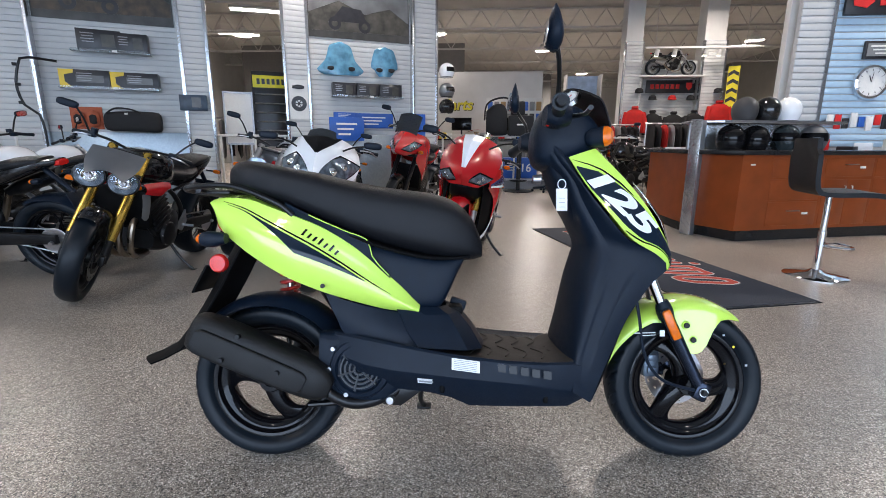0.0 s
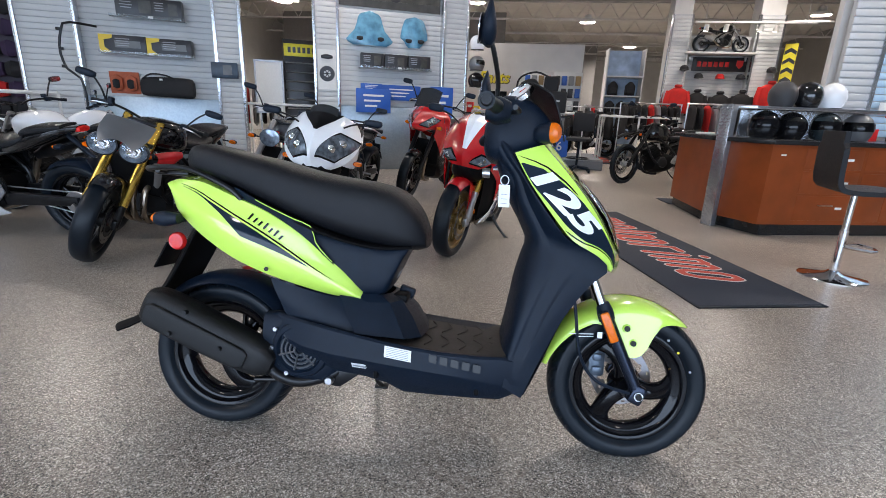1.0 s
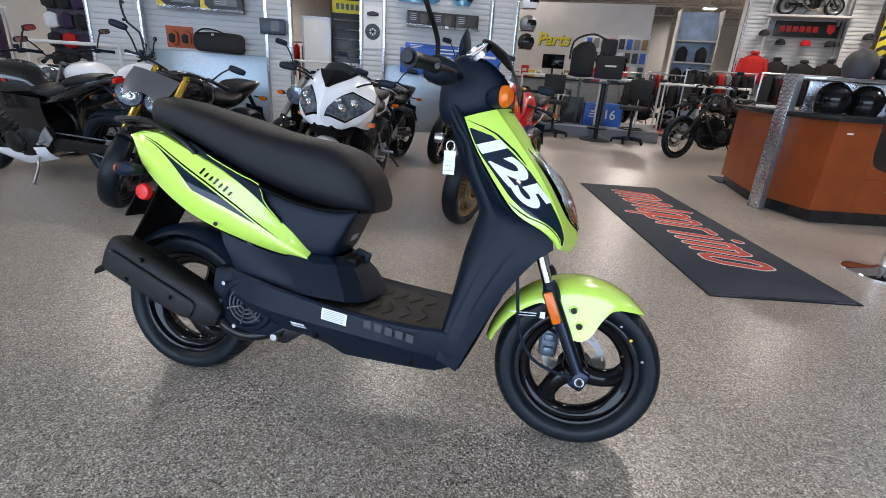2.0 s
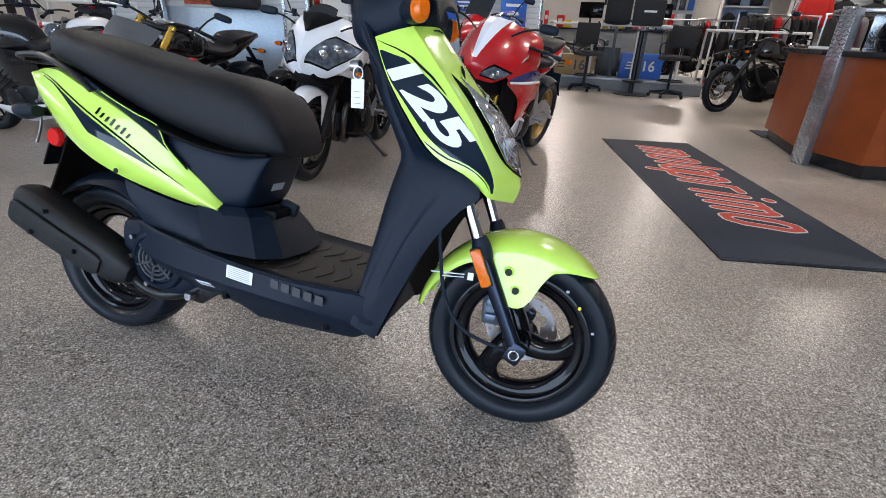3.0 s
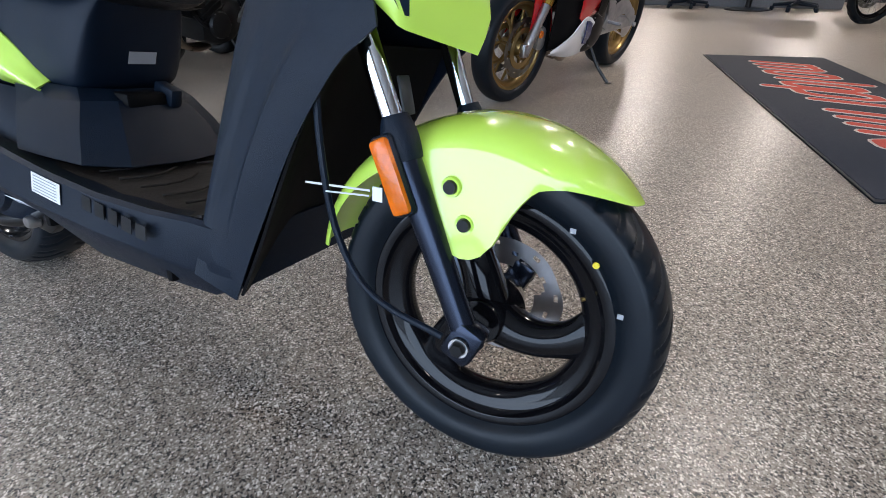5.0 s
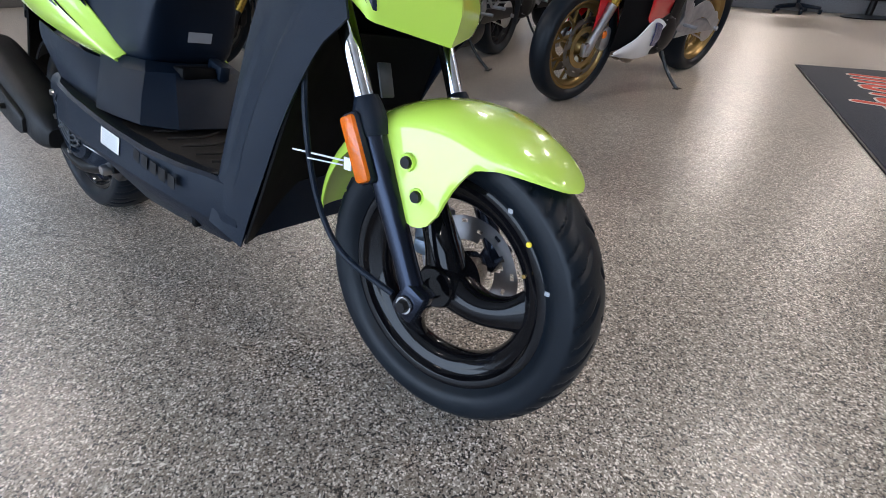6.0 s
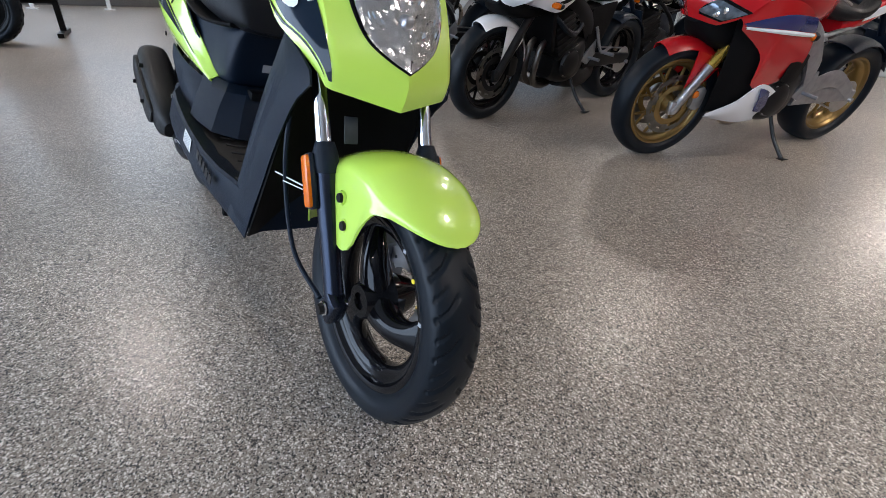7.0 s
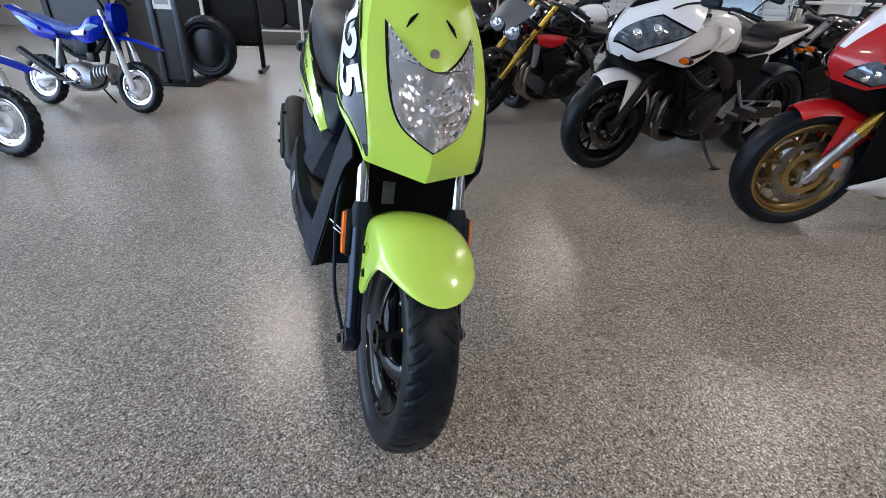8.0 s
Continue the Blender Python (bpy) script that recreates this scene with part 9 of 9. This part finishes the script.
# ---------------------------------------------------------------- counter: panels, drawers, display, helmets, stool
u_front = Vector((4.9 - 2.69, 5.64 - 4.98, 0)).normalized()
CM = Matrix.Translation((2.69, 4.98, 0)) @ Matrix.Rotation(math.atan2(u_front.y, u_front.x), 4, "Z")
for k in range(3):
    x0 = 0.35 + 0.62 * k
    for z0, z1 in ((0.62, 0.80),) if k == 1 else ((0.62, 0.80), (0.40, 0.60), (0.15, 0.38)):
        dr = part("drawer", moved(box((x0 + 0.29, 0.002, (z0 + z1) / 2), (0.585, 0.012, z1 - z0), 0.002), CM), CHERRY, counter)
        part("pull", moved(tube([(x0 + 0.22, -0.012, (z0 + z1) / 2 + 0.03), (x0 + 0.22, -0.03, (z0 + z1) / 2 + 0.03), (x0 + 0.36, -0.03, (z0 + z1) / 2 + 0.03), (x0 + 0.36, -0.012, (z0 + z1) / 2 + 0.03)], 0.005, 6), CM), STEEL, dr)
        part("drawer_label", moved(box((x0 + 0.45, -0.0050, (z0 + z1) / 2), (0.07, 0.002, 0.022)), CM), PAPER, dr)
    if k == 1:
        for d in (0, 1):
            do = part("cupboard_door", moved(box((x0 + 0.145 + 0.295 * d, 0.002, 0.365), (0.29, 0.012, 0.45), 0.002), CM), CHERRY, counter)
            part("pull", moved(tube([(x0 + 0.25 + 0.085 * d, -0.012, 0.42), (x0 + 0.25 + 0.085 * d, -0.03, 0.42), (x0 + 0.25 + 0.085 * d, -0.03, 0.53), (x0 + 0.25 + 0.085 * d, -0.012, 0.53)], 0.005, 6), CM), STEEL, do)
part("panel_label", moved(box((0.12, -0.002, 0.74), (0.05, 0.003, 0.014)), CM), PAPER, counter)


def tread_sheet(x0, x1, z0, z1, y):
    """Raised diamond bars in alternating directions on a thin sheet."""
    bms = [box(((x0 + x1) / 2, y, (z0 + z1) / 2), (x1 - x0, 0.006, z1 - z0), 0.001)]
    nx, nz = int((x1 - x0) / 0.030), int((z1 - z0) / 0.030)
    for i in range(nx):
        for k in range(nz):
            a = 0.7 if (i + k) % 2 else -0.7
            cx, cz = x0 + 0.015 + 0.030 * i, z0 + 0.015 + 0.030 * k
            dx, dz = 0.013 * math.cos(a), 0.013 * math.sin(a)
            bms.append(plate([(cx - dx - dz * 0.25, cz - dz + dx * 0.25), (cx - dx + dz * 0.25, cz - dz - dx * 0.25), (cx + dx + dz * 0.25, cz + dz - dx * 0.25), (cx + dx - dz * 0.25, cz + dz + dx * 0.25)], y - 0.0085, y - 0.002))
    return join(*bms)


PM = Matrix.Translation((2.36, 5.40, 0)) @ Matrix.Rotation(radians(-58), 4, "Z")
post = thing("tread_plate_post", PM, "bright diamond tread plate end post of the counter", "post")
part("post_core", box((0.06, 0.045, 0.58), (0.11, 0.07, 1.16), 0.004), ALU, post)
part("tread_face", tread_sheet(0.0, 0.12, 0.0, 1.17, 0.004), TREAD, post, "diamond tread plate")
disp = thing("helmet_shelf", pose(0, 0, 0), "bright metal helmet shelf raised over the counter", "shelf")
part("shelf_board", plate([(2.38, 5.42), (2.62, 5.28), (4.0, 5.62), (3.95, 5.98), (2.42, 5.80)], 1.13, 1.16, 0.004, plane="xy"), TREAD, disp)
part("shelf_back", box((3.32, 6.0, 1.0), (1.1, 0.02, 0.30)), TREAD, disp, "bright metal back panel")
part("shelf_leg", join(box((3.9, 5.9, 1.0), (0.04, 0.04, 0.28)), box((2.5, 5.75, 1.0), (0.04, 0.04, 0.28))), ALU, disp)
MATTHELMET = mat("matt_helmet_paint", (0.035, 0.035, 0.038), 0.6, vary=0.1)
HSIL = mat("grey_helmet_paint", (0.10, 0.10, 0.105), 0.4, vary=0.1)
HGREY = mat("graphic_helmet_paint", (0.03, 0.04, 0.045), 0.15, coat=0.6, vary=0.9, scale=6)
for x, y, z, mm, lab in ((2.78, 5.45, 0.985, BLACKPAINT, "gloss black helmet under the shelf"), (3.04, 5.50, 0.975, BLACKPAINT, "gloss black helmet under the shelf"), (3.36, 5.54, 0.985, HGREY, "dark helmet with pale graphics under the shelf"), (3.68, 5.62, 0.985, HSIL, "dark grey helmet under the shelf"),
                         (2.95, 5.58, 1.272, MATTHELMET, "matt grey open helmet on the shelf"), (3.18, 5.60, 1.272, BLACKPAINT, "gloss black helmet on the shelf"), (3.42, 5.66, 1.272, WHITEPAINT, "white helmet on the shelf")):
    helmet("helmet", pose(x, y, z, 0, 0, -105) @ Matrix.Scale(1.0 if z > 1.1 else 1.08, 4), mm, lab, visor=mm in (BLACKPAINT, HGREY, HSIL) and z < 1.1)
stool = thing("bar_stool", pose(2.69, 3.80, 0, 0, 0, -8), "black L-shaped bar stool with chrome pedestal", "stool")
part("base", lathe([(0, 0.05), (0.03, 0.05), (0.06, 0.03), (0.19, 0.014), (0.20, 0.006), (0.20, 0.0), (0, 0)], 40, "z"), CHROME, stool)
part("column", tube([(0, 0, 0.03), (0, 0, 0.33), (0, 0, 0.332), (0, 0, 0.57)], [0.026, 0.026, 0.02, 0.02], 16), CHROME, stool)
part("footrest", tube([(0.02, -0.02, 0.22), (0.14, -0.10, 0.22), (0.19, 0.0, 0.22), (0.14, 0.10, 0.22), (0.02, 0.02, 0.22)], 0.010, 8, 20), CHROME, stool)
seat_line = cr([(-0.20, 0.97), (-0.195, 0.80), (-0.185, 0.66), (-0.15, 0.60), (-0.05, 0.585), (0.12, 0.59), (0.23, 0.585), (0.26, 0.575)], 24)
rows = [[Vector((p.x, v * (0.19 - 0.03 * (1 if i < 3 else 0)), p.y)) for v in [-1 + j / 5 for j in range(11)]] for i, p in enumerate(seat_line)]
part("seat_shell", shell(rows, 0.03, (0.3, 0, 1.0)), VINYL, stool, "black padded L-shaped seat")

# service wall behind the counter
slat_panel("slat_column_7", 3.93, 4.28, 6.55, 0.9, 4.5, SLATWHITE, "white slatwall column behind the counter")
slat_panel("slatwall_4", 4.30, 7.2, 6.66, 0.9, 4.5, BLUESLAT, "pale blue slatwall behind the counter")
solid("trim", box((4.29, 6.6, 2.7), (0.04, 0.13, 3.6)), TREAD, "bright tread plate corner trim", kind="structure")
solid("wall_service", box((5.55, 6.78, 2.35), (3.3, 0.1, 4.7)), WALLPAINT, "wall behind the service counter", kind="structure")
hsn = thing("brand_sign", pose(4.85, 6.62, 2.56), "black sign panel with red wing shape and red bars", "sign")
part("panel", box((0, 0, 0), (0.85, 0.04, 0.32), 0.006), BOXBLACK, hsn)
part("wing_shape", plate([(-0.34, -0.06), (-0.20, -0.09), (-0.12, -0.02), (-0.14, 0.06), (-0.26, 0.09), (-0.36, 0.05)], -0.028, -0.018), REDSIGN, hsn)
for k in range(4):
    part("letter_bar", box((-0.02 + 0.11 * k, -0.024, -0.01), (0.08, 0.01, 0.11), 0.002), REDSIGN, hsn)
clock = thing("wall_clock", pose(4.87, 6.64, 1.66), "round wall clock with chrome rim and white face", "clock")
part("rim", lathe([(0.155, 0.0), (0.155, -0.03), (0.165, -0.045), (0.19, -0.04), (0.20, -0.015), (0.20, 0.0)], 48, "y"), CHROME, clock)
part("face", lathe([(0, -0.02), (0.157, -0.02), (0.157, 0.0)], 48, "y"), PAPER, clock)
for k in range(12):
    a = k * math.pi / 6
    part("hour_mark", tube([(0.125 * math.sin(a), -0.022, 0.125 * math.cos(a)), (0.145 * math.sin(a), -0.022, 0.145 * math.cos(a))], 0.004, 4), BOXBLACK, clock)
part("hour_hand", tube([(0, -0.025, 0), (-0.03, -0.025, 0.075)], 0.004, 5), BOXBLACK, clock)
part("minute_hand", tube([(0, -0.027, 0), (0.012, -0.027, 0.115)], 0.003, 5), BOXBLACK, clock)
fr = thing("framed_sign", pose(4.93, 6.63, 2.02), "black framed sign with grey print", "sign")
part("sign_frame", box((0, 0, 0), (0.40, 0.03, 0.20), 0.006), BOXBLACK, fr)
part("sheet", box((0, -0.017, 0), (0.34, 0.006, 0.14)), GREYLAM, fr)
for k in range(3):
    part("print_line", box((0, -0.022, 0.04 - 0.04 * k), (0.28 - 0.06 * k, 0.004, 0.016)), PAPER, fr)
for k in range(16):
    x = 4.45 + 0.09 * k
    pk = thing("hanging_goods", pose(x, 6.62, 1.22 - 0.02 * (k % 3)), "small packaged goods hanging on the slatwall", "package", "hanging goods")
    part("pack", box((0, -0.05, 0), (0.07, 0.02, 0.12 + 0.05 * (k % 2)), 0.004), [PAPER, REDSIGN, BOXBLACK, PAPER, BLUEPRINT][k % 5], pk)
    part("peg", tube([(0, 0.0, 0.08), (0, -0.08, 0.08)], 0.003, 5), STEEL, pk)
for k in range(9):
    x = 2.9 + 0.24 * k
    cg = thing("counter_clutter", pose(x, 6.15 if k % 2 else 6.05, 0.87, 0, 0, 20 * k), "papers and small items on the counter", "clutter", "counter clutter")
    part("item", box((0, 0, 0.02 + 0.02 * (k % 3)), (0.16, 0.11, 0.04 + 0.04 * (k % 3)), 0.004), [PAPER, REDSIGN, BOXBLACK, WHITEVINYL][k % 4], cg)
pp = thing("leaflet_stack", pose(2.62, 6.2, 0.87, 0, 0, 25), "white leaflets with red print on the counter", "leaflets")
part("sheet", box((0, 0, 0.01), (0.30, 0.22, 0.02), 0.002), PAPER, pp)
part("red_print", box((0.05, -0.03, 0.021), (0.14, 0.10, 0.003)), REDSIGN, pp)

# ---------------------------------------------------------------- clothing on the west side
rw_ = thing("apparel_rack", pose(-6.35, 6.2, 0, 0, 0, 20), "shop rack with helmets, gloves and purple clothing", "rack")
part("rack_back", box((0, 0.3, 1.2), (1.5, 0.05, 2.4)), mat("dark_rack_panel", (0.06, 0.05, 0.07), 0.6, vary=0.2), rw_)
part("rack_frame", join(tube([(-0.7, -0.35, 0), (-0.7, -0.35, 1.05)], 0.02, 8), tube([(0.55, -0.35, 0), (0.55, -0.35, 1.05)], 0.02, 8), tube([(-0.7, -0.35, 1.05), (0.55, -0.35, 1.05)], 0.025, 8)), WHITEPIPE, rw_)
rng = random.Random(11)
for r in range(7):
    for c in range(7):
        mm = rng.choice([PURPLE, BLACKCLOTH, REDCLOTH, PAPER, NYLON, PURPLE, BLUEPRINT, BLACKCLOTH])
        if (r, c) == (3, 3):
            mm = PINK
        z, x = 0.55 + 0.27 * r, -0.63 + 0.21 * c
        part("hanging_item", hull([(x - 0.09, z + 0.08, z - 0.09, 0.05, 0.18), (x, z + 0.11, z - 0.12, 0.08, 0.16), (x + 0.09, z + 0.08, z - 0.09, 0.05, 0.18)], 0.65, 10, 5, False), mm, rw_)
for x, y, turn in ((-7.6, 5.0, 60), (-8.4, 2.6, 80), (-8.6, 4.0, 75)):
    rr = thing("clothing_rail", pose(x, y, 0, 0, 0, turn), "clothing rail with dark jackets", "rail", "clothing rails")
    part("rail_bar", tube([(-0.8, 0, 1.45), (0.8, 0, 1.45)], 0.018, 8), WHITEPIPE, rr)
    for d in (-0.78, 0.78):
        part("rail_post", tube([(d, 0, 0), (d, 0, 1.45)], 0.02, 8), WHITEPIPE, rr)
        part("rail_foot", box((d, 0, 0.03), (0.06, 0.6, 0.06), 0.01), WHITEPIPE, rr)
    for k in range(8):
        mm = [BLACKCLOTH, PURPLE, BLACKCLOTH, NYLON, REDCLOTH, BLACKCLOTH][k % 6]
        x_ = -0.66 + 0.19 * k
        part("jacket", hull([(x_ - 0.05, 1.38, 0.62, 0.16), (x_, 1.42, 0.58, 0.24), (x_ + 0.05, 1.38, 0.62, 0.16)], 0.7, 16, 5, False), mm, rr)
# raised window display at the far west
wd = thing("display_step", pose(-9.4, 1.0, 0), "brown-grey carpeted display step along the wall", "platform")
part("deck", box((0, 0, 0.12), (2.6, 7.0, 0.24), 0.01), mat("brown_grey_carpet", (0.10, 0.09, 0.083), 0.95, vary=0.2, scale=60, bump=0.6, bump_scale=300), wd)
part("nosing", box((1.305, 0, 0.23), (0.012, 7.0, 0.03)), WHITEPIPE, wd)
for y in (-0.3, 0.42, 1.3):
    pst = thing("white_post", pose(-7.5 if y > 0 else -7.9, y, 0), "white square display post", "post", "white posts")
    part("shaft", box((0, 0, 1.1), (0.05, 0.05, 2.2), 0.004), WHITEPIPE, pst)
    part("foot_plate", box((0, 0, 0.006), (0.14, 0.14, 0.012), 0.002), WHITEPIPE, pst)
for y, mm in ((-0.7, BLACKCLOTH), (0.0, NYLON), (0.75, BLACKCLOTH), (1.25, NYLON)):
    gd = thing("gear_bag", pose(-8.8, y, 0.24), "dark stuffed gear bag on the display step", "bag", "gear bags")
    part("bag_body", hull([(-0.2, 0.5, 0.0, 0.22), (0.0, 0.62, 0.0, 0.30), (0.2, 0.5, 0.0, 0.22)], 0.65, 18, 8), mm, gd)
    part("bag_strap", tube([(0.15, -0.12, 0.52), (0.22, 0, 0.60), (0.15, 0.12, 0.52)], 0.012, 6, 8), NYLON, gd)
# poster stand, tyre stand and grey display panel behind the mini bikes
es = thing("poster_easel", pose(-3.95, -0.62, 0, 0, 0, 82), "black framed poster stand showing bicycles", "poster stand")
part("stand_frame", join(box((-0.27, 0, 0.8), (0.05, 0.04, 1.6)), box((0.27, 0, 0.8), (0.05, 0.04, 1.6)), box((0, 0, 1.58), (0.58, 0.04, 0.05)), box((0, 0, 0.30), (0.58, 0.04, 0.05))), SATINBLACK, es)
part("sheet", box((0, 0.0, 1.16), (0.50, 0.014, 0.80)), PAPER, es)
part("lower_panel", box((0, 0.004, 0.54), (0.50, 0.010, 0.44)), BOXBLACK, es)
part("blue_field", box((0, -0.009, 0.82), (0.44, 0.006, 0.10)), BLUEPRINT, es)
for d in (-0.12, 0.12):
    part("wheel_shape", lathe([(0.055, -0.011), (0.068, -0.012), (0.068, -0.008)], 24, "y", (d, 0, 1.02)), BOXBLACK, es)
for d in (-0.27, 0.27):
    part("foot", box((d, 0, 0.02), (0.05, 0.5, 0.04)), SATINBLACK, es)
gp = thing("display_screen", pose(-4.15, -0.10, 0, 0, 0, 84), "brown-grey upholstered display panel on the floor", "panel")
part("panel_body", box((0, 0, 0.75), (0.48, 0.14, 1.5), 0.01), mat("taupe_panel", (0.075, 0.064, 0.056), 0.8, vary=0.12, scale=5), gp)
lf = thing("brochure_stand", pose(-3.72, 0.17, 0, 0, 0, 80), "dark blue-grey upright brochure stand", "stand")
part("base_plate", box((0.02, 0.12, 0.012), (0.46, 0.50, 0.024), 0.004), SATINBLACK, lf)
part("upright", join(box((-0.10, 0, 0.72), (0.05, 0.10, 1.40), 0.006), box((0.12, 0, 0.72), (0.05, 0.10, 1.40), 0.006)), mat("blue_grey_metal", (0.05, 0.065, 0.08), 0.4, metal=0.4, vary=0.2), lf)
part("pocket_panel", box((0.01, 0.0, 0.45), (0.18, 0.04, 0.80)), BOXBLACK, lf)
part("brochure", box((0.01, -0.03, 0.78), (0.16, 0.02, 0.22)), PAPER, lf)
part("brochure_print", box((0.01, -0.042, 0.74), (0.12, 0.003, 0.06)), GREYPRINT, lf)
es2 = copy_thing(es, pose(-4.75, 0.62, 0, 0, 0, 86))
for x, y in ((-4.15, 0.42), (-4.5, 0.36)):
    tr = thing("spare_tyre", pose(x, y, 0.30, 0, 0, 70), "black off-road tyre standing on the floor", "tyre", "loose tyres")
    part("carcass", tyre_mesh(0.30, 0.06, 0.22, 96, False, True), RUBBER, tr)
    part("tyre_rim", rim_mesh(0.22, 0.06), SATINBLACK, tr)
    part("hub_disc", lathe([(0, -0.02), (0.14, -0.02), (0.215, -0.008), (0.215, 0.008), (0.14, 0.02), (0, 0.02)], 28), SATINBLACK, tr)

# more stock on the shop floor beyond the railing
for x, y, turn, paint, fairing in ((3.0, 10.6, 150, BLACKPAINT, False), (0.4, 12.4, 20, GREYPAINT, False), (1.5, 13.6, 200, BLACKPAINT, False), (4.6, 14.3, 160, REDPAINT, True)):
    _, P, S = motorcycle("motorcycle", (x, y), turn, "%s motorcycle among the far stock" % ("red" if fairing else "black" if paint is BLACKPAINT else "graphite grey"), dict(body=paint, tail=paint, fender=BLACKPAINT, tube=STEEL, headers=2, muffler=2, beam=False, bar_h=1.1))
    P("headlamp", lathe([(0, -0.1), (0.06, -0.09), (0.09, -0.03), (0.092, 0.0), (0.0, 0.02)], 24, "x", (-0.06, 0, 0.86)), LAMPGLASS)
for x, y, turn in ((3.3, 12.1, 8), (4.5, 11.3, 4), (2.9, 15.6, 10), (-3.4, 9.6, 24), (-4.9, 9.0, 28)):
    rr = thing("clothing_rail", pose(x, y, 0, 0, 0, turn), "clothing rail hung with dark riding jackets", "rail", "clothing rails")
    part("rail_bar", tube([(-0.7, 0, 1.36), (0.7, 0, 1.36)], 0.016, 8), STEEL, rr)
    for d in (-0.68, 0.68):
        part("rail_post", tube([(d, 0, 0), (d, 0, 1.36)], 0.016, 8), STEEL, rr)
        part("rail_foot", box((d, 0, 0.025), (0.05, 0.5, 0.05), 0.008), STEEL, rr)
    for q in range(9):
        x_ = -0.58 + 0.145 * q
        part("jacket", hull([(x_ - 0.045, 1.30, 0.66 + 0.05 * (q % 3), 0.15), (x_, 1.34, 0.60 + 0.05 * (q % 2), 0.23), (x_ + 0.045, 1.30, 0.66, 0.15)], 0.7, 16, 5, False), [BLACKCLOTH, NYLON, BLACKCLOTH, REDCLOTH, BLACKCLOTH, GREYLAM, BLACKCLOTH][(q * 2 + int(x * 3)) % 7], rr)
